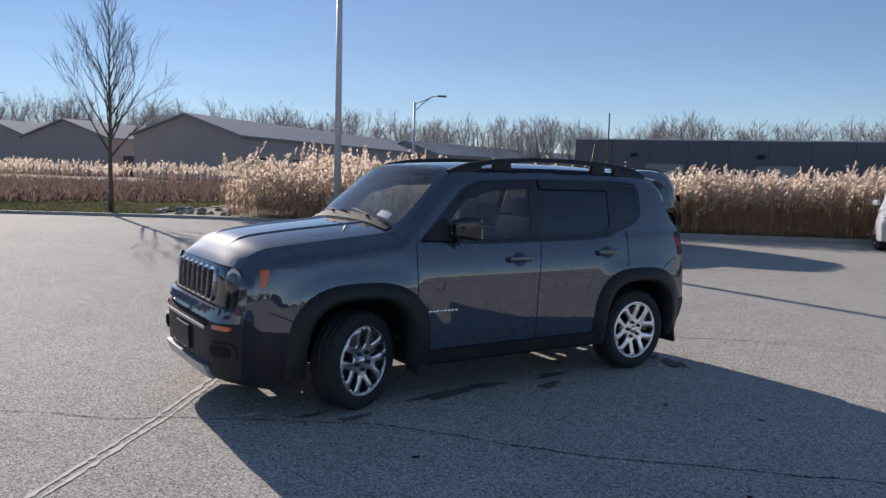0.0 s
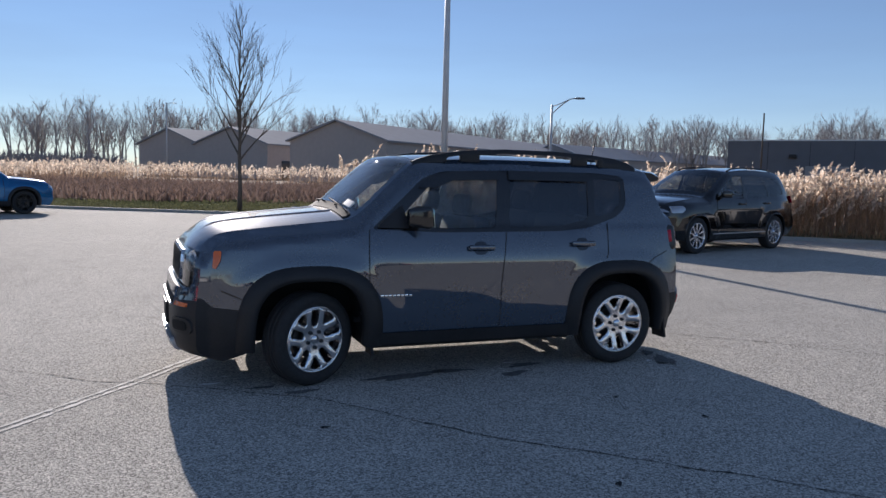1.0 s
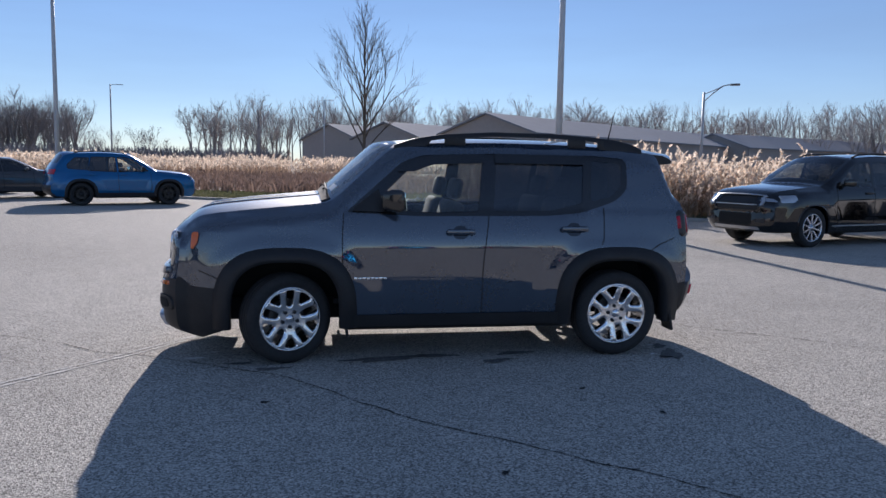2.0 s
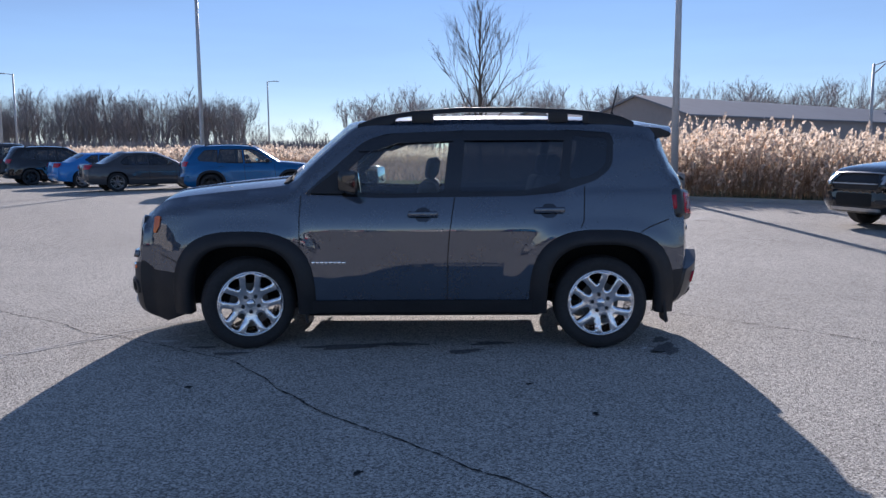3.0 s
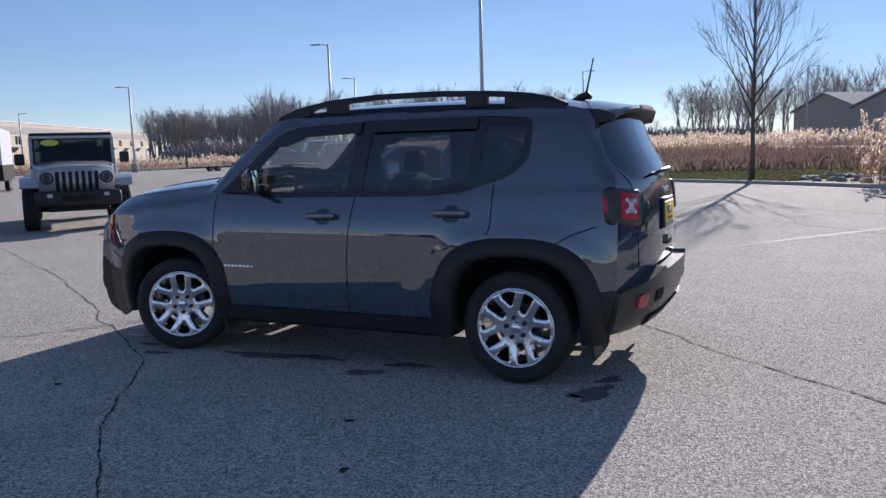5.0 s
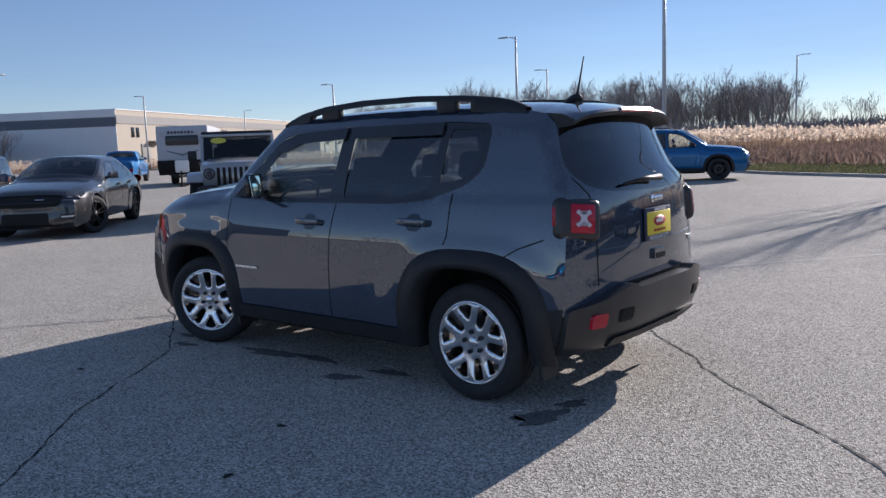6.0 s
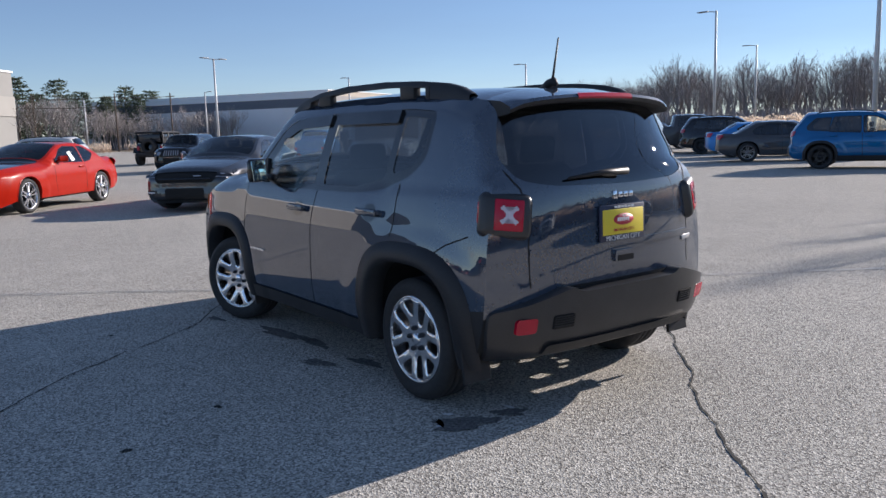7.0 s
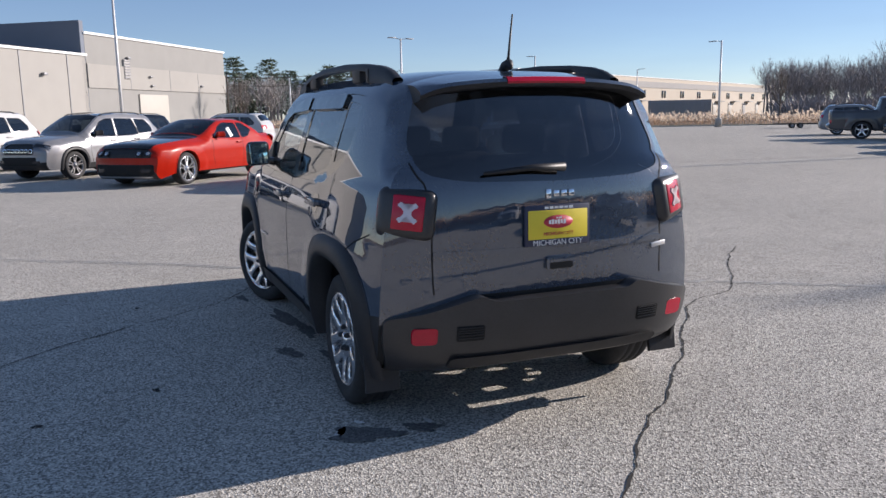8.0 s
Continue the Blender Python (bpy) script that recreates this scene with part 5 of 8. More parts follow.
pod("window_sticker", 14.0, 14.62, 0.26, 0.50, M_STICKER, 0.001, 0.0, "pale yellow oval sticker on the windscreen", 0.1)
pod("dash_card", 12.1, 12.4, -0.55, -0.42, M_WHITE, 0.001, 0.002, "white paper tucked at the windscreen", 0.01)

# roof rails: a flat bar on four feet
for sg in (-1, 1):
    xs = np.linspace(-0.47, 1.54, 50)
    ztop = np.interp(xs, [-0.47, -0.40, -0.30, -0.05, 0.3, 0.75, 1.1, 1.33, 1.45, 1.54], [1.628, 1.655, 1.685, 1.722, 1.742, 1.740, 1.722, 1.698, 1.672, 1.632])
    yc = 0.615 - 0.02 * smooth01((xs - 1.0) / 0.5) - 0.015 * smooth01((-0.1 - xs) / 0.3)
    rows = []
    for x, z, y in zip(xs, ztop, yc):
        zl = max(z - 0.036, float(HG.top(x)) - 0.02) if -0.2 < x < 1.2 else float(HG.top(x)) - 0.02
        rows.append([(x, sg * (y + 0.030), zl), (x, sg * (y + 0.028), z - 0.008), (x, sg * (y + 0.012), z), (x, sg * (y - 0.016), z), (x, sg * (y - 0.026), z - 0.010), (x, sg * (y - 0.026), zl), (x, sg * (y + 0.030), zl)])
    if sg < 0:
        rows = rows[::-1]
    rail = strip("roof_rail", rows, M_BLACK, hero, "black raised roof rail")
    for x0, x1 in ((-0.21, -0.195), (-0.075, 0.085), (0.92, 1.06), (1.17, 1.21)):
        xm = (x0 + x1) / 2
        z1 = float(np.interp(xm, xs, ztop))
        z0 = float(HG.top(xm)) - 0.02
        one_box("rail_foot", (xm, sg * 0.616, (z0 + z1 - 0.02) / 2), (x1 - x0, 0.05, z1 - z0 - 0.02), M_BLACK, rail, 0.006)

# roof spoiler with the high brake lamp
bm = bmesh.new()
ys = np.linspace(-0.59, 0.59, 21)
secs = []
for y in ys:
    q = abs(y) / 0.59
    xe = 1.895 - 0.075 * q ** 2.6
    x0 = 1.50
    z0 = 1.596 + 0.062 * (1 - q ** 2.6)
    zt = 1.576 + 0.040 * (1 - q ** 2.4)
    drop = 0.02 * smooth01((q - 0.85) / 0.15)
    secs.append([(x0, y, z0 + 0.002), (x0 + 0.12, y, z0 + 0.006 - 0.006), (xe - 0.08, y, zt + 0.008), (xe - 0.012, y, zt - drop), (xe, y, zt - 0.016 - drop), (xe - 0.012, y, zt - 0.036 - drop), (1.69, y, zt - 0.05 - drop), (1.62, y, zt - 0.045)])
vv = [[bm.verts.new(p) for p in s] for s in secs]
for a, b in zip(vv, vv[1:]):
    for i in range(len(a) - 1):
        bm.faces.new((a[i], a[i + 1], b[i + 1], b[i]))
bm.faces.new(vv[0][::-1])
bm.faces.new(vv[-1])
bmesh.ops.recalc_face_normals(bm, faces=bm.faces)
# faces turned down or aside go black, which paints their shade
for f in bm.faces:
    if f.normal.z < 0.25:
        f.material_index = 1
spoiler = part("roof_spoiler", bm, P_GRANITE, hero, "body-coloured roof spoiler with a black underside")
spoiler.data.materials.append(M_BLACK)
bm = bmesh.new()
for k, y in enumerate(np.linspace(-0.2, 0.2, 9)):
    q = abs(y) / 0.59
    xe = 1.897 - 0.075 * q ** 2.6
    zt = 1.577 + 0.040 * (1 - q ** 2.4)
    r = [bm.verts.new(p) for p in ((xe - 0.055, y, zt + 0.008), (xe - 0.010, y, zt + 0.003), (xe + 0.003, y, zt - 0.016), (xe - 0.004, y, zt - 0.026))]
    if k:
        for i in range(3):
            bm.faces.new((last[i], r[i], r[i + 1], last[i + 1]))
    last = r
bmesh.ops.recalc_face_normals(bm, faces=bm.faces)
part("high_brake_lamp", bm, M_RED, hero, "red high-mounted brake lamp")

# aerial
bm = bmesh.new()
tube(bm, [(1.40, 0, 1.668), (1.47, 0, 1.690), (1.505, 0, 1.700), (1.53, 0, 1.680)], [0.010, 0.028, 0.026, 0.012], 8)
tube(bm, [(1.492, 0, 1.69), (1.502, 0, 1.735), (1.545, 0, 1.935)], [0.014, 0.007, 0.004], 8)
part("aerial", bm, M_BLACK, hero, "short black roof aerial")

# tail lamps: a deep rounded housing set on the corner, a red lens and a clear cross
for sg in (-1, 1):
    m = skin_frame(HG, 25.14, v_at(HG, 25.14, sg * 0.69)) @ pose(0, 0, 0, 0, sg * 10, 0)
    side = -1 if (m.to_3x3() @ Vector((1, 0, 0))).y * sg < 0 else 1
    bm = bmesh.new()
    box(bm, 0.014 * side, 0.0, -0.055, 0.262, 0.222, 0.145, 0.040, None, 4)
    house = part("tail_lamp", bm, M_SATIN, hero, "square tail lamp in a black housing", local=m)
    one_box("red_lens", (0.0, 0.002, 0.013), (0.146, 0.154, 0.022), M_RED, house, 0.010, "red tail lamp lens")
    one_box("side_reflector", (0.130 * side, 0.01, -0.034), (0.036, 0.115, 0.050), M_RED, house, 0.014, "red side marker")
    cross = []
    for a in (45, 135, 225, 315):
        c, s_ = math.cos(radians(a)), math.sin(radians(a))
        cross += [(r * c - w * s_, r * s_ + w * c) for r, w in ((0.017, -0.008), (0.036, -0.007), (0.044, -0.012), (0.055, -0.010), (0.055, 0.010), (0.044, 0.012), (0.036, 0.007), (0.017, 0.008))]
    bm = bmesh.new()
    prism(bm, cross, -0.006, 0.007)
    bmesh.ops.triangulate(bm, faces=bm.faces[:])
    bmesh.ops.recalc_face_normals(bm, faces=bm.faces)
    part("lamp_cross", bm, M_CROSS, house, "clear cross in the tail lamp", smooth=False, local=pose(0.0, 0.002, 0.023))

# tailgate: plate with frame, emblem, handle, ledge, wiper
pm = skin_frame(HG, 25.58, v_at(HG, 25.58, -0.018))
plate = one_box("plate_frame", (0, 0, 0.010), (0.335, 0.185, 0.016), M_NAVYFRAME, hero, 0.006, "dark blue dealer plate frame", None)
plate.matrix_basis = pm
insert = one_box("plate_insert", (0, 0.004, 0.019), (0.305, 0.130, 0.006), M_YELLOW, plate, 0.003, "yellow dealer plate insert")
bm = bmesh.new()
lathe(bm, [(0.0, 0.0045), (0.072, 0.004), (0.075, 0.0)], 32, "z")
for v in bm.verts:
    v.co = Vector((v.co.x * 1.0, v.co.y * 0.40 + 0.016, v.co.z + 0.022))
part("red_oval", bm, M_PLATERED, plate, "red oval emblem")
for k, (x, y, w, h, mt) in enumerate(((-0.008, 0.016, 0.09, 0.022, M_WHITE), (0.0, 0.034, 0.03, 0.008, M_WHITE), (0.0, 0.081, 0.15, 0.012, M_WHITE))):
    bm = bmesh.new()
    n = 6 if w > 0.05 else 2
    for i in range(n):
        box(bm, x + w * ((i + 0.5) / n - 0.5), y, 0.0265, w / n * 0.78, h * (0.8 + 0.2 * (i % 2)), 0.002)
    part("lettering_bar", bm, mt, plate)
fc = bpy.data.curves.new("plate_text", 'FONT')
fc.body, fc.size, fc.extrude, fc.align_x, fc.align_y = "MICHIGAN CITY", 0.035, 0.001, 'CENTER', 'CENTER'
fo = new("plate_text", fc)
fo.parent, fo.matrix_basis = plate, pose(0, -0.078, 0.019)
fc.materials.append(M_WHITE)
fc = bpy.data.curves.new("insert_text", 'FONT')
fc.body, fc.size, fc.extrude, fc.align_x, fc.align_y = "MICHIGAN CITY", 0.021, 0.001, 'CENTER', 'CENTER'
fo = new("insert_text", fc)
fo.parent, fo.matrix_basis = plate, pose(0, -0.038, 0.0235)
fc.materials.append(M_PLATERED)
em = skin_frame(HG, 24.74, v_at(HG, 24.74, 0.005))
for k, (x, w, h) in enumerate(((-0.060, 0.026, 0.042), (-0.020, 0.030, 0.030), (0.019, 0.030, 0.030), (0.058, 0.030, 0.030))):
    ob = one_box("emblem", (x, 0, 0.004), (w, h, 0.010), M_CHROME, hero, 0.004)
    ob.matrix_basis = em
for x, w in ((0.0, 0.105),):
    ob = one_box("trim_badge", (x, 0, 0.003), (w, 0.024, 0.008), M_SILVERPL, hero, 0.004)
    ob.matrix_basis = skin_frame(HG, 26.36, v_at(HG, 26.36, 0.585))
for k in range(8):
    ob = one_box("name_badge", (-0.775 + 0.031 * k, -float(HG.y(-0.67, 0.64)) - 0.003, 0.641), (0.024, 0.004, 0.015 if k % 2 else 0.019), M_CHROME, hero, 0.002)
lp = pod("tailgate_ledge", 26.08, 26.24, -0.60, 0.60, P_GRANITE, 0.012, -0.004, "", 0.02)
hd = pod("tailgate_handle", 26.38, 26.72, -0.075, 0.075, P_GRANITE, 0.018, 0.0, "", 0.015)
pod("handle_recess", 26.52, 26.70, -0.06, 0.06, M_UNDER, 0.020, 0.0, "", 0.01, hd)
bm = bmesh.new()
a, b = HG.skin(HG.u_at(24.02), v_at(HG, 24.0, 0.02)), HG.skin(HG.u_at(24.10), v_at(HG, 24.0, -0.36))
tube(bm, [Vector(a) + Vector((0.035, 0, 0.02)), Vector(a) * 0.6 + Vector(b) * 0.4 + Vector((0.03, 0, 0.025)), Vector(b) + Vector((0.02, 0, 0.012))], [0.020, 0.014, 0.007], 8)
part("rear_wiper", bm, M_BLACK, hero, "black rear wiper")

# rear bumper
bumper = lamp_pod("rear_bumper", hero, HG, [(29.3, -0.985), (28.9, -0.80), (27.72, -0.50), (28.25, -0.43), (28.25, 0.41), (27.72, 0.48), (28.9, 0.80), (29.3, 0.985), (30.2, 0.985), (31.6, 0.95), (31.6, -0.95), (30.2, -0.985)], M_SATIN, 0.078, 0.004, "black plastic rear bumper with a step in its top", 0.025, None, 0.8)
pod("bumper_skirt", 30.75, 31.3, -0.55, 0.55, M_BLACK, 0.014, 0.082, "", 0.03)
for sg in (-1, 1):
    a, b = sorted((sg * 0.605, sg * 0.712))
    pod("reflector", 29.62, 30.28, a, b, M_RED, 0.008, 0.064, "red bumper reflector", 0.02)
    a, b = sorted((sg * 0.40, sg * 0.525))
    vent = pod("bumper_vent", 29.6, 30.2, a, b, M_UNDER, 0.003, 0.082, "meshed bumper vent", 0.01)
    for k in range(5):
        i = 29.64 + 0.11 * k
        pod("vent_bar", i, i + 0.035, a + 0.006, b - 0.006, M_BLACK, 0.007, 0.082, "", 0.004, vent)
# mud flaps
for ax, dx in ((-HG.wb / 2, 0.40), (HG.wb / 2, 0.415)):
    for sg in (-1, 1):
        bm = bmesh.new()
        prism(bm, [(ax + dx, 0.50), (ax + dx + 0.012, 0.50), (ax + dx + 0.065, 0.20), (ax + dx + 0.045, 0.195)], sg * 0.70, sg * 0.865, "y")
        bmesh.ops.recalc_face_normals(bm, faces=bm.faces)
        part("mud_flap", bm, M_BLACK, hero, "black mud flap")
# rain visors over the side windows
for poly in ([(-0.46, 1.43), (-0.34, 1.505), (-0.2, 1.555), (0.235, 1.572), (0.23, 1.50), (-0.18, 1.485), (-0.33, 1.43)], [(0.30, 1.575), (1.03, 1.572), (1.03, 1.50), (0.30, 1.502)]):
    side_pod("rain_visor", hero, HG, poly, M_GLOSSBLACK, 0.013, "dark smoked window visor")
# mirror foot plates, and flat black patches that paint the handle bowls' shade
for hx, hz in HERO["handles"]:
    side_pod("handle_bowl_shade", hero, HG, [(hx - 0.06, hz - 0.03), (hx - 0.045, hz + 0.045), (hx + 0.045, hz + 0.045), (hx + 0.06, hz - 0.03), (hx + 0.03, hz - 0.055), (hx - 0.03, hz - 0.055)], P_BLACK, 0.0015, "", (-1, 1), 0.04)
side_pod("mirror_sail", hero, HG, [(-0.80, 1.135), (-0.78, 1.165), (-0.60, 1.30), (-0.555, 1.13)], M_BLACK, 0.012, "", (-1, 1), 0.02)


# ---- other vehicles: outlines for a wheelbase of 2.70 m, scaled to each one ----
def gpod(car, G, name, i0, i1, y0, y1, mt, thick=0.015, label="", r=0.03, lift=0.0):
    return lamp_pod(name, car, G, [(i0, v_at(G, i0, y0)), (i1, v_at(G, i1, y0)), (i1, v_at(G, i1, y1)), (i0, v_at(G, i0, y1))], mt, thick, lift, label, r)


SUV_SIL = [(-2.10, 0.27, "b"), (-2.20, 0.40, "b"), (-2.19, 0.62, "b"), (-2.17, 0.78, "g"), (-2.12, 0.93, "h"), (-1.98, 0.99, "h"), (-1.5, 1.05, "h"), (-1.0, 1.09, "h"), (-0.92, 1.13, "w"), (-0.55, 1.37, "w"),
           (-0.22, 1.56, "w"), (-0.08, 1.61, "r"), (0.6, 1.655, "r"), (1.4, 1.63, "r"), (1.75, 1.575, "k"), (1.90, 1.40, "k"), (2.08, 1.15, "t"), (2.14, 0.95, "t"), (2.15, 0.72, "t"), (2.21, 0.62, "c"), (2.20, 0.42, "c"), (2.05, 0.30, "c")]
SUV_WINS = ([(-0.70, 1.10), (-0.24, 1.43), (-0.05, 1.50), (0.22, 1.52), (0.20, 1.07)], [(0.30, 1.07), (0.32, 1.52), (1.0, 1.51), (1.12, 1.10)], [(1.16, 1.12), (1.10, 1.50), (1.50, 1.47), (1.72, 1.27), (1.70, 1.16)])
BOXY_SIL = [(-1.98, 0.32, "b"), (-2.03, 0.45, "b"), (-2.02, 0.68, "b"), (-2.0, 0.80, "g"), (-1.96, 1.0, "h"), (-1.85, 1.06, "h"), (-1.4, 1.10, "h"), (-0.95, 1.13, "h"), (-0.88, 1.17, "w"), (-0.65, 1.40, "w"),
            (-0.48, 1.58, "w"), (-0.38, 1.62, "r"), (0.6, 1.65, "r"), (1.6, 1.63, "r"), (1.85, 1.60, "k"), (1.92, 1.35, "k"), (1.97, 1.10, "t"), (2.0, 0.9, "t"), (2.0, 0.70, "t"), (2.06, 0.62, "c"), (2.05, 0.45, "c"), (1.9, 0.32, "c")]
BOXY_WINS = ([(-0.70, 1.13), (-0.46, 1.48), (0.18, 1.53), (0.18, 1.12)], [(0.27, 1.12), (0.27, 1.53), (0.98, 1.53), (1.02, 1.12)], [(1.10, 1.13), (1.08, 1.53), (1.72, 1.51), (1.78, 1.15)])
SEDAN_SIL = [(-2.12, 0.25, "b"), (-2.22, 0.36, "b"), (-2.21, 0.52, "b"), (-2.17, 0.68, "g"), (-2.10, 0.82, "h"), (-1.95, 0.88, "h"), (-1.4, 0.95, "h"), (-0.85, 0.99, "h"), (-0.75, 1.02, "w"), (-0.40, 1.20, "w"),
             (-0.05, 1.36, "w"), (0.10, 1.40, "r"), (0.5, 1.425, "r"), (0.85, 1.41, "r"), (1.05, 1.365, "k"), (1.35, 1.20, "k"), (1.65, 1.04, "t"), (1.95, 1.02, "t"), (2.18, 1.0, "t"), (2.22, 0.80, "t"), (2.24, 0.62, "c"), (2.23, 0.42, "c"), (2.05, 0.28, "c")]
SEDAN_WINS = ([(-0.52, 1.0), (-0.10, 1.26), (0.10, 1.32), (0.30, 1.335), (0.28, 0.965)], [(0.36, 0.965), (0.38, 1.335), (0.75, 1.33), (1.02, 1.25), (1.20, 1.08), (1.12, 0.99)])
MUSCLE_SIL = [(-2.10, 0.19, "b"), (-2.21, 0.28, "b"), (-2.20, 0.50, "b"), (-2.18, 0.64, "g"), (-2.14, 0.775, "h"), (-2.02, 0.835, "h"), (-1.4, 0.935, "h"), (-0.85, 0.985, "h")] + SEDAN_SIL[8:]
COUPE_SIL = [(-2.08, 0.17, "b"), (-2.18, 0.28, "b"), (-2.17, 0.50, "b"), (-2.15, 0.66, "g"), (-2.13, 0.80, "h"), (-2.02, 0.87, "h"), (-1.4, 0.93, "h"), (-0.70, 0.97, "h"), (-0.60, 1.0, "w"), (-0.25, 1.18, "w"),
             (0.08, 1.31, "w"), (0.22, 1.345, "r"), (0.6, 1.365, "r"), (0.9, 1.34, "r"), (1.08, 1.30, "k"), (1.38, 1.16, "k"), (1.68, 1.03, "t"), (1.95, 1.02, "t"), (2.14, 1.01, "t"), (2.18, 0.80, "t"), (2.2, 0.60, "c"), (2.18, 0.40, "c"), (2.02, 0.28, "c")]
COUPE_WINS = ([(-0.36, 0.975), (0.02, 1.22), (0.22, 1.275), (0.62, 1.285), (0.68, 0.955)], [(0.76, 0.96), (0.72, 1.28), (0.92, 1.26), (1.18, 1.12), (1.0, 1.0)])
TRUCK_SIL = [(-2.00, 0.38, "b"), (-2.08, 0.50, "b"), (-2.07, 0.72, "b"), (-2.06, 0.90, "g"), (-2.02, 1.15, "h"), (-1.9, 1.22, "h"), (-1.4, 1.27, "h"), (-0.95, 1.31, "h"), (-0.88, 1.34, "w"), (-0.6, 1.58, "w"), (-0.35, 1.80, "w"), (-0.22, 1.86, "r"),
             (0.2, 1.89, "r"), (0.62, 1.87, "r"), (0.74, 1.83, "k"), (0.80, 1.58, "k"), (0.84, 1.36, "t"), (0.87, 1.33, "t"), (1.5, 1.335, "t"), (2.30, 1.34, "t"), (2.33, 1.28, "t"), (2.34, 0.9, "t"), (2.34, 0.72, "t"), (2.42, 0.68, "c"), (2.42, 0.52, "c"), (2.3, 0.45, "c")]
TRUCK_WINS = ([(-0.68, 1.36), (-0.38, 1.68), (-0.26, 1.73), (0.08, 1.75), (0.06, 1.34)], [(0.14, 1.34), (0.15, 1.75), (0.60, 1.74), (0.66, 1.36)])


def scaled(pts, sx, sz):
    return [(p[0] * sx, p[1] * sz, *p[2:]) for p in pts]


def road_car(name, kind, place, heading, wb, H, W, paint_, label, wheel="s10", rim=M_RIM, rim_label="silver alloy rim", clad=False, steer=0, lamps="slim", R=0.35, privacy=True, group="parked cars", category="car", step=0.10, two_tone=None, rim_part=0.70, tinted=False):
    sil, wins, h0 = {"suv": (SUV_SIL, SUV_WINS, 1.66), "boxy": (BOXY_SIL, BOXY_WINS, 1.66), "sedan": (SEDAN_SIL, SEDAN_WINS, 1.43), "muscle": (MUSCLE_SIL, SEDAN_WINS, 1.43), "coupe": (COUPE_SIL, COUPE_WINS, 1.37), "truck": (TRUCK_SIL, TRUCK_WINS, 1.90)}[kind]
    sx, sz = wb / 2.70, H / h0
    tags = [p[2] for p in sil]
    iw = [i for i, t in enumerate(tags) if t == "w"]
    ik = [i for i, t in enumerate(tags) if t == "k"]
    wins = [scaled(w, sx, sz) for w in wins]
    sf, sp = [], {}
    for k, w in enumerate(wins):
        c = Vector((sum(p[0] for p in w) / len(w), sum(p[1] for p in w) / len(w)))
        big = [tuple(c + (Vector(p) - c) * 1.0 + (Vector(p) - c).normalized() * 0.035) for p in w]
        sf.append(("frame%d" % k, rounded(big, 0.05)))
        sp["frame%d" % k] = ("window_frame", M_GLOSSBLACK)
    for k, w in enumerate(wins):
        sf.append(("glass%d" % k, rounded(w, 0.04)))
        sp["glass%d" % k] = ("side_window", M_PRIVACY if (tinted or (k and privacy)) else M_GLASS)
    sill = 0.27 * sz if kind != "truck" else 0.42
    if clad:
        sf.insert(0, ("sill_trim", [(-wb / 2, 0.1), (-wb / 2, sill + 0.13), (wb / 2, sill + 0.13), (wb / 2, 0.1)]))
        sp["sill_trim"] = ("sill_trim", M_BLACK)
    sil2 = scaled(sil, sx, sz)
    belt = {"suv": 1.06, "boxy": 1.10, "sedan": 0.955, "muscle": 0.955, "coupe": 0.945, "truck": 1.32}[kind] * sz
    i_hood = tags.index("h")

    def feats_skin(G):
        out = [("windscreen", rounded(skin_poly(G, [(iw[0] + 0.1, -0.92), (iw[-1] + 0.6, -0.92), (iw[-1] + 0.6, 0.92), (iw[0] + 0.1, 0.92)]), 0.06)),
               ("rear_window", rounded(skin_poly(G, [(ik[0] + 0.3, -0.88), (ik[-1] + (0.2 if kind in ("sedan", "muscle", "coupe", "truck") else 0.4), -0.9), (ik[-1] + (0.2 if kind in ("sedan", "muscle", "coupe", "truck") else 0.4), 0.9), (ik[0] + 0.3, 0.88)]), 0.06)),
               ("grille", rounded(skin_poly(G, [(i_hood - 1.75, -0.62), (i_hood - 0.25, -0.66), (i_hood - 0.25, 0.66), (i_hood - 1.75, 0.62)]), 0.06))]
        if clad:
            out.append(("front_bumper", skin_poly(G, [(0, -1), (1.35, -1), (1.35, 1), (0, 1)])))
            out.append(("rear_bumper", skin_poly(G, [(len(sil) - 3.2, -1), (len(sil) - 1, -1), (len(sil) - 1, 1), (len(sil) - 3.2, 1)])))
        if two_tone == "roof":
            out.append(("dark_roof", skin_poly(G, [(iw[-1] + 0.7, -0.98), (ik[0] + 0.2, -0.98), (ik[0] + 0.2, 0.98), (iw[-1] + 0.7, 0.98)])))
        if two_tone == "front":
            out[2] = ("grille", rounded(skin_poly(G, [(i, v_at(G, i, y)) for i, y in ((i_hood - 1.45, -0.56), (i_hood - 0.15, -0.62), (i_hood - 0.15, 0.62), (i_hood - 1.45, 0.56))]), 0.04))
        if two_tone == "bonnet":
            # black grille and bumper are enlarged to paint the red nose's shade
            out[2] = ("grille", rounded(skin_poly(G, [(i_hood - 1.30, -0.86), (i_hood - 0.05, -0.92), (i_hood - 0.05, 0.92), (i_hood - 1.30, 0.86)]), 0.04))
            out.append(("front_bumper", skin_poly(G, [(0, -1), (1.0, -1), (1.75, -0.86), (1.75, 0.86), (1.0, 1), (0, 1)])))
            out.append(("dark_bonnet", skin_poly(G, [(i_hood - 0.1, -0.97), (iw[0] - 0.1, -0.9), (iw[0] - 0.1, 0.9), (i_hood - 0.1, 0.97)])))
        return out
    ov = {"suv": 0.8, "boxy": 0.65, "sedan": 0.85, "muscle": 0.80, "coupe": 0.82, "truck": 0.7}[kind]
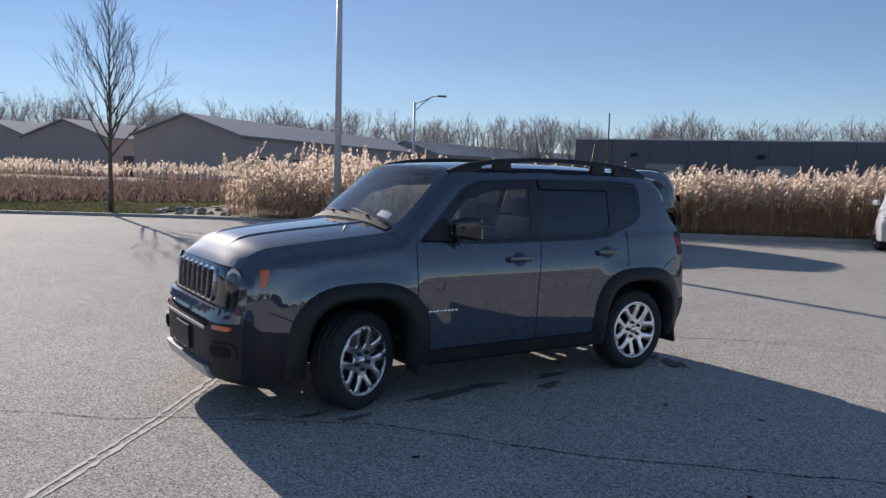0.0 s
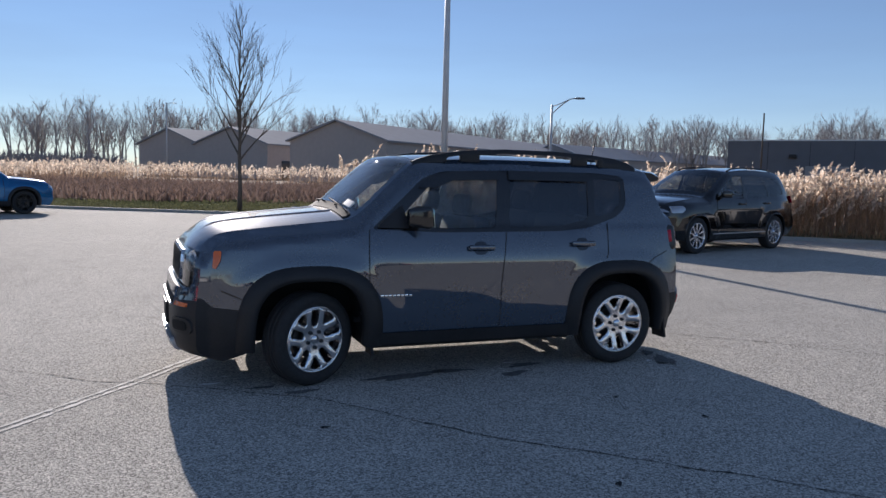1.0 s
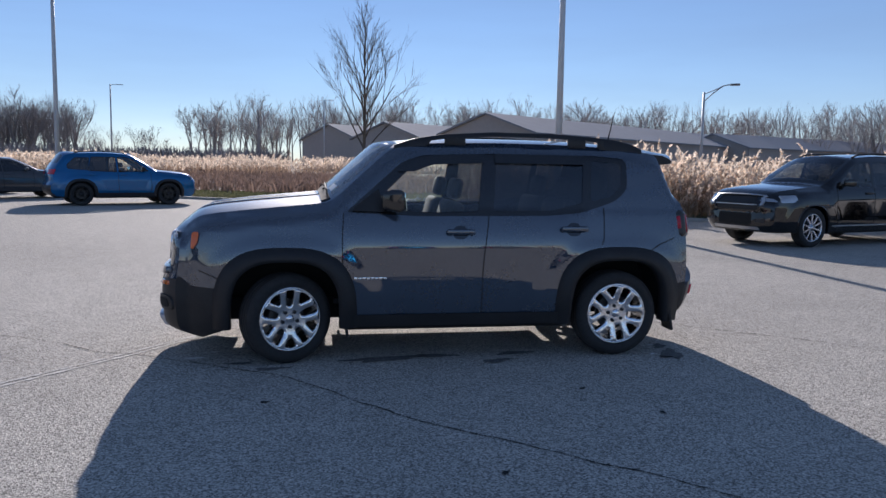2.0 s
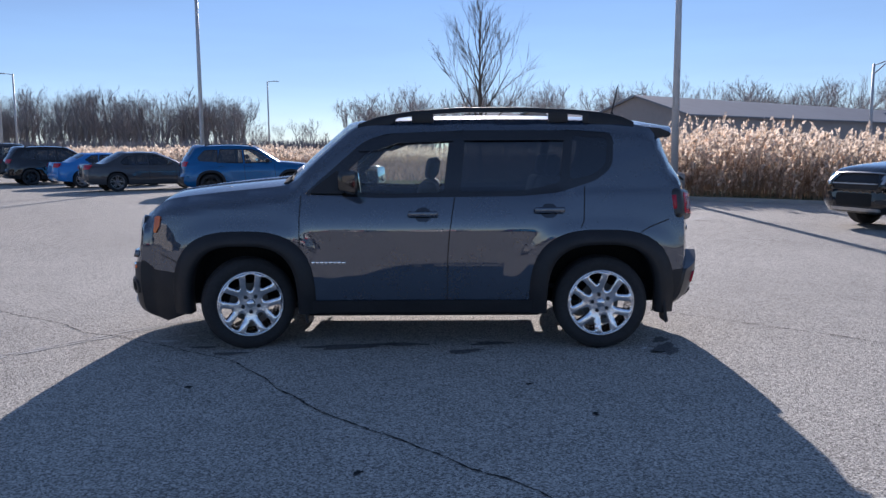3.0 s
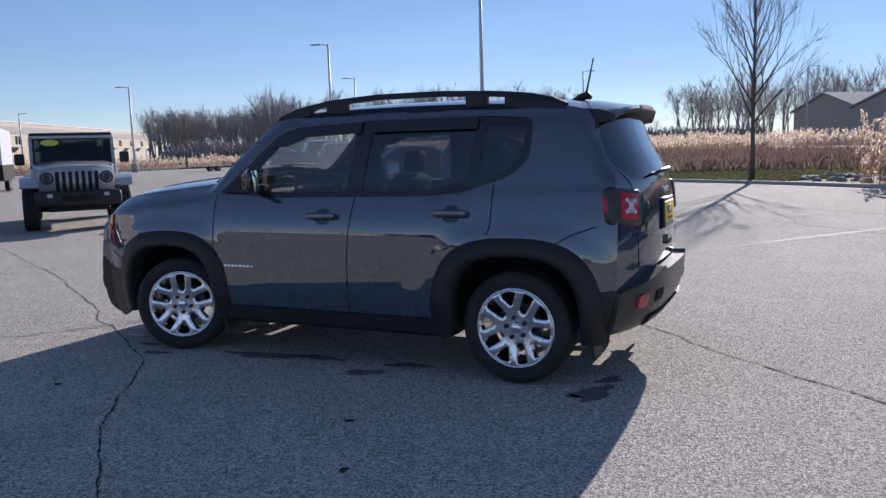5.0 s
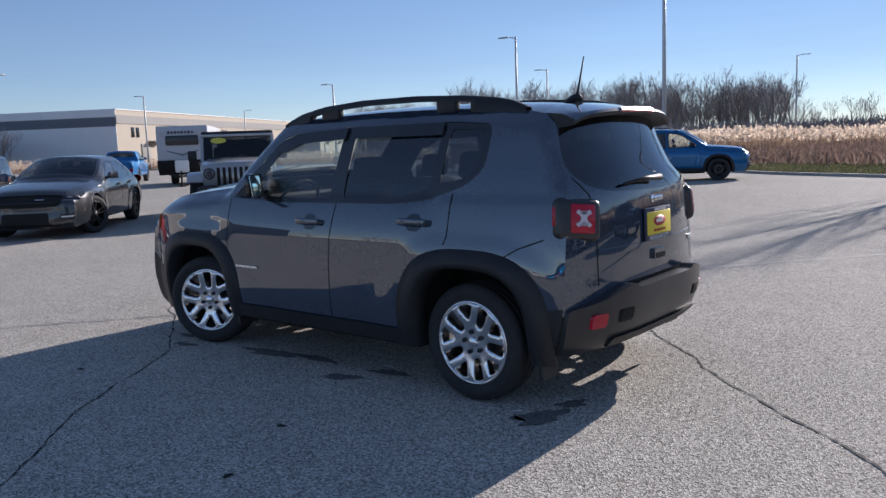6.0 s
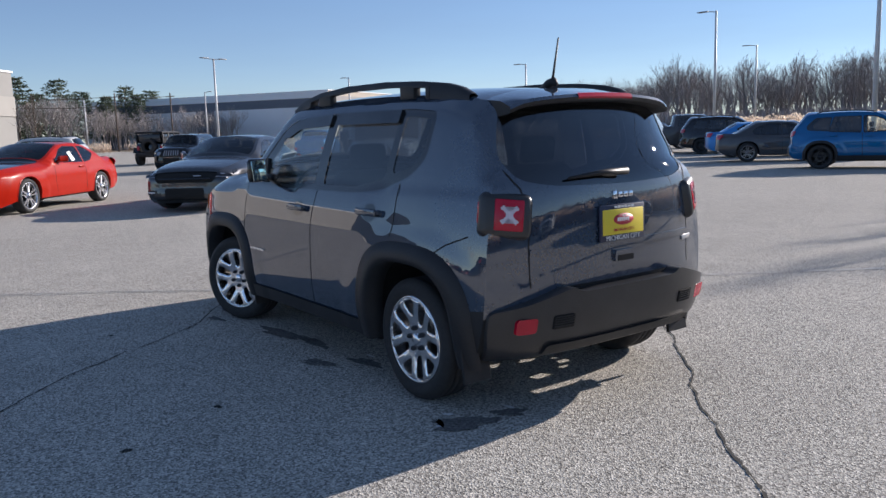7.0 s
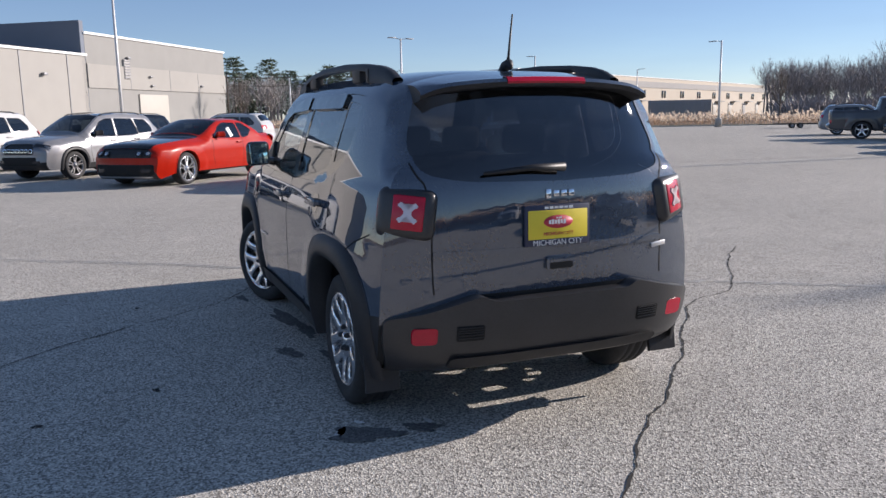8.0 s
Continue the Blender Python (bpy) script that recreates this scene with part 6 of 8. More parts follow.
    spec = base_spec(step=step, W=W, wb=wb, R=R, ra=R + 0.05, flare=0.075 if clad else 0.012, proud=0.014 if clad else 0.003, trim=M_BLACK if clad else paint_, xf=-wb / 2 - 0.1, lf=ov, xr=wb / 2 + 0.05, lr=ov, tf=0.13, tr=0.11,
                     pw=dict(b=4.5, g=4.5, h=2.8, w=2.6, r=2.6, k=2.6, t=3.4, c=4.0), belt=belt, tum=0.32 if kind in ("sedan", "muscle", "coupe") else 0.24, tum2=0.25 if kind in ("sedan", "muscle", "coupe") else 0.1, sill=sill, low_top=0.72 * sz, sil=sil2, paint=paint_, side_feats=sf, side_parts=sp,
                     inset={**{"frame%d" % k: 0.003 for k in range(3)}, **{"glass%d" % k: 0.008 for k in range(3)}, "windscreen": 0.003, "rear_window": 0.003, "grille": 0.02, "sill_trim": -0.01},
                     skin_feats=feats_skin, skin_parts={"windscreen": ("windscreen", M_DIMSCREEN), "rear_window": ("rear_window", M_PRIVACY if privacy else M_GLASS), "grille": ("grille", M_UNDER if two_tone == "front" else M_BLACK), "front_bumper": ("front_bumper", M_BLACK),
                                                        "rear_bumper": ("rear_bumper", M_BLACK), "dark_bonnet": ("bonnet", P_BLACK), "dark_roof": ("roof", P_BLACK)},
                     wheel=wheel, rr=R * rim_part, tw=0.24, wi=0.01, steer=steer, rim_mat=rim, rim_label=rim_label, seats=(-0.30 * sx, 0.60 * sx) if kind != "truck" else (-0.25 * sx, 0.2 * sx),
                     mirror=(wins[0][0][0] + 0.16, belt + 0.10, 0.18, 0.14), mirror_mat=M_BLACK if clad else paint_, handles=[(wins[0][-1][0] - 0.12, belt - 0.10)] + ([(wins[1][-1][0] - 0.12, belt - 0.09)] if kind not in ("coupe",) else []), handle_mat=paint_,
                     seams=[[(wins[0][0][0] - 0.06, belt), (wins[0][0][0] - 0.10, 0.6), (wins[0][0][0] - 0.04, sill + 0.1)], [(wins[0][-1][0] + 0.05, belt), (wins[0][-1][0] + 0.02, sill + 0.1)]], gap=0.006, i_screen_top=iw[-1])
    m = pose(place[0], place[1], 0, 0, 0, heading - 180)
    car, G = build_car(name, spec, m, label, category, group)
    W2 = W
    g0 = i_hood - 1.0
    for sg in (-1, 1):
        a, b = sorted((sg * 0.50 * W2, sg * 0.86 * W2))
        if lamps == "round":
            mm = skin_frame(G, i_hood - 0.75, v_at(G, i_hood - 0.75, sg * 0.62 * W2))
            turned("headlamp", mm, [(0.0, 0.03), (0.06, 0.028), (0.095, 0.015), (0.10, 0.0)], M_CLEAR, car, "round headlamp")
        elif lamps == "quad":
            for yy in (0.45, 0.66):
                mm = skin_frame(G, i_hood - 0.75, v_at(G, i_hood - 0.75, sg * yy * W2))
                lamp = turned("headlamp", mm, [(0.0, 0.012), (0.06, 0.012), (0.075, 0.02), (0.08, 0.0)], M_DARKWIN, car, "round headlamp in a dark grille")
                turned("lens", mm, [(0.0, 0.024), (0.035, 0.020), (0.046, 0.012)], M_CLEAR, lamp)
        elif lamps == "dark":
            a, b = sorted((sg * (0.66 if two_tone == "front" else 0.52) * W2, sg * 0.93 * W2))
            gpod(car, G, "headlamp", i_hood - 0.75, i_hood - 0.12, a, b, M_DARKWIN, 0.010, "slim dark headlamp", 0.02)
            gpod(car, G, "lamp_strip", i_hood - 0.76, i_hood - 0.69, a, b, M_CLEAR, 0.014, "", 0.004)
        else:
            gpod(car, G, "headlamp", i_hood - 0.82, i_hood - 0.46, a + (0.05 if sg > 0 else 0), b - (0 if sg > 0 else 0.05), M_CLEAR, 0.012, "slim headlamp", 0.03)
        it = tags.index("t") if kind not in ("sedan", "muscle", "coupe", "truck") else [i for i, t in enumerate(tags) if t == "t"][-2]
        a, b = sorted((sg * 0.52 * W2, sg * 0.88 * W2))
        gpod(car, G, "tail_lamp", it + 0.1, it + (0.9 if kind != "truck" else 1.0), a if kind != "truck" else (a if sg < 0 else b - 0.16), b if kind != "truck" else (a + 0.16 if sg < 0 else b), M_RED, 0.016, "red tail lamp", 0.03)
        a, b = sorted((sg * 0.52 * W2, sg * 0.72 * W2))
        gpod(car, G, "fog_lamp", 1.2, 1.5, a, b, M_DARKWIN, 0.010, "", 0.01)
    # widened on the black-bonnet car to paint shade across its nose
    wide = 0.80 if two_tone == "bonnet" else 0.62 if two_tone == "roof" else 0.42
    gpod(car, G, "lower_intake", 0.9, 1.9, -wide * W2, wide * W2, M_UNDER, 0.006, "dark lower intake", 0.05)
    if kind == "suv" or kind == "boxy":
        for sg in (-1, 1):
            bm = bmesh.new()
            pts = []
            for x in np.linspace(-0.1, 1.5, 12) * sx:
                yy = float(G.y(x, G.top(x) - 0.01)) - 0.05
                pts.append((x, sg * yy, float(G.top(x)) + (0.045 if -0.05 * sx < x < 1.42 * sx else 0.01)))
            tube(bm, pts, 0.018, 6)
            part("roof_rail", bm, M_BLACK, car)
    return car, G


durango, DG = road_car("black_suv", "suv", (9.75, 8.4), 196.7, 3.04, 1.80, 0.96, P_BLACK, "glossy black large SUV with silver wheels beside the reeds", "s10", M_RIM, "silver ten-spoke alloy rim", R=0.385, step=0.07)
gpod(durango, DG, "grille_trim", 3.70, 3.79, -0.62, 0.62, M_SILVERPL, 0.024, "bright grille frame", 0.01)
gpod(durango, DG, "grille_trim", 2.78, 2.87, -0.50, 0.50, M_SILVERPL, 0.024, "bright grille frame", 0.01)
for sg in (-1, 1):
    q0, q1 = sorted((sg * 0.50, sg * 0.62))
    gpod(durango, DG, "grille_end", 2.80, 3.78, q0 + (0.07 if sg > 0 else 0), q1 - (0 if sg > 0 else 0.07), M_SILVERPL, 0.024, "", 0.01)
gpod(durango, DG, "skid_plate", 0.35, 0.75, -0.55, 0.55, M_SILVERPL, 0.02, "silver skid plate", 0.02)
side_pod("headlamp", durango, DG, [(-2.34, 0.86), (-2.33, 1.00), (-2.02, 1.01), (-1.97, 0.93), (-2.06, 0.87)], M_CLEAR, 0.012, "clear wraparound headlamp", r=0.03)
side_pod("sill_strip", durango, DG, [(-1.0, 0.40), (-1.0, 0.425), (1.05, 0.425), (1.05, 0.40)], M_SILVERPL, 0.015, "chrome sill strip")
road_car("blue_suv", "suv", (-7.05, 21.4), 23.0, 2.70, 1.68, 0.93, P_BLUE, "bright blue SUV with black trim and roof rails", "d5", M_RIMDARK, "black alloy rim", clad=True, R=0.365, step=0.08, lamps="dark")
road_car("grey_sedan", "sedan", (-11.78, 24.92), 36.0, 3.05, 1.47, 0.95, P_DGREY, "dark grey sedan in the row of parked cars", "d5", M_RIMGREY, "grey alloy rim", R=0.36, tinted=True)
road_car("pickup_truck", "truck", (-21.78, 32.62), 43.0, 3.57, 1.95, 1.0, P_DGREY, "dark grey pickup truck with chrome wheels", "s5", M_RIM, "chrome five-spoke rim", R=0.41, category="pickup truck")
road_car("dark_suv", "suv", (-18.71, 31.43), 40.0, 2.9, 1.78, 0.95, P_BLACK, "black SUV in the row of parked cars", "d5", M_RIMDARK, "black alloy rim", R=0.38, tinted=True)
road_car("light_blue_coupe", "coupe", (-14.81, 28.23), 40.0, 2.95, 1.45, 0.95, P_LBLUE, "light blue coupe between dark parked cars", "d5", M_RIMGREY, "grey alloy rim", R=0.36, tinted=True)
road_car("small_silver_suv", "suv", (-27.62, 36.87), 44.0, 2.64, 1.64, 0.90, P_SILVER, "silver compact SUV at the end of the row", "s10", M_RIM, R=0.345)
charger, CG = road_car("sports_sedan", "muscle", (-12.8, 3.7), -43.0, 3.05, 1.47, 0.95, P_GREY, "grey sports sedan with dark wheels, parked diagonally", "d5", M_RIMDARK, "dark alloy rim", steer=-26, R=0.365, step=0.07, two_tone="front", lamps="dark")
chall, LG = road_car("red_coupe", "coupe", (-15.6, -0.1), -41.5, 2.95, 1.44, 0.96, P_RED, "orange-red two-door sports coupe with a black bonnet", "v5", M_RIM, "pale alloy rim", R=0.365, lamps="quad", step=0.07, two_tone="bonnet", rim_part=0.77, tinted=True)
one_box("window_paper", (0.36, -float(LG.y(0.36, 1.14)) - 0.004, 1.14), (0.13, 0.004, 0.24), M_WHITE, chall, 0.001, "white paper on the side window", Matrix.Rotation(radians(-14), 4, 'Y') @ Matrix.Rotation(radians(-24), 4, 'X'))
gpod(chall, LG, "front_splitter", 0.30, 0.62, -0.70, 0.70, M_SILVERPL, 0.05, "pale chin splitter", 0.02)
for sg in (-1, 1):
    q0, q1 = sorted((sg * 0.60, sg * 0.82))
    gpod(charger, CG, "fog_bezel", 1.30, 1.72, q0, q1, M_BLACK, 0.010, "", 0.02)
    # the fog lamp's white reflection is painted as a strip
    gpod(charger, CG, "fog_reflection", 1.50, 1.60, q0 + 0.02, q1 - 0.02, M_WHITE, 0.018, "white daytime lamp strip", 0.008)
    q0, q1 = sorted((sg * 0.70, sg * 0.78))
    gpod(charger, CG, "lamp_projector", 3.58, 3.80, q0, q1, M_CLEAR, 0.014, "bright lamp projector", 0.02)
    side_pod("headlamp_wrap", charger, CG, [(-2.22, 0.735), (-2.20, 0.80), (-2.04, 0.835), (-2.08, 0.785)], M_DARKWIN, 0.010, "dark wraparound end of the headlamp", (sg,), 0.02)
gpod(charger, CG, "grille_bar", 3.02, 3.14, -0.54, 0.54, M_GLOSSBLACK, 0.006, "gloss black grille bar", 0.01)
gpod(charger, CG, "grille_badge", 3.30, 3.40, -0.34, -0.18, M_SILVERPL, 0.012, "small bright badge", 0.006)
gpod(charger, CG, "chin_lip", 0.35, 0.70, -0.62, 0.62, M_BLACK, 0.025, "black chin lip", 0.02)
compass, PG = road_car("silver_suv", "suv", (-19.0, -2.6), -42.7, 2.64, 1.65, 0.91, P_SILVER, "silver compact SUV with black cladding and a dark roof", "v5", M_RIMGREY, "grey alloy rim", clad=True, R=0.355, step=0.07, two_tone="roof", lamps="dark", tinted=True)
for k in range(7):
    y = -0.42 + 0.14 * k
    ring = gpod(compass, PG, "grille_ring", 2.55, 3.1, y - 0.055, y + 0.055, M_CHROME, 0.012, "chrome grille ring", 0.03)
    gpod(compass, PG, "grille_slot", 2.64, 3.01, y - 0.036, y + 0.036, M_UNDER, 0.020, "dark grille slot", 0.02)
road_car("white_suv", "suv", (-22.0, -6.2), -42.7, 2.9, 1.76, 0.95, P_WHITE, "white SUV parked beside a silver one", "s10", M_RIM, R=0.38)
road_car("white_wagon", "suv", (-34.5, 3.0), -120.0, 2.8, 1.68, 0.93, P_WHITE, "white SUV parked across the lot", "s10", M_RIM, R=0.36)
road_car("dark_wagon", "suv", (-31.0, -1.5), -42.0, 2.8, 1.70, 0.93, P_BLACK, "black SUV behind the red coupe", "s10", M_RIM, R=0.36)
boxy, BG = road_car("far_boxy_suv", "boxy", (-31.9, 9.0), -38.0, 2.63, 1.66, 0.88, P_BLACK, "black boxy SUV with round headlamps", "s5", M_RIMGREY, "grey alloy rim", lamps="round", R=0.36)
for k in range(7):
    gpod(boxy, BG, "grille_slot", 2.75, 3.75, -0.30 + 0.10 * k - 0.014, -0.30 + 0.10 * k + 0.014, M_SILVERPL, 0.018, "bright grille bar", 0.006)
road_car("blue_pickup", "truck", (-38.0, 18.9), 142.0, 3.4, 1.74, 0.95, P_SKYBLUE, "bright blue pickup truck seen from behind", "s5", M_RIMDARK, "dark alloy rim", R=0.41, category="pickup truck")
road_car("white_car", "suv", (17.6, 5.1), 208.5, 2.7, 1.66, 0.93, P_WHITE, "white SUV parked near the kerb", "s10", M_RIMDARK, "dark alloy rim", R=0.36, steer=14)


# a row of copied cars, added out of view to show in the glossy paint
for k, src in enumerate(("white_suv", "dark_suv", "grey_sedan", "small_silver_suv", "white_wagon", "blue_suv", "sports_sedan")):
    copy_thing(bpy.data.objects[src], pose(-13.5 + 3.3 * k, -27.0 + 0.4 * k, 0, 0, 0, 97))


# ---- off-roaders with upright grilles ----
def off_roader(name, place, heading, paint_, label, spare=False):
    car = thing(name, pose(place[0], place[1], 0, 0, 0, heading - 180) @ Matrix.Scale(1.06, 4), label, "car", "parked cars")
    R, wb = 0.41, 2.95
    xf, xr = -wb / 2, wb / 2
    one_box("frame", (0.05, 0, 0.55), (4.0, 0.9, 0.22), M_UNDER, car, 0.03)
    one_box("body_tub", (0.55, 0, 0.87), (2.72, 1.58, 0.62), paint_, car, 0.07)
    bm = bmesh.new()
    vs = []
    for x, w, z0, z1 in ((-2.0, 0.60, 0.70, 1.12), (-1.85, 0.64, 0.68, 1.17), (-0.9, 0.72, 0.62, 1.24), (-0.75, 0.74, 0.6, 1.25)):
        vs.append([bm.verts.new(p) for p in ((x, -w, z0), (x, -w, z1 - 0.05), (x, -w * 0.86, z1), (x, 0, z1 + 0.03), (x, w * 0.86, z1), (x, w, z1 - 0.05), (x, w, z0))])
    for a, b in zip(vs, vs[1:]):
        for i in range(6):
            bm.faces.new((a[i], b[i], b[i + 1], a[i + 1]))
    bm.faces.new(vs[0])
    bmesh.ops.recalc_face_normals(bm, faces=bm.faces)
    part("bonnet", bm, paint_, car)
    bm = bmesh.new()
    prism(bm, [(-0.62, 0.66), (-0.66, 0.98), (-0.60, 1.13), (-0.3, 1.18), (0.3, 1.18), (0.60, 1.13), (0.66, 0.98), (0.62, 0.66)], -2.06, -1.98, "x")
    grille = part("grille", bm, paint_, car, "painted upright grille with seven slots")
    for k in range(7):
        one_box("grille_slot", (-2.063, -0.33 + 0.11 * k, 0.90), (0.012, 0.062, 0.36), M_UNDER, grille, 0.004)
    for sg in (-1, 1):
        mm = Matrix.Translation((-2.06, sg * 0.505, 0.965)) @ Matrix.Rotation(-math.pi / 2, 4, 'Y')
        lamp = turned("headlamp", mm, [(0.070, 0.02), (0.092, 0.02), (0.105, 0.025), (0.115, 0.0)], M_BLACK, car, "round headlamp in a black ring")
        turned("lens", mm, [(0.0, 0.045), (0.05, 0.04), (0.095, 0.015)], M_DARKWIN, lamp, "dark lamp lens")
        turned("lamp_ring", mm, [(0.066, 0.036), (0.072, 0.042), (0.080, 0.034)], M_CLEAR, lamp)
        for ax in (xf, xr):
            bm = bmesh.new()
            prism(bm, [(ax - 0.55, 0.81), (ax - 0.50, 0.93), (ax - 0.34, 0.99), (ax + 0.36, 0.99), (ax + 0.56, 0.70), (ax + 0.50, 0.68), (ax + 0.33, 0.92), (ax - 0.33, 0.92), (ax - 0.44, 0.89), (ax - 0.50, 0.79)], sg * 0.62, sg * 0.95, "y")
            bmesh.ops.recalc_face_normals(bm, faces=bm.faces)
            part("fender_flare", bm, paint_, car, "broad fender flare")
            put_wheel(car, "s5", R, 0.235, 0.27, ax, sg * 0.80, 0, M_RIMDARK, "dark five-spoke rim")
        one_box("door_mirror", (-0.62, sg * 0.95, 1.32), (0.12, 0.18, 0.22), M_BLACK, car, 0.03)
        one_box("fog_lamp", (-2.33, sg * 0.47, 0.66), (0.04, 0.10, 0.08), M_CLEAR, car, 0.02)
        one_box("tail_lamp", (1.93, sg * 0.66, 0.95), (0.06, 0.13, 0.22), M_RED, car, 0.015)
        bm = bmesh.new()
        prism(bm, [(-0.66, 1.19), (-0.40, 1.74), (-0.34, 1.74), (-0.56, 1.19)], sg * 0.715, sg * 0.775, "y")
        bmesh.ops.recalc_face_normals(bm, faces=bm.faces)
        part("windscreen_post", bm, paint_, car)
        for x0, x1 in ((-0.42, 0.32), (0.42, 1.08), (1.18, 1.82)):
            one_box("side_window", ((x0 + x1) / 2, sg * 0.745, 1.45), (x1 - x0, 0.012, 0.46), M_DARKWIN, car, 0.004)
        for x0, x1 in ((0.32, 0.42), (1.08, 1.18), (1.82, 1.92)):
            one_box("roof_post", ((x0 + x1) / 2, sg * 0.74, 1.45), (x1 - x0, 0.06, 0.56), M_BLACK, car, 0.01)
    one_box("front_bumper", (-2.22, 0, 0.60), (0.24, 1.46, 0.28), M_BLACK, car, 0.07)
    one_box("skid_plate", (-2.12, 0, 0.42), (0.20, 1.05, 0.12), M_UNDER, car, 0.04, "dark skid plate under the bumper")
    one_box("number_panel", (-2.345, 0, 0.60), (0.012, 0.55, 0.10), M_UNDER, car, 0.003)
    one_box("axle", (xf, 0, 0.40), (0.14, 1.5, 0.14), M_UNDER, car, 0.04)
    for y in (-0.25, 0.3):
        one_box("wiper", (-0.615, y, 1.28), (0.015, 0.46, 0.012), M_BLACK, car, 0.003, "", Matrix.Rotation(radians(8), 4, 'X'))
        one_box("bonnet_latch", (-1.55, y * 2.45, 1.17), (0.10, 0.05, 0.05), M_BLACK, car, 0.01)
    one_box("rear_bumper", (2.0, 0, 0.60), (0.2, 1.6, 0.2), M_BLACK, car, 0.05)
    bm = bmesh.new()
    prism(bm, [(-0.655, 1.22), (-0.41, 1.72), (-0.40, 1.715), (-0.64, 1.215)], -0.715, 0.715, "y")
    bmesh.ops.recalc_face_normals(bm, faces=bm.faces)
    g = part("windscreen", bm, M_DIMSCREEN, car, smooth=False)
    g.visible_shadow = False
    one_box("windscreen_header", (-0.40, 0, 1.745), (0.10, 1.54, 0.06), paint_, car, 0.02)
    one_box("hard_top", (0.80, 0, 1.79), (2.36, 1.54, 0.09), M_BLACK, car, 0.045)
    one_box("rear_window", (1.90, 0, 1.48), (0.02, 1.2, 0.40), M_DARKWIN, car, 0.006)
    one_box("dashboard", (-0.45, 0, 1.17), (0.3, 1.3, 0.16), M_SEAT, car, 0.04)
    for y in (-0.36, 0.36):
        seat(car, 0.2, y, 0.85, M_SEAT)
        seat(car, 1.05, y, 0.87, M_SEAT)
    if spare:
        mm = new("spare_wheel", wheel_meshes("s5", R, 0.235, 0.27)[0])
        mm.parent, mm.matrix_basis = car, pose(2.08, 0, 1.05, 0, 0, 90)
    return car


wr = off_roader("silver_off_roader", (-11.86, 7.35), -39.0, P_LSILVER, "silver off-roader with a black top and seven-slot grille")
bm = bmesh.new()
lathe(bm, [(0.0, 0.003), (0.16, 0.003), (0.165, 0.0)], 28, "z")
mm = Matrix.Translation((-0.46, 0.40, 1.635)) @ Matrix.Rotation(radians(-63), 4, 'Y') @ Matrix.Rotation(radians(90), 4, 'Z') @ Matrix.Diagonal((1, 0.42, 1, 1))
for v in bm.verts:
    v.co = mm @ v.co
part("window_sticker", bm, M_STICKER, wr, "yellow oval sticker on the windscreen")
off_roader("black_off_roader", (-44.5, 11.8), 140.0, P_BLACK, "black off-roader seen from behind with its spare wheel", True)


# ---- travel trailer ----
def travel_trailer(place, heading):
    t = thing("travel_trailer", pose(place[0], place[1], 0, 0, 0, heading - 180) @ Matrix.Scale(0.94, 4), "white travel trailer with a dark lower band and front window", "trailer")
    bm = bmesh.new()
    prism(bm, [(-2.9, 0.95), (-3.0, 1.3), (-2.98, 2.75), (-2.85, 2.95), (3.0, 2.95), (3.05, 0.95)], -1.22, 1.22, "y")
    bmesh.ops.recalc_face_normals(bm, faces=bm.faces)
    bmesh.ops.bevel(bm, geom=bm.edges[:], offset=0.03, segments=2, affect='EDGES')
    part("shell", bm, M_TRAILER, t)
    bm = bmesh.new()
    prism(bm, [(-2.75, 0.55), (-3.04, 1.02), (-3.045, 1.28), (3.08, 1.28), (3.06, 0.55)], -1.235, 1.235, "y")
    bmesh.ops.recalc_face_normals(bm, faces=bm.faces)
    part("lower_band", bm, M_UNDER, t, "dark lower skirt")
    for k in range(14):
        one_box("cladding_rib", (-3.0, 0, 1.36 + 0.1 * k), (0.016, 2.3, 0.05), M_TRAILER, t, 0.006)
    one_box("front_window", (-3.03, 0.0, 2.24), (0.04, 1.55, 0.46), M_DARKWIN, t, 0.06, "dark front window")
    for k in range(8):
        one_box("lettering_bar", (-3.022, 0.62 - 0.16 * k, 2.63), (0.008, 0.11, 0.10 if k % 2 else 0.13), M_NAVYFRAME, t, 0.002)
    for sg in (-1, 1):
        bm = bmesh.new()
        prism(bm, [(0.0, 1.56), (sg * 0.75, 1.76), (sg * 0.78, 1.72), (0.0, 1.48)], -3.028, -3.012, "x")
        bmesh.ops.recalc_face_normals(bm, faces=bm.faces)
        part("stripe", bm, M_BAND_SHADE, t)
        put_wheel(t, "s5", 0.34, 0.2, 0.22, 0.6, sg * 1.08, 0, M_RIMGREY, "grey steel rim")
        put_wheel(t, "s5", 0.34, 0.2, 0.22, 1.4, sg * 1.08, 0, M_RIMGREY, "grey steel rim")
    bm = bmesh.new()
    for sg in (-1, 1):
        tube(bm, [(-2.7, sg * 0.7, 0.55), (-4.1, 0, 0.50)], 0.05, 6)
    tube(bm, [(-4.0, 0, 0.0), (-4.0, 0, 0.75)], 0.045, 8)
    box(bm, -4.0, 0, 0.02, 0.3, 0.3, 0.03)
    part("tow_frame", bm, M_UNDER, t)
    one_box("gas_bottle_cover", (-3.55, 0, 0.98), (0.45, 0.62, 0.62), M_WHITE, t, 0.08)
    return t


travel_trailer((-31.0, 18.6), -41.0)

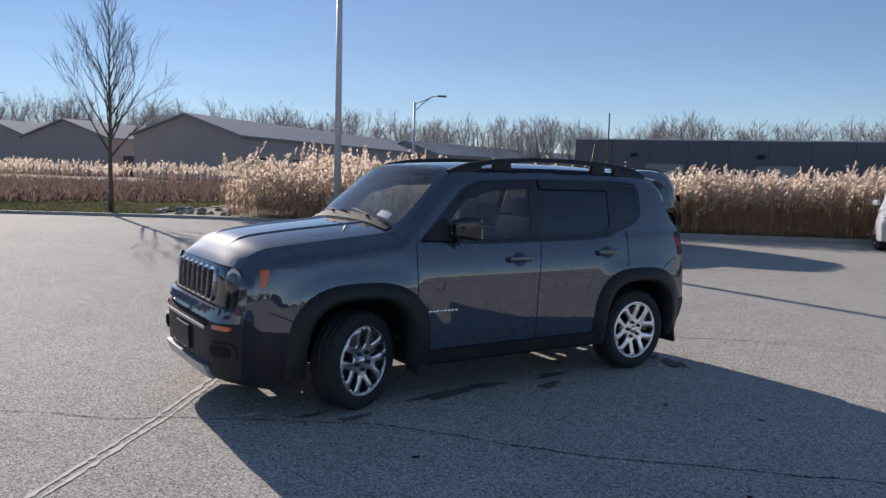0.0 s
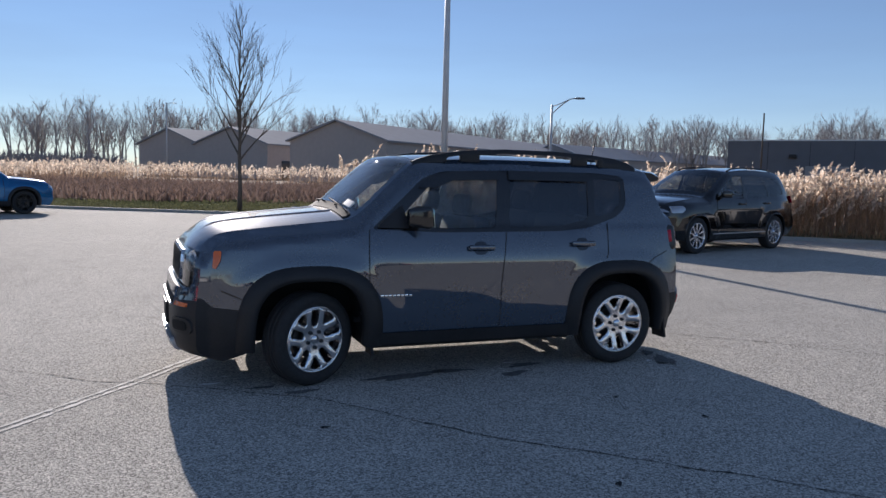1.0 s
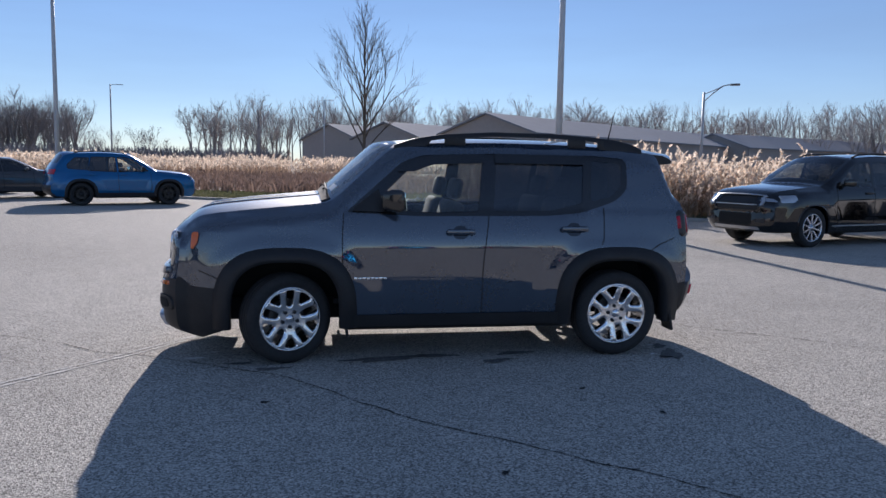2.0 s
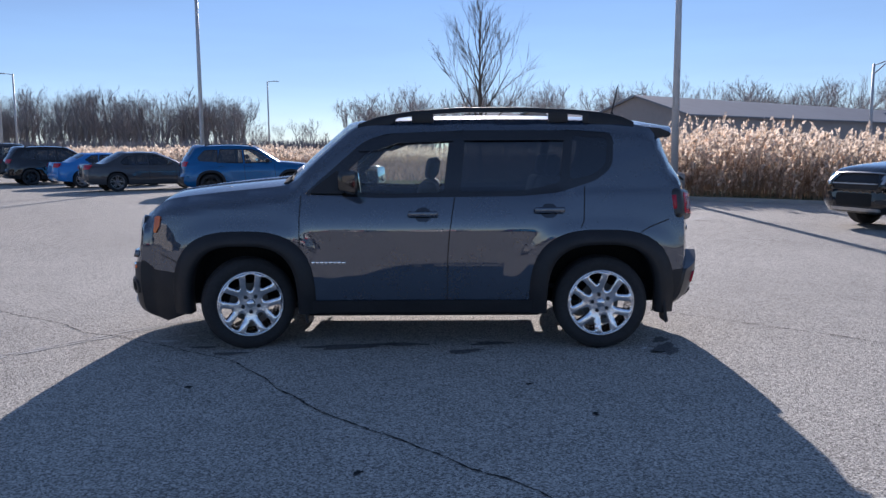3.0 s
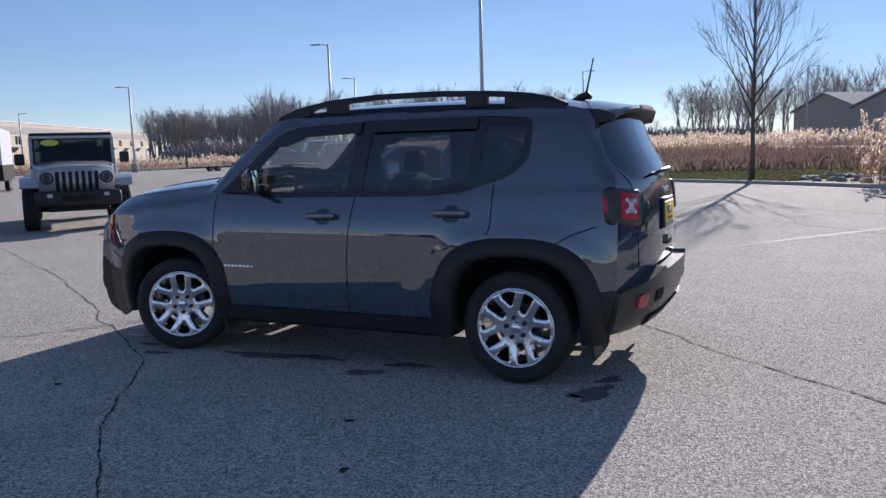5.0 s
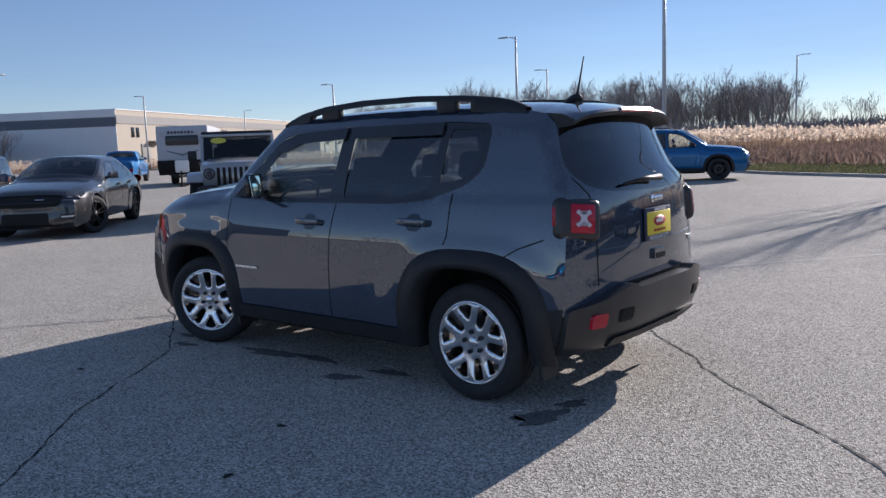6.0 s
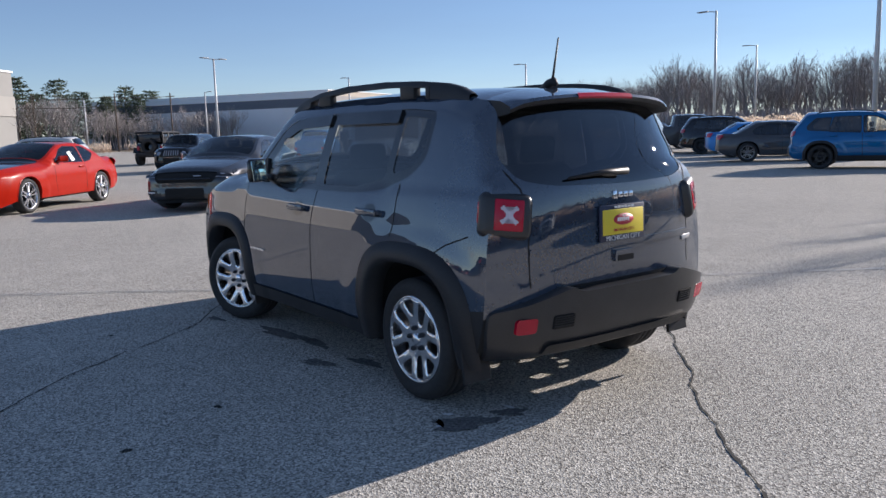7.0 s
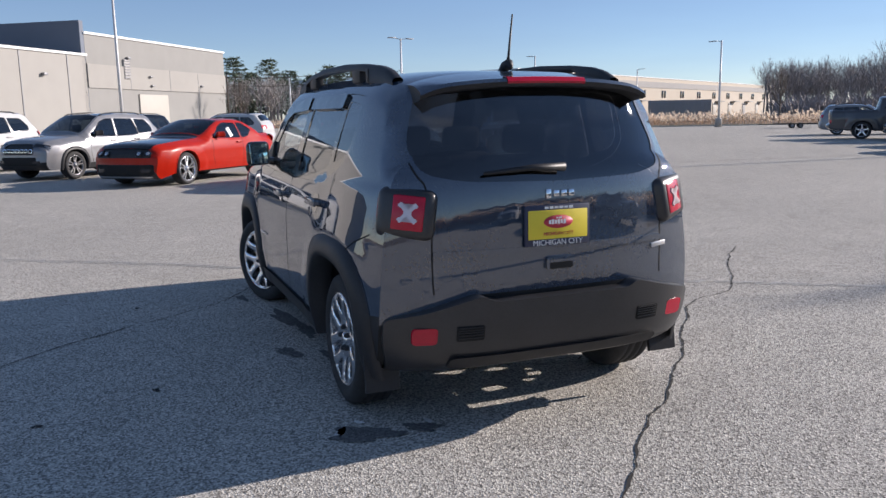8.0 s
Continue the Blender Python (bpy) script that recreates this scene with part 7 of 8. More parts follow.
# a low flat trailer by the far kerb
ft = thing("flat_trailer", pose(-42.6, 47.4, 0, 0, 0, 48) @ Matrix.Scale(0.6, 4), "low empty flatbed trailer by the far kerb", "trailer")
one_box("deck", (0, 0, 0.55), (5.5, 2.0, 0.14), M_UNDER, ft, 0.02)
for x in (-0.5, 0.5):
    for sg in (-1, 1):
        put_wheel(ft, "s5", 0.34, 0.2, 0.22, x, sg * 1.1, 0, M_RIMGREY, "grey steel rim")
one_box("tow_bar", (-3.6, 0, 0.5), (2.0, 0.12, 0.1), M_UNDER, ft, 0.02)
one_box("head_rail", (2.7, 0, 0.85), (0.08, 1.9, 0.5), M_UNDER, ft, 0.02)


# ---- marks on the asphalt ----
def ribbon(name, pts, width, material, label, category, z=0.004, jag=0.35, step=0.05, wander=0.03, seed=1, zig=0.0):
    """A thin irregular strip laid on the asphalt along points."""
    rng = np.random.default_rng(seed)
    p = np.array(densify([(a, b) for a, b in pts], step, closed=False))
    d = np.gradient(p, axis=0)
    d /= np.maximum(np.linalg.norm(d, axis=1, keepdims=True), 1e-9)
    n = np.stack([-d[:, 1], d[:, 0]], 1)
    w1 = np.cumsum(rng.normal(0, 1, len(p)))
    w1 = (w1 - np.linspace(w1[0], w1[-1], len(p))) * wander * 0.25 + rng.normal(0, wander * 0.25, len(p))
    at = np.arange(len(p)) * step
    knots = np.cumsum(rng.uniform(0.07, 0.30, len(p) + 2))
    w1 = w1 + zig * np.interp(at, knots, rng.normal(0, 1, len(knots)))
    c = p + n * w1[:, None]
    w = width * 0.5 * (1 + jag * rng.normal(0, 1, len(p))).clip(0.25, 2.5)
    w[0] = w[-1] = width * 0.1
    a, b = c + n * w[:, None], c - n * w[:, None]
    verts = [(x, y, z) for x, y in a] + [(x, y, z) for x, y in b]
    k = len(p)
    faces = [(i, i + 1, k + i + 1, k + i) for i in range(k - 1)]
    ob = mesh_ob(name, verts, faces, material, None, smooth=False)
    ob.data.flip_normals()
    return tagged(ob, label, category, kind="structure")


def patch(name, x, y, rx, ry, rot, material, label, category, z=0.005, seed=1, rough=0.35):
    rng = np.random.default_rng(seed)
    n = 40
    ph = rng.uniform(0, 6.28, 4)
    out = []
    for i in range(n):
        a = i * math.tau / n
        r = 1 + rough * (0.5 * math.sin(3 * a + ph[0]) + 0.35 * math.sin(5 * a + ph[1]) + 0.25 * math.sin(9 * a + ph[2])) + rng.normal(0, rough * 0.12)
        px, py = rx * r * math.cos(a), ry * r * math.sin(a)
        c, s = math.cos(radians(rot)), math.sin(radians(rot))
        out.append((x + px * c - py * s, y + px * s + py * c, z))
    return tagged(mesh_ob(name, [(x, y, z)] + out, [(0, 1 + i, 1 + (i + 1) % n) for i in range(n)], material, None, smooth=False), label, category, kind="structure")


CR = "crack in the asphalt"
ribbon("asphalt_crack", [(-9.0, 3.4), (-5.2, 1.4), (-3.55, 0.34), (-3.30, 0.22), (-3.01, 0.02), (-2.76, -0.24), (-2.43, -0.38), (-1.60, -0.97), (-1.26, -1.22), (-0.97, -1.59), (-0.75, -1.91), (-0.47, -2.27), (-0.19, -2.54), (-0.03, -2.68), (0.08, -2.80), (0.21, -2.90), (0.29, -2.99), (0.62, -3.3), (1.7, -4.6), (3.0, -6.5)], 0.009, M_CRACK, "thin dark jagged crack across the asphalt", CR, seed=3, wander=0.008, zig=0.008, jag=0.5, step=0.03)
ribbon("asphalt_crack", [(-1.6, 4.3), (-0.72, 3.48), (-0.30, 3.16), (0.14, 2.71), (0.28, 2.34), (0.46, 2.06), (0.84, 1.74), (1.09, 1.45), (1.40, 1.25), (1.66, 0.94), (1.90, 0.75), (2.14, 0.46), (2.38, 0.19), (2.74, -0.10), (3.03, -0.35), (3.30, -0.61), (3.97, -1.48), (5.6, -3.0), (8.0, -5.5)], 0.011, M_CRACK, "wider dark jagged crack across the asphalt", CR, seed=5, wander=0.006, step=0.03, jag=0.5, zig=0.016)
ribbon("asphalt_crack", [(-14.2, 9.0), (-13.6, 14.0), (-13.1, 21.3), (-13.6, 25.0)], 0.05, M_CRACK, "long sealed crack across the car park", CR, seed=7, step=0.2)
ribbon("asphalt_crack", [(9.0, 3.4), (6.0, 5.0), (2.0, 9.5), (-3.0, 13.5)], 0.018, M_CRACK, "thin dark crack far across the asphalt", CR, seed=9, step=0.1)
ribbon("asphalt_crack", [(1.2, 1.4), (1.05, 0.9), (1.2, 0.6)], 0.012, M_CRACK, "short hairline crack", CR, seed=12)
LN = "road marking"
for d, s in ((-0.045, 21), (0.045, 22)):
    ribbon("worn_marking", [(-4.6 + d, -3.25), (-3.25 + d, -1.36), (-2.45 + d, -0.40), (-1.92 + d, 0.33), (1.11 + d, 4.75), (2.82 + d, 7.0), (6.5 + d, 11.6)], 0.022, M_LINE, "worn pale double line of an old parking bay", LN, seed=s, step=0.04, wander=0.006, jag=0.5)
ribbon("worn_marking", [(0.72, 4.18), (1.11, 4.75), (1.88, 5.72), (2.72, 6.85), (3.75, 8.15), (4.99, 9.75), (5.6, 10.5)], 0.07, M_LINE, "broad pale line of an old parking bay", LN, z=0.003, seed=25, step=0.05, wander=0.004, jag=0.15)
ribbon("asphalt_crack", [(2.0, 12.4), (3.27, 11.46), (4.7, 9.98), (5.8, 9.25), (7.2, 8.5)], 0.035, M_CRACK, "dark crack near the kerb", CR, seed=77, step=0.08, wander=0.02)
for k, (x, y, rx, ry, r) in enumerate(((1.75, -0.88, 0.16, 0.085, 70), (1.78, -0.60, 0.09, 0.05, 60), (0.30, -0.93, 0.13, 0.05, 20), (0.50, -0.70, 0.15, 0.05, 10), (-0.55, -0.78, 0.30, 0.07, 8), (-0.15, -0.72, 0.16, 0.05, 0), (-1.38, -0.98, 0.12, 0.035, 10), (-1.62, -0.80, 0.10, 0.03, 0))):
    patch("damp_stain", x, y, rx, ry, r, M_DAMP, "dark damp drip stain on the asphalt", "stain", seed=30 + k)
# pale salt marks; the first three paint wet glints by the rear wheel
for k, (x, y, rx, ry, r) in enumerate(((1.68, -0.97, 0.055, 0.022, -30), (1.60, -0.86, 0.030, 0.014, 40), (1.72, -0.55, 0.035, 0.015, 10), (-1.96, -0.60, 0.075, 0.02, 0), (-1.83, -0.42, 0.04, 0.014, 0), (0.40, -0.60, 0.05, 0.012, 0))):
    patch("salt_mark", x, y, rx, ry, r, M_SALT_GLINT, "pale salt mark on the asphalt", "stain", seed=50 + k, rough=0.25)
for k, (x, y) in enumerate(((-1.40, -1.79), (0.69, -1.74), (-0.2, -3.1), (1.0, -2.3))):
    patch("tar_spot", x, y, 0.028, 0.016, 30 * k, M_CRACK, "small dark tar spot", "stain", seed=60 + k)


# a sealed crack patch, simplified to a round disc with a ring
patch("sealed_patch", -8.65, 5.62, 0.40, 0.40, 0, M_DAMP, "dark round drain cover in the asphalt", "manhole", seed=71, rough=0.03)
ribbon("asphalt_crack", [(-8.3 + 0.42 * math.cos(a) - 0.35, 5.62 + 0.42 * math.sin(a)) for a in np.linspace(0, 6.2, 24)], 0.03, M_CRACK, "dark seal round a drain cover", CR, seed=72)
ribbon("asphalt_crack", [(-8.5, 6.1), (-8.3, 5.3), (-7.9, 4.9), (-7.75, 4.3)], 0.02, M_CRACK, "short crack running from a drain cover", CR, seed=73)


# ---- plants ----
def quads_mesh(name, Q, material, label, category, kind="stuff"):
    """A mesh of loose quads from an array (n, 4, 3)."""
    n = len(Q)
    me = bpy.data.meshes.new(name)
    me.vertices.add(n * 4)
    me.vertices.foreach_set("co", Q.reshape(-1).astype(np.float32))
    me.loops.add(n * 4)
    me.loops.foreach_set("vertex_index", np.arange(n * 4, dtype=np.int32))
    me.polygons.add(n)
    me.polygons.foreach_set("loop_start", np.arange(0, n * 4, 4, dtype=np.int32))
    me.update(calc_edges=True)
    me.materials.append(material)
    ob = new(name, me)
    return tagged(ob, label, category, kind=kind)


def blades(P, D, L, Wd, rng, droop=0.0):
    """Ribbons of two quads from roots P along D, of length L and width Wd, bending down by droop."""
    n = len(P)
    side = np.cross(D, rng.normal(0, 1, (n, 3)))
    side /= np.maximum(np.linalg.norm(side, axis=1, keepdims=True), 1e-9)
    m = P + D * (L * 0.55)[:, None]
    e = P + D * L[:, None]
    if droop:
        h = rng.normal(0, 1, (n, 3))
        h[:, 2] = -0.6
        e = e + h * (L * droop)[:, None] * 0.5
        e[:, 2] -= L * droop * 0.35
    s0, s1, s2 = side * (Wd * 0.5)[:, None], side * (Wd * 0.45)[:, None], side * (Wd * 0.06)[:, None]
    return np.concatenate([np.stack([P - s0, P + s0, m + s1, m - s1], 1), np.stack([m - s1, m + s1, e + s2, e - s2], 1)])


def along(line, n, d0, d1, rng, sel=None):
    """Random points beside a line, d0 to d1 behind it."""
    p = np.array(line)
    seg = np.diff(p, axis=0)
    ln = np.hypot(seg[:, 0], seg[:, 1])
    cum = np.concatenate([[0], np.cumsum(ln)])
    s = rng.uniform(0, cum[-1], n)
    i = np.clip(np.searchsorted(cum, s) - 1, 0, len(seg) - 1)
    t = seg[i] / ln[i][:, None]
    q = p[i] + t * (s - cum[i])[:, None]
    d = rng.uniform(d0, d1, n)
    return q + np.stack([t[:, 1], -t[:, 0]], 1) * d[:, None]


def along_from(line, n, near, far, rng):
    """Random points beside a line, from the depth near(x) to the depth far behind it."""
    a, b = along(line, n, 0.0, 0.001, np.random.default_rng(77)), along(line, n, 1.0, 1.001, np.random.default_rng(77))
    d0 = near(a[:, 0])
    return a + (b - a) * (d0 + rng.uniform(0, 1, n) * (far - d0))[:, None]


def reeds(name, XY, H, z0, seed, label, fine=True, width=1.0, leaves=4, size=1.0):
    """Stems with leaves, and a drooping feathery plume on each."""
    rng = np.random.default_rng(seed)
    n = len(XY)
    base = np.stack([XY[:, 0], XY[:, 1], np.full(n, z0)], 1)
    lean = rng.normal(0, 0.06, (n, 3)) + np.array([0.02, -0.03, 0])
    lean[:, 2] = 1
    lean /= np.linalg.norm(lean, axis=1, keepdims=True)
    Q = [blades(base, lean, H * 0.97, np.full(n, 0.013 * width), rng)]
    for k in range(leaves):
        f = rng.uniform(0.08, 0.75, n)
        d = rng.normal(0, 0.45, (n, 3))
        d[:, 2] = 1.1
        d /= np.linalg.norm(d, axis=1, keepdims=True)
        Q.append(blades(base + lean * (H * f)[:, None], d, rng.uniform(0.25, 0.5, n), np.full(n, 0.016 * width), rng, 0.4))
    quads_mesh(name + "_stems", np.concatenate(Q), M_REED, "dense brown stems and leaves of " + label, "reeds")
    Q = []
    bend = rng.normal(0, 0.22, (n, 3)) + np.array([0.10, -0.16, 0])
    tall = rng.uniform(0.20, 0.34, n) * size
    for k in range(9 if fine else 6):
        f = rng.uniform(0, 1, n)
        d = lean * 0.9 + bend * (f[:, None] + 0.4) + rng.normal(0, 0.30, (n, 3))
        d /= np.linalg.norm(d, axis=1, keepdims=True)
        root = base + lean * (H - tall * (1 - f))[:, None] + bend * (tall * f * f)[:, None]
        wide = np.sin(0.25 + 2.6 * f)
        Q.append(blades(root, d, rng.uniform(0.08, 0.15, n) * size, (0.025 + 0.034 * wide) * width * size, rng, 0.3))
    quads_mesh(name + "_plumes", np.concatenate(Q), M_PLUME, "pale tan feathery plumes of " + label, "reeds")


def stand(XY, h0, h1, seed, cell=0.35, swing=0.7):
    """Heights of reeds: neighbours grow to about the same height."""
    rng = np.random.default_rng(seed)
    big = np.array([noise.noise(Vector((x * cell, y * cell, 3.1))) for x, y in XY])
    return rng.uniform(h0, h1, len(XY)) + big * (h1 - h0) * swing


rng = np.random.default_rng(11)
KA = [(36.0, -9.5), (24.0, 1.2), (18.3, 6.3), (14.0, 9.8), (9.7, 13.9), (5.5, 17.4), (3.6, 19.0)]
XA = np.concatenate([along(KA, 9500, 0.35, 4.0, rng), along(KA, 4200, 4.0, 10.5, rng)])
XA = XA[(XA[:, 0] > 3.0 + 0.9 * rng.normal(0, 0.4, len(XA))) & (XA[:, 0] < 34)]
HA = stand(XA, 1.55, 2.35, 3)
# the stand steps down towards its edge beside the grass
edge = np.clip((18.0 - XA[:, 0]) / 6.0, 0, 1)
front = np.array([min(abs(np.hypot(x - a, y - b)) for a, b in kline[::2]) for x, y in XA])
low = edge * np.clip(2.2 - front * 0.35, 0, 1)
HA = HA * rng.uniform(0.74, 1.03, len(HA)) * (1 - low * rng.uniform(0.0, 0.70, len(HA))) * (1 - 0.20 * np.clip((XA[:, 0] - 9.0) / 6.0, 0, 1))
reeds("tall_reeds", XA, HA, 0.08, 3, "tall reeds behind the kerb", size=1.22)
KB = [(3.2, 19.4), (2.0, 20.4), (-1.9, 22.9), (-4.6, 24.4), (-9.5, 28.6), (-20.0, 37.0), (-35.0, 49.0), (-49.0, 62.0)]
XB = np.concatenate([along(KB[5:], 2600, 6, 16, rng), along(KB, 1900, 36, 58, rng), along([(-20.0, 38.0), (-49.0, 63.0)], 2200, 12, 40, rng)])
reeds("far_reeds", XB, stand(XB, 1.2, 1.9, 5, 0.15), 0.0, 5, "lower reeds across the marsh", False, 1.8, 1, 1.35)
KC = [(-47.0, 66.0), (-53.0, 58.0), (-60.0, 44.0), (-78.0, 34.0), (-100.0, 22.0), (-104.0, 6.0)]
XC = along(KC, 4600, 1.2, 12, rng)
reeds("lot_end_reeds", XC, stand(XC, 0.8, 1.5, 6, 0.15) * rng.uniform(0.6, 1.0, len(XC)), 0.0, 6, "reeds at the far end of the car park", False, 1.7, 2, 1.15)
# low brown sedge between verge and reeds
n = 22000
XS = along_from(KB, n, lawn_depth, 34.0, rng)
D = rng.normal(0, 0.3, (n, 3))
D[:, 2] = 1
D /= np.linalg.norm(D, axis=1, keepdims=True)
quads_mesh("sedge", blades(np.stack([XS[:, 0], XS[:, 1], np.zeros(n)], 1), D, rng.uniform(0.55, 1.1, n), np.full(n, 0.07), rng, 0.3), M_SEDGE, "low dark reddish-brown sedge in the marsh", "sedge")
n = 26000
XG = along([p for p in KERB if -14 < p[0] < 3], n, 0.2, 10.4, rng)
XG = XG[[min(math.hypot(x - a, y - b) for a, b in LAWN) < lawn_depth(x) for x, y in XG]]
n = len(XG)
D = rng.normal(0, 0.45, (n, 3))
D[:, 2] = 1
D /= np.linalg.norm(D, axis=1, keepdims=True)
quads_mesh("grass", blades(np.stack([XG[:, 0], XG[:, 1], np.full(n, 0.06)], 1), D, rng.uniform(0.07, 0.18, n), np.full(n, 0.04), rng, 0.3), M_GRASS, "short green and straw-coloured lawn grass on the verge", "grass")


def rock(x, y, r, k):
    bm = bmesh.new()
    bmesh.ops.create_icosphere(bm, subdivisions=2, radius=r)
    for v in bm.verts:
        v.co *= 1 + 0.35 * noise.noise(v.co * (1.6 / r) + Vector((k * 3.7, 0, 0)))
        v.co.z *= 0.62
    tagged(part("rock", bm, M_ROCK, None, smooth=False, local=pose(x, y, 0.1, 0, 0, 40 * k)), "grey-green rock lying in the verge", "rock", "rocks in the verge")


for k in range(30):
    q = along([(3.6, 19.1), (2.0, 20.4), (1.2, 21.0)], 1, 0.9, 4.2, rng)[0]
    rock(q[0], q[1], float(rng.uniform(0.07, 0.19)), k)


def grow(bm, p, d, L, r, depth, rnd, spread, up, sides, twist=0.0):
    """One limb and what grows from it."""
    pts, rad, n = [p.copy()], [r], 4 if depth > 2 else 3
    q, dd = p.copy(), d.copy()
    for i in range(n):
        dd = (dd + Vector((rnd.gauss(0, 0.10), rnd.gauss(0, 0.10), up * 0.10))).normalized()
        q = q + dd * (L / n)
        pts.append(q.copy())
        rad.append(r * (1 - 0.72 * (i + 1) / n))
    tube(bm, pts, rad, max(3, sides), cap=False)
    if depth <= 0:
        return
    kids = rnd.randint(3, 4) if depth > 1 else rnd.randint(2, 4)
    for k in range(kids):
        f = rnd.uniform(0.3, 0.98)
        i = min(int(f * n), n - 1)
        base = pts[i].lerp(pts[i + 1], f * n - i)
        ax = dd.orthogonal().normalized()
        ax.rotate(Matrix.Rotation(rnd.uniform(0, math.tau), 3, dd))
        nd = (dd + ax * rnd.uniform(spread * 0.6, spread * 1.3)).normalized()
        nd = (nd + Vector((0, 0, up * 0.35))).normalized()
        grow(bm, base, nd, L * rnd.uniform(0.5, 0.78), max(rad[i] * rnd.uniform(0.48, 0.66), 0.005), depth - 1, rnd, spread, up, sides - 1)


def young_tree(x, y, h, seed, label):
    rnd = random.Random(seed)
    t = thing("bare_tree", pose(x, y, 0.05), label, "tree", "bare trees")
    bm = bmesh.new()
    pts = [(0, 0, -0.1), (0.02, 0.0, h * 0.12), (0.0, 0.03, h * 0.28), (0.03, 0.02, h * 0.45), (0.0, 0.0, h * 0.62), (0.03, 0.02, h * 0.8), (0.0, 0.0, h)]
    tube(bm, pts, [0.10, 0.07, 0.060, 0.045, 0.030, 0.016, 0.005], 9)
    part("trunk", bm, M_BARK, t, "grey-brown trunk")
    bm = bmesh.new()
    for k in range(30):
        f = 0.25 + 0.66 * (k / 29)
        a = k * 2.4 + rnd.uniform(-0.4, 0.4)
        tilt = 1.02 - 0.74 * f
        d = Vector((math.cos(a) * tilt, math.sin(a) * tilt, 1.0)).normalized()
        L = h * (0.37 - 0.325 * f) * rnd.uniform(0.8, 1.12)
        grow(bm, Vector((0, 0, h * f)), d, L, 0.042 * (1.15 - f), 2 if f > 0.6 else 3, rnd, 0.36, 0.30, 5)
    part("crown", bm, M_BARK, t, "leafless upswept branches")
    return t


young_tree(1.1, 21.9, 7.1, 4, "young leafless tree standing in the grass verge")
young_tree(-70.5, 9.0, 5.5, 9, "small leafless tree before the concrete hall")
young_tree(-57.0, 60.0, 6.0, 14, "small leafless tree at the end of the car park")


# far leafless woods: a few trees of branches, repeated with turns and sizes into one mesh
def limb(out, p, d, L, r, depth, rng, spread):
    """Flat tapering slats that stand for one far limb, and the twigs on it."""
    n = (1, 1, 2, 3)[depth]
    q, pts = p, [p]
    for i in range(n):
        d = d + rng.normal(0, 0.09, 3) + np.array([0, 0, 0.04])
        d = d / np.linalg.norm(d)
        q = q + d * (L / n)
        pts.append(q)
    a = rng.uniform(0, math.tau)
    side = np.array([math.cos(a), math.sin(a), 0.0])
    for i in range(n):
        s0, s1 = side * r * (1 - 0.7 * i / n), side * r * (1 - 0.7 * (i + 1) / n)
        out.append([pts[i] - s0, pts[i] + s0, pts[i + 1] + s1, pts[i + 1] - s1])
    if depth == 0:
        return
    for k in range((0, 3, 5, 5)[depth]):
        f = rng.uniform(0.25, 1.0)
        i = min(int(f * n), n - 1)
        base = pts[i] + (pts[i + 1] - pts[i]) * (f * n - i)
        nd = d + rng.normal(0, spread, 3) + np.array([0, 0, 0.10])
        limb(out, base, nd / np.linalg.norm(nd), L * rng.uniform(0.40, 0.62), r * rng.uniform(0.45, 0.62), depth - 1, rng, spread)


def wood_template(seed):
    """A tree of unit height: a short trunk that forks into upswept limbs under a rounded crown."""
    rng = np.random.default_rng(seed)
    out = []
    fork = rng.uniform(0.16, 0.36)
    lean = rng.normal(0, 0.03, 2)
    for side in (np.array([1.0, 0, 0]), np.array([0, 1.0, 0])):
        a, b, c = np.array([0, 0, 0.0]), np.array([lean[0], lean[1], fork]), np.array([lean[0] * 2.5, lean[1] * 2.5, 0.72])
        for p, q, r0, r1 in ((a, b, 0.016, 0.011), (b, c, 0.011, 0.004)):
            out.append([p - side * r0, p + side * r0, q + side * r1, q - side * r1])
    for k in range(7):
        a = k * 2.4 + rng.uniform(-0.5, 0.5)
        w = rng.uniform(0.25, 0.85)
        z = fork * rng.uniform(0.8, 1.9)
        d = np.array([math.cos(a) * w, math.sin(a) * w, 1.0])
        limb(out, np.array([lean[0], lean[1], z]), d / np.linalg.norm(d), (1.0 - z) * rng.uniform(0.45, 0.62), 0.0056, 3, rng, 0.50)
    out = np.array(out)
    # limbs that shoot past the rounded crown bend back into it
    mid, half = np.array([0, 0, 0.58]), np.array([0.34, 0.34, 0.42])
    rel = (out - mid) / half
    r = np.linalg.norm(rel, axis=2, keepdims=True)
    lim = np.where(r > 0.80, 0.80 + (r - 0.80) * 0.40, r)
    out[4:] = (mid + rel * (lim / np.maximum(r, 1e-6)) * half)[4:]
    return out


TEMPL = [wood_template(100 + k) for k in range(9)]


def woods(name, spots, seed, label, material=None):
    rng = np.random.default_rng(seed)
    out = []
    for x, y, h in spots:
        T = TEMPL[rng.integers(len(TEMPL))]
        a = rng.uniform(0, 6.28)
        w = rng.uniform(0.8, 1.3)
        R = np.array([[math.cos(a) * w, -math.sin(a) * w, 0], [math.sin(a) * w, math.cos(a) * w, 0], [0, 0, 1]]) * h
        out.append(T @ R.T + np.array([x, y, -0.2]))
    return quads_mesh(name, np.concatenate(out), material or M_WOOD_HAZE, label, "woods")


def arc_spots(az0, az1, d0, d1, n, h0, h1, seed, skip=()):
    rng = np.random.default_rng(seed)
    out = []
    for az, d, h in zip(rng.uniform(az0, az1, n), rng.uniform(d0, d1, n), rng.uniform(h0, h1, n)):
        if any(a < az < b for a, b in skip):
            continue
        out.append((d * math.sin(radians(az)), d * math.cos(radians(az)), h))
    return out


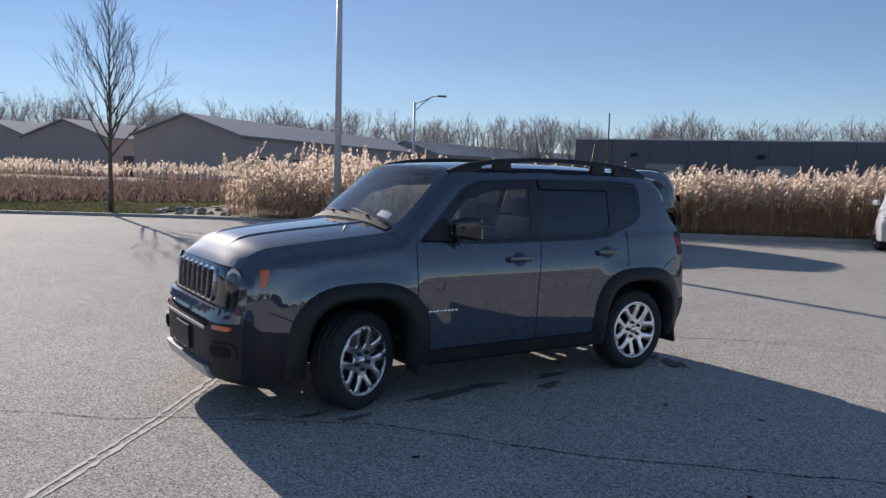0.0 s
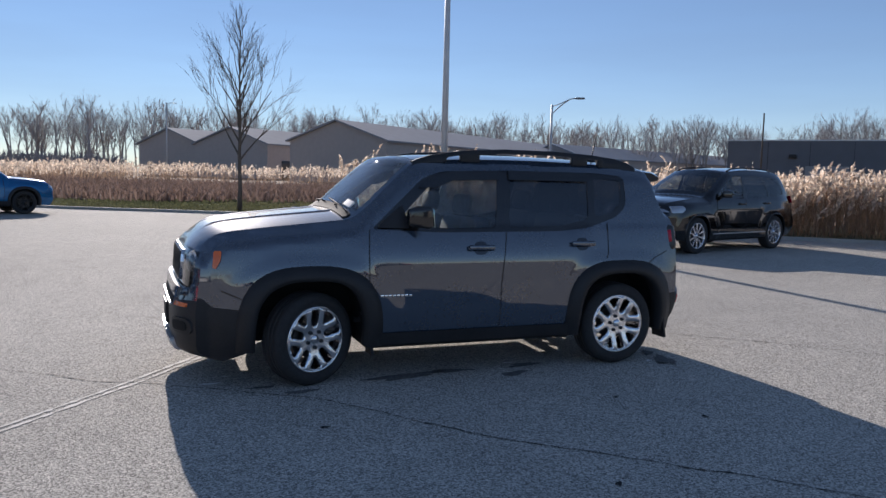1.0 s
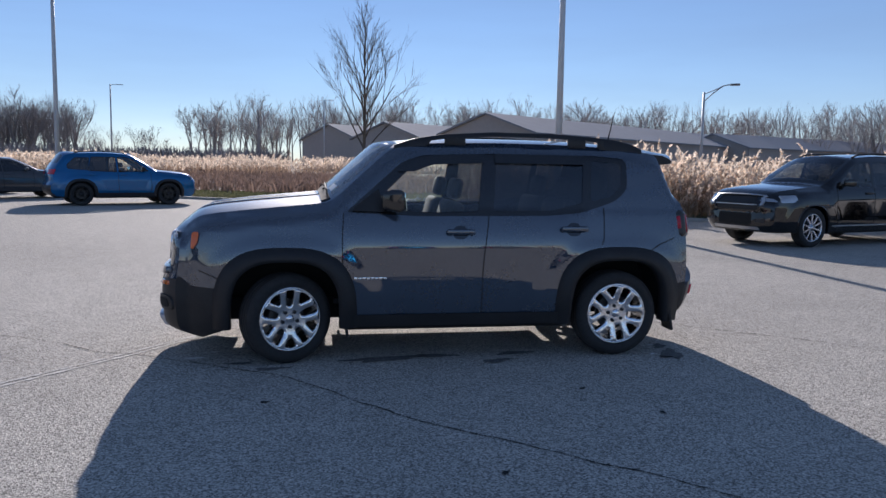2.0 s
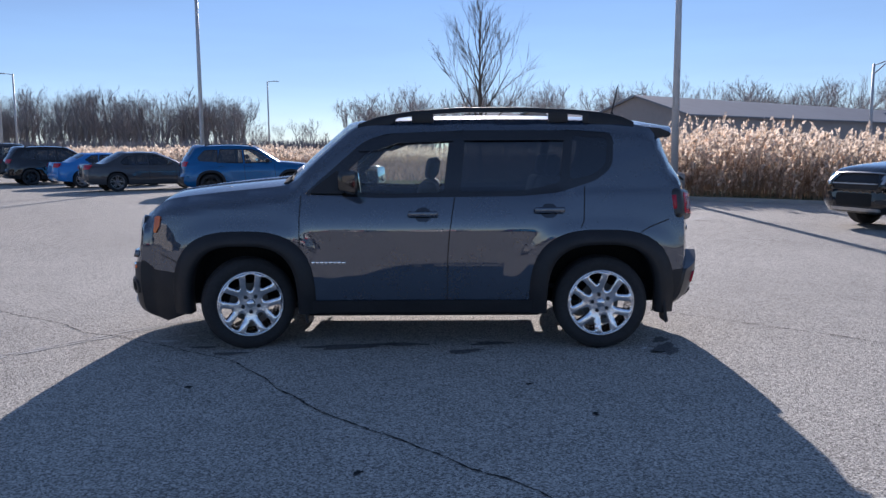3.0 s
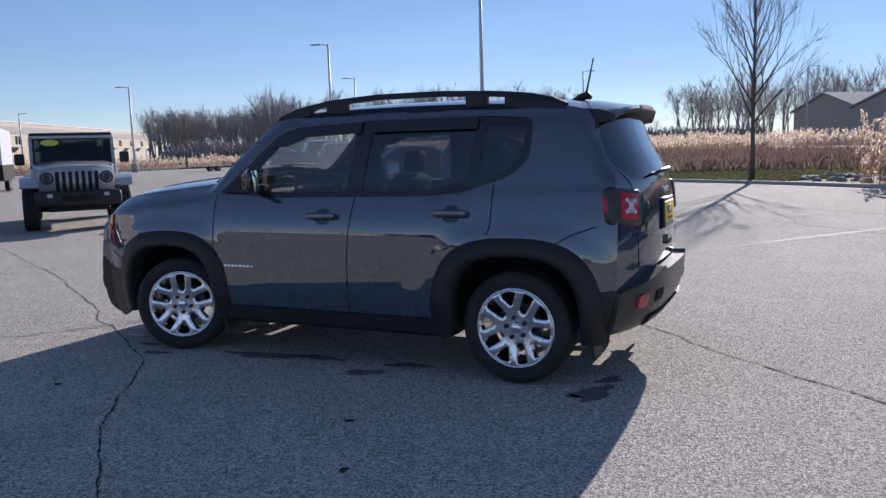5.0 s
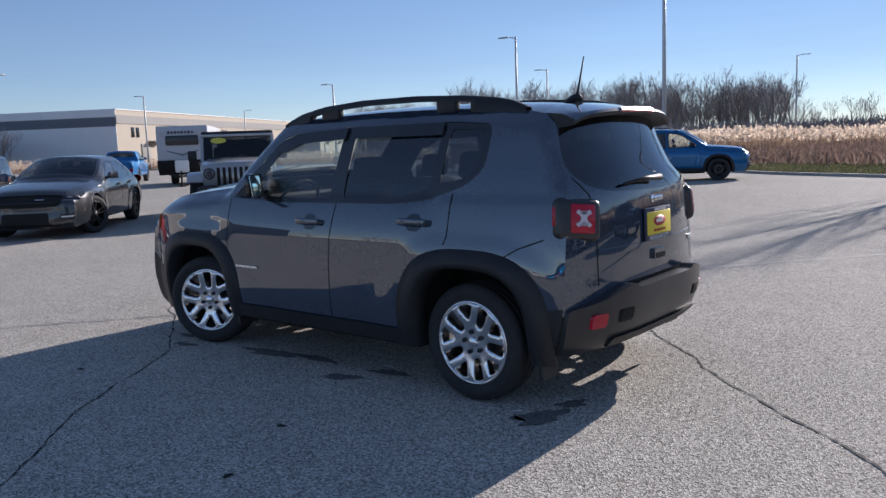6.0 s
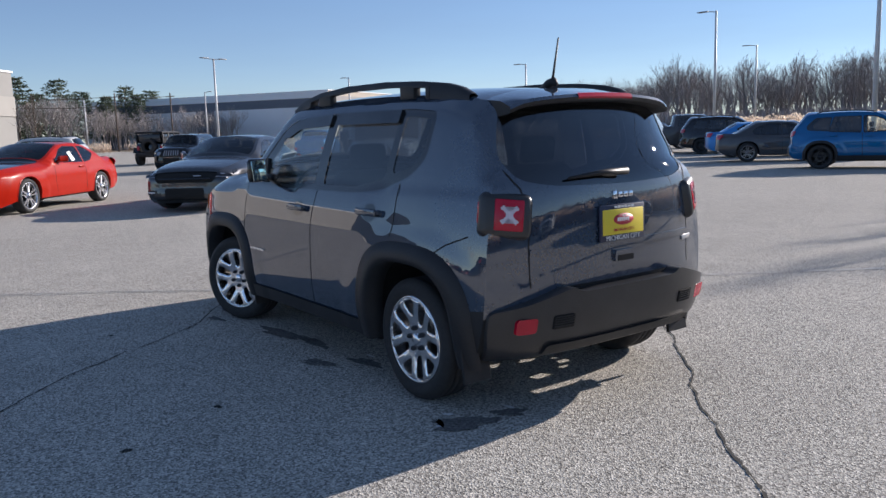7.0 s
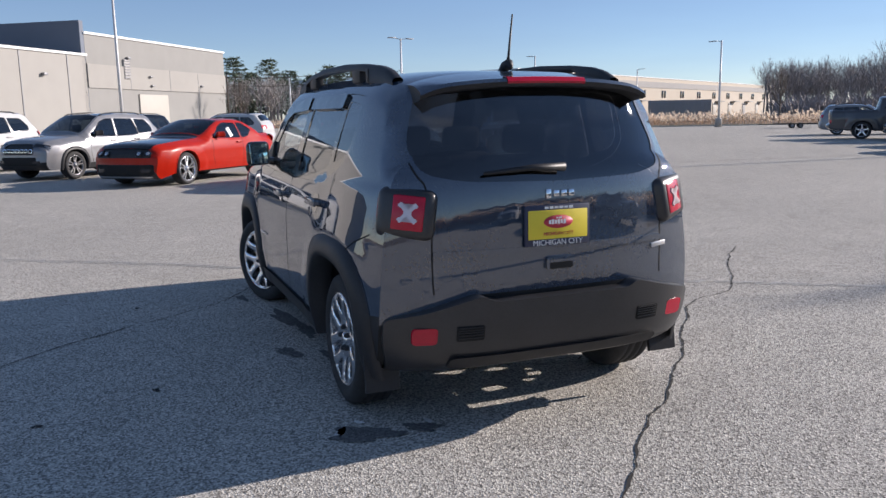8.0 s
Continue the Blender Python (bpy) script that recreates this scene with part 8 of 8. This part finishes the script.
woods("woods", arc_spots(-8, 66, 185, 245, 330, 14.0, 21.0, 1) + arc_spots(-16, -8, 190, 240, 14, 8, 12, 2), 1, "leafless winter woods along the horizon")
woods("dense_woods", arc_spots(-40, -15, 150, 215, 330, 8.0, 16.5, 3) + arc_spots(-45.5, -38, 175, 230, 110, 9.0, 15.0, 8), 2, "dense dark leafless woods beyond the marsh", M_WOOD_HAZE_DENSE)
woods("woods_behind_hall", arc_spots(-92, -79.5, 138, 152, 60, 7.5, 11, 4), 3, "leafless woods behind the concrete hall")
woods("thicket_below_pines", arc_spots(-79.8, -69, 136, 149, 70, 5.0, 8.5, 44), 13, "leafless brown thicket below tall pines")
# unseen woods, added behind the view to fill the paint's reflections
woods("added_woods_behind_lot", arc_spots(95, 265, 150, 200, 120, 9, 15, 14), 6, "leafless woods on the near side of the car park")
n = 2600
az, ds = rng.uniform(-44, -2, n), rng.uniform(118, 140, n)
XU = np.stack([np.sin(np.radians(az)) * ds, np.cos(np.radians(az)) * ds, np.zeros(n)], 1)
D = rng.normal(0, 0.4, (n, 3))
D[:, 2] = 1
D /= np.linalg.norm(D, axis=1, keepdims=True)
quads_mesh("undergrowth", np.concatenate([blades(XU + rng.normal(0, 0.8, (n, 3)) * (1, 1, 0), D, rng.uniform(1.5, 4.6, n), np.full(n, 0.26), rng, 0.2) for _ in range(5)]), M_WOOD_HAZE_DENSE, "tangled brown undergrowth at the edge of the woods", "undergrowth")


def pine(seed, h):
    rng = np.random.default_rng(seed)
    t = thing("pine_tree", pose(0, 0, -60), "dark green pine with branches in loose tiers", "tree", "pines behind the hall")
    bm = bmesh.new()
    tube(bm, [(0, 0, 0), (0, 0, h * 0.5), (0.1, 0, h * 0.98)], [0.28, 0.18, 0.03], 7)
    part("trunk", bm, M_BARK, t)
    Q = []
    for k in range(64):
        f = 0.20 + 0.80 * (k // 4) / 16 + rng.uniform(-0.008, 0.008)
        a = k * 2.4 + rng.uniform(-0.5, 0.5)
        L = (1.02 - f) ** 0.7 * h * 0.36 * rng.uniform(0.45, 1.2) + 0.5
        m = 26
        s = rng.uniform(0.2, 1, m)
        P = np.stack([np.cos(a) * L * s, np.sin(a) * L * s, h * f - 0.12 * L * s + 0.26 * L * s ** 2], 1) + rng.normal(0, 0.30, (m, 3)) * (1, 1, 0.32)
        D = np.stack([np.full(m, math.cos(a)), np.full(m, math.sin(a)), np.full(m, 0.15)], 1) + rng.normal(0, 0.7, (m, 3))
        D /= np.linalg.norm(D, axis=1, keepdims=True)
        Q.append(blades(P, D, rng.uniform(0.45, 1.0, m), np.full(m, 0.22), rng, 0.3))
    c = quads_mesh("crown", np.concatenate(Q), M_PINE, "dark green needle clumps", "", "")
    c.parent = t
    return t


pines = [pine(1, 15.0), pine(2, 13.0), pine(3, 16.5)]
for k, (az, d, s) in enumerate(((-82.6, 158, 1.0), (-81.4, 162, 0.92), (-80.2, 150, 0.85), (-78.6, 170, 0.95), (-77.3, 152, 1.0), (-76.0, 165, 1.08), (-75.1, 158, 0.85), (-73.2, 172, 0.8), (-84.5, 160, 0.95), (-70.2, 190, 0.85), (-86, 165, 0.9), (-79.4, 176, 1.0), (-74.3, 168, 0.95), (-82.0, 180, 1.05), (-77.9, 184, 0.9), (-72.2, 180, 0.75), (-83.4, 172, 0.9))):
    m = pose(d * math.sin(radians(az)), d * math.cos(radians(az)), 0, 0, 0, 77 * k) @ Matrix.Scale(s * 0.9, 4)
    if k < 3:
        pines[k].matrix_basis = m
    else:
        copy_thing(pines[k % 3], m)


# ---- far poles and wires ----
def utility_pole(x, y, h):
    t = thing("utility_pole", pose(x, y, 0, 0, 0, 20), "thin brown wooden utility pole", "utility pole", "utility poles")
    bm = bmesh.new()
    tube(bm, [(0, 0, 0), (0, 0, h)], [0.12, 0.085], 8)
    part("pole", bm, M_WOODPOLE, t)
    if x < 0:
        one_box("crossarm", (0, 0, h - 0.5), (1.8, 0.12, 0.12), M_WOODPOLE, t, 0.01)


for x, y, h in ((66.0, 66.5, 9.5), (-112.0, 26.0, 8.0), (-118.0, 14.0, 8.0), (-124.0, 4.0, 8.0), (-110.0, 33.0, 8.0)):
    utility_pole(x, y, h)
for dz in (7.5, 6.3):
    bm = bmesh.new()
    pts = [(-110, 33, dz), (-111, 29.5, dz - 0.15), (-112, 26, dz), (-115, 20, dz - 0.2), (-118, 14, dz), (-121, 9, dz - 0.2), (-124, 4, dz)]
    tube(bm, pts, 0.05, 4)
    tagged(part("overhead_wire", bm, M_WOODPOLE), "overhead wire between utility poles", "wire")
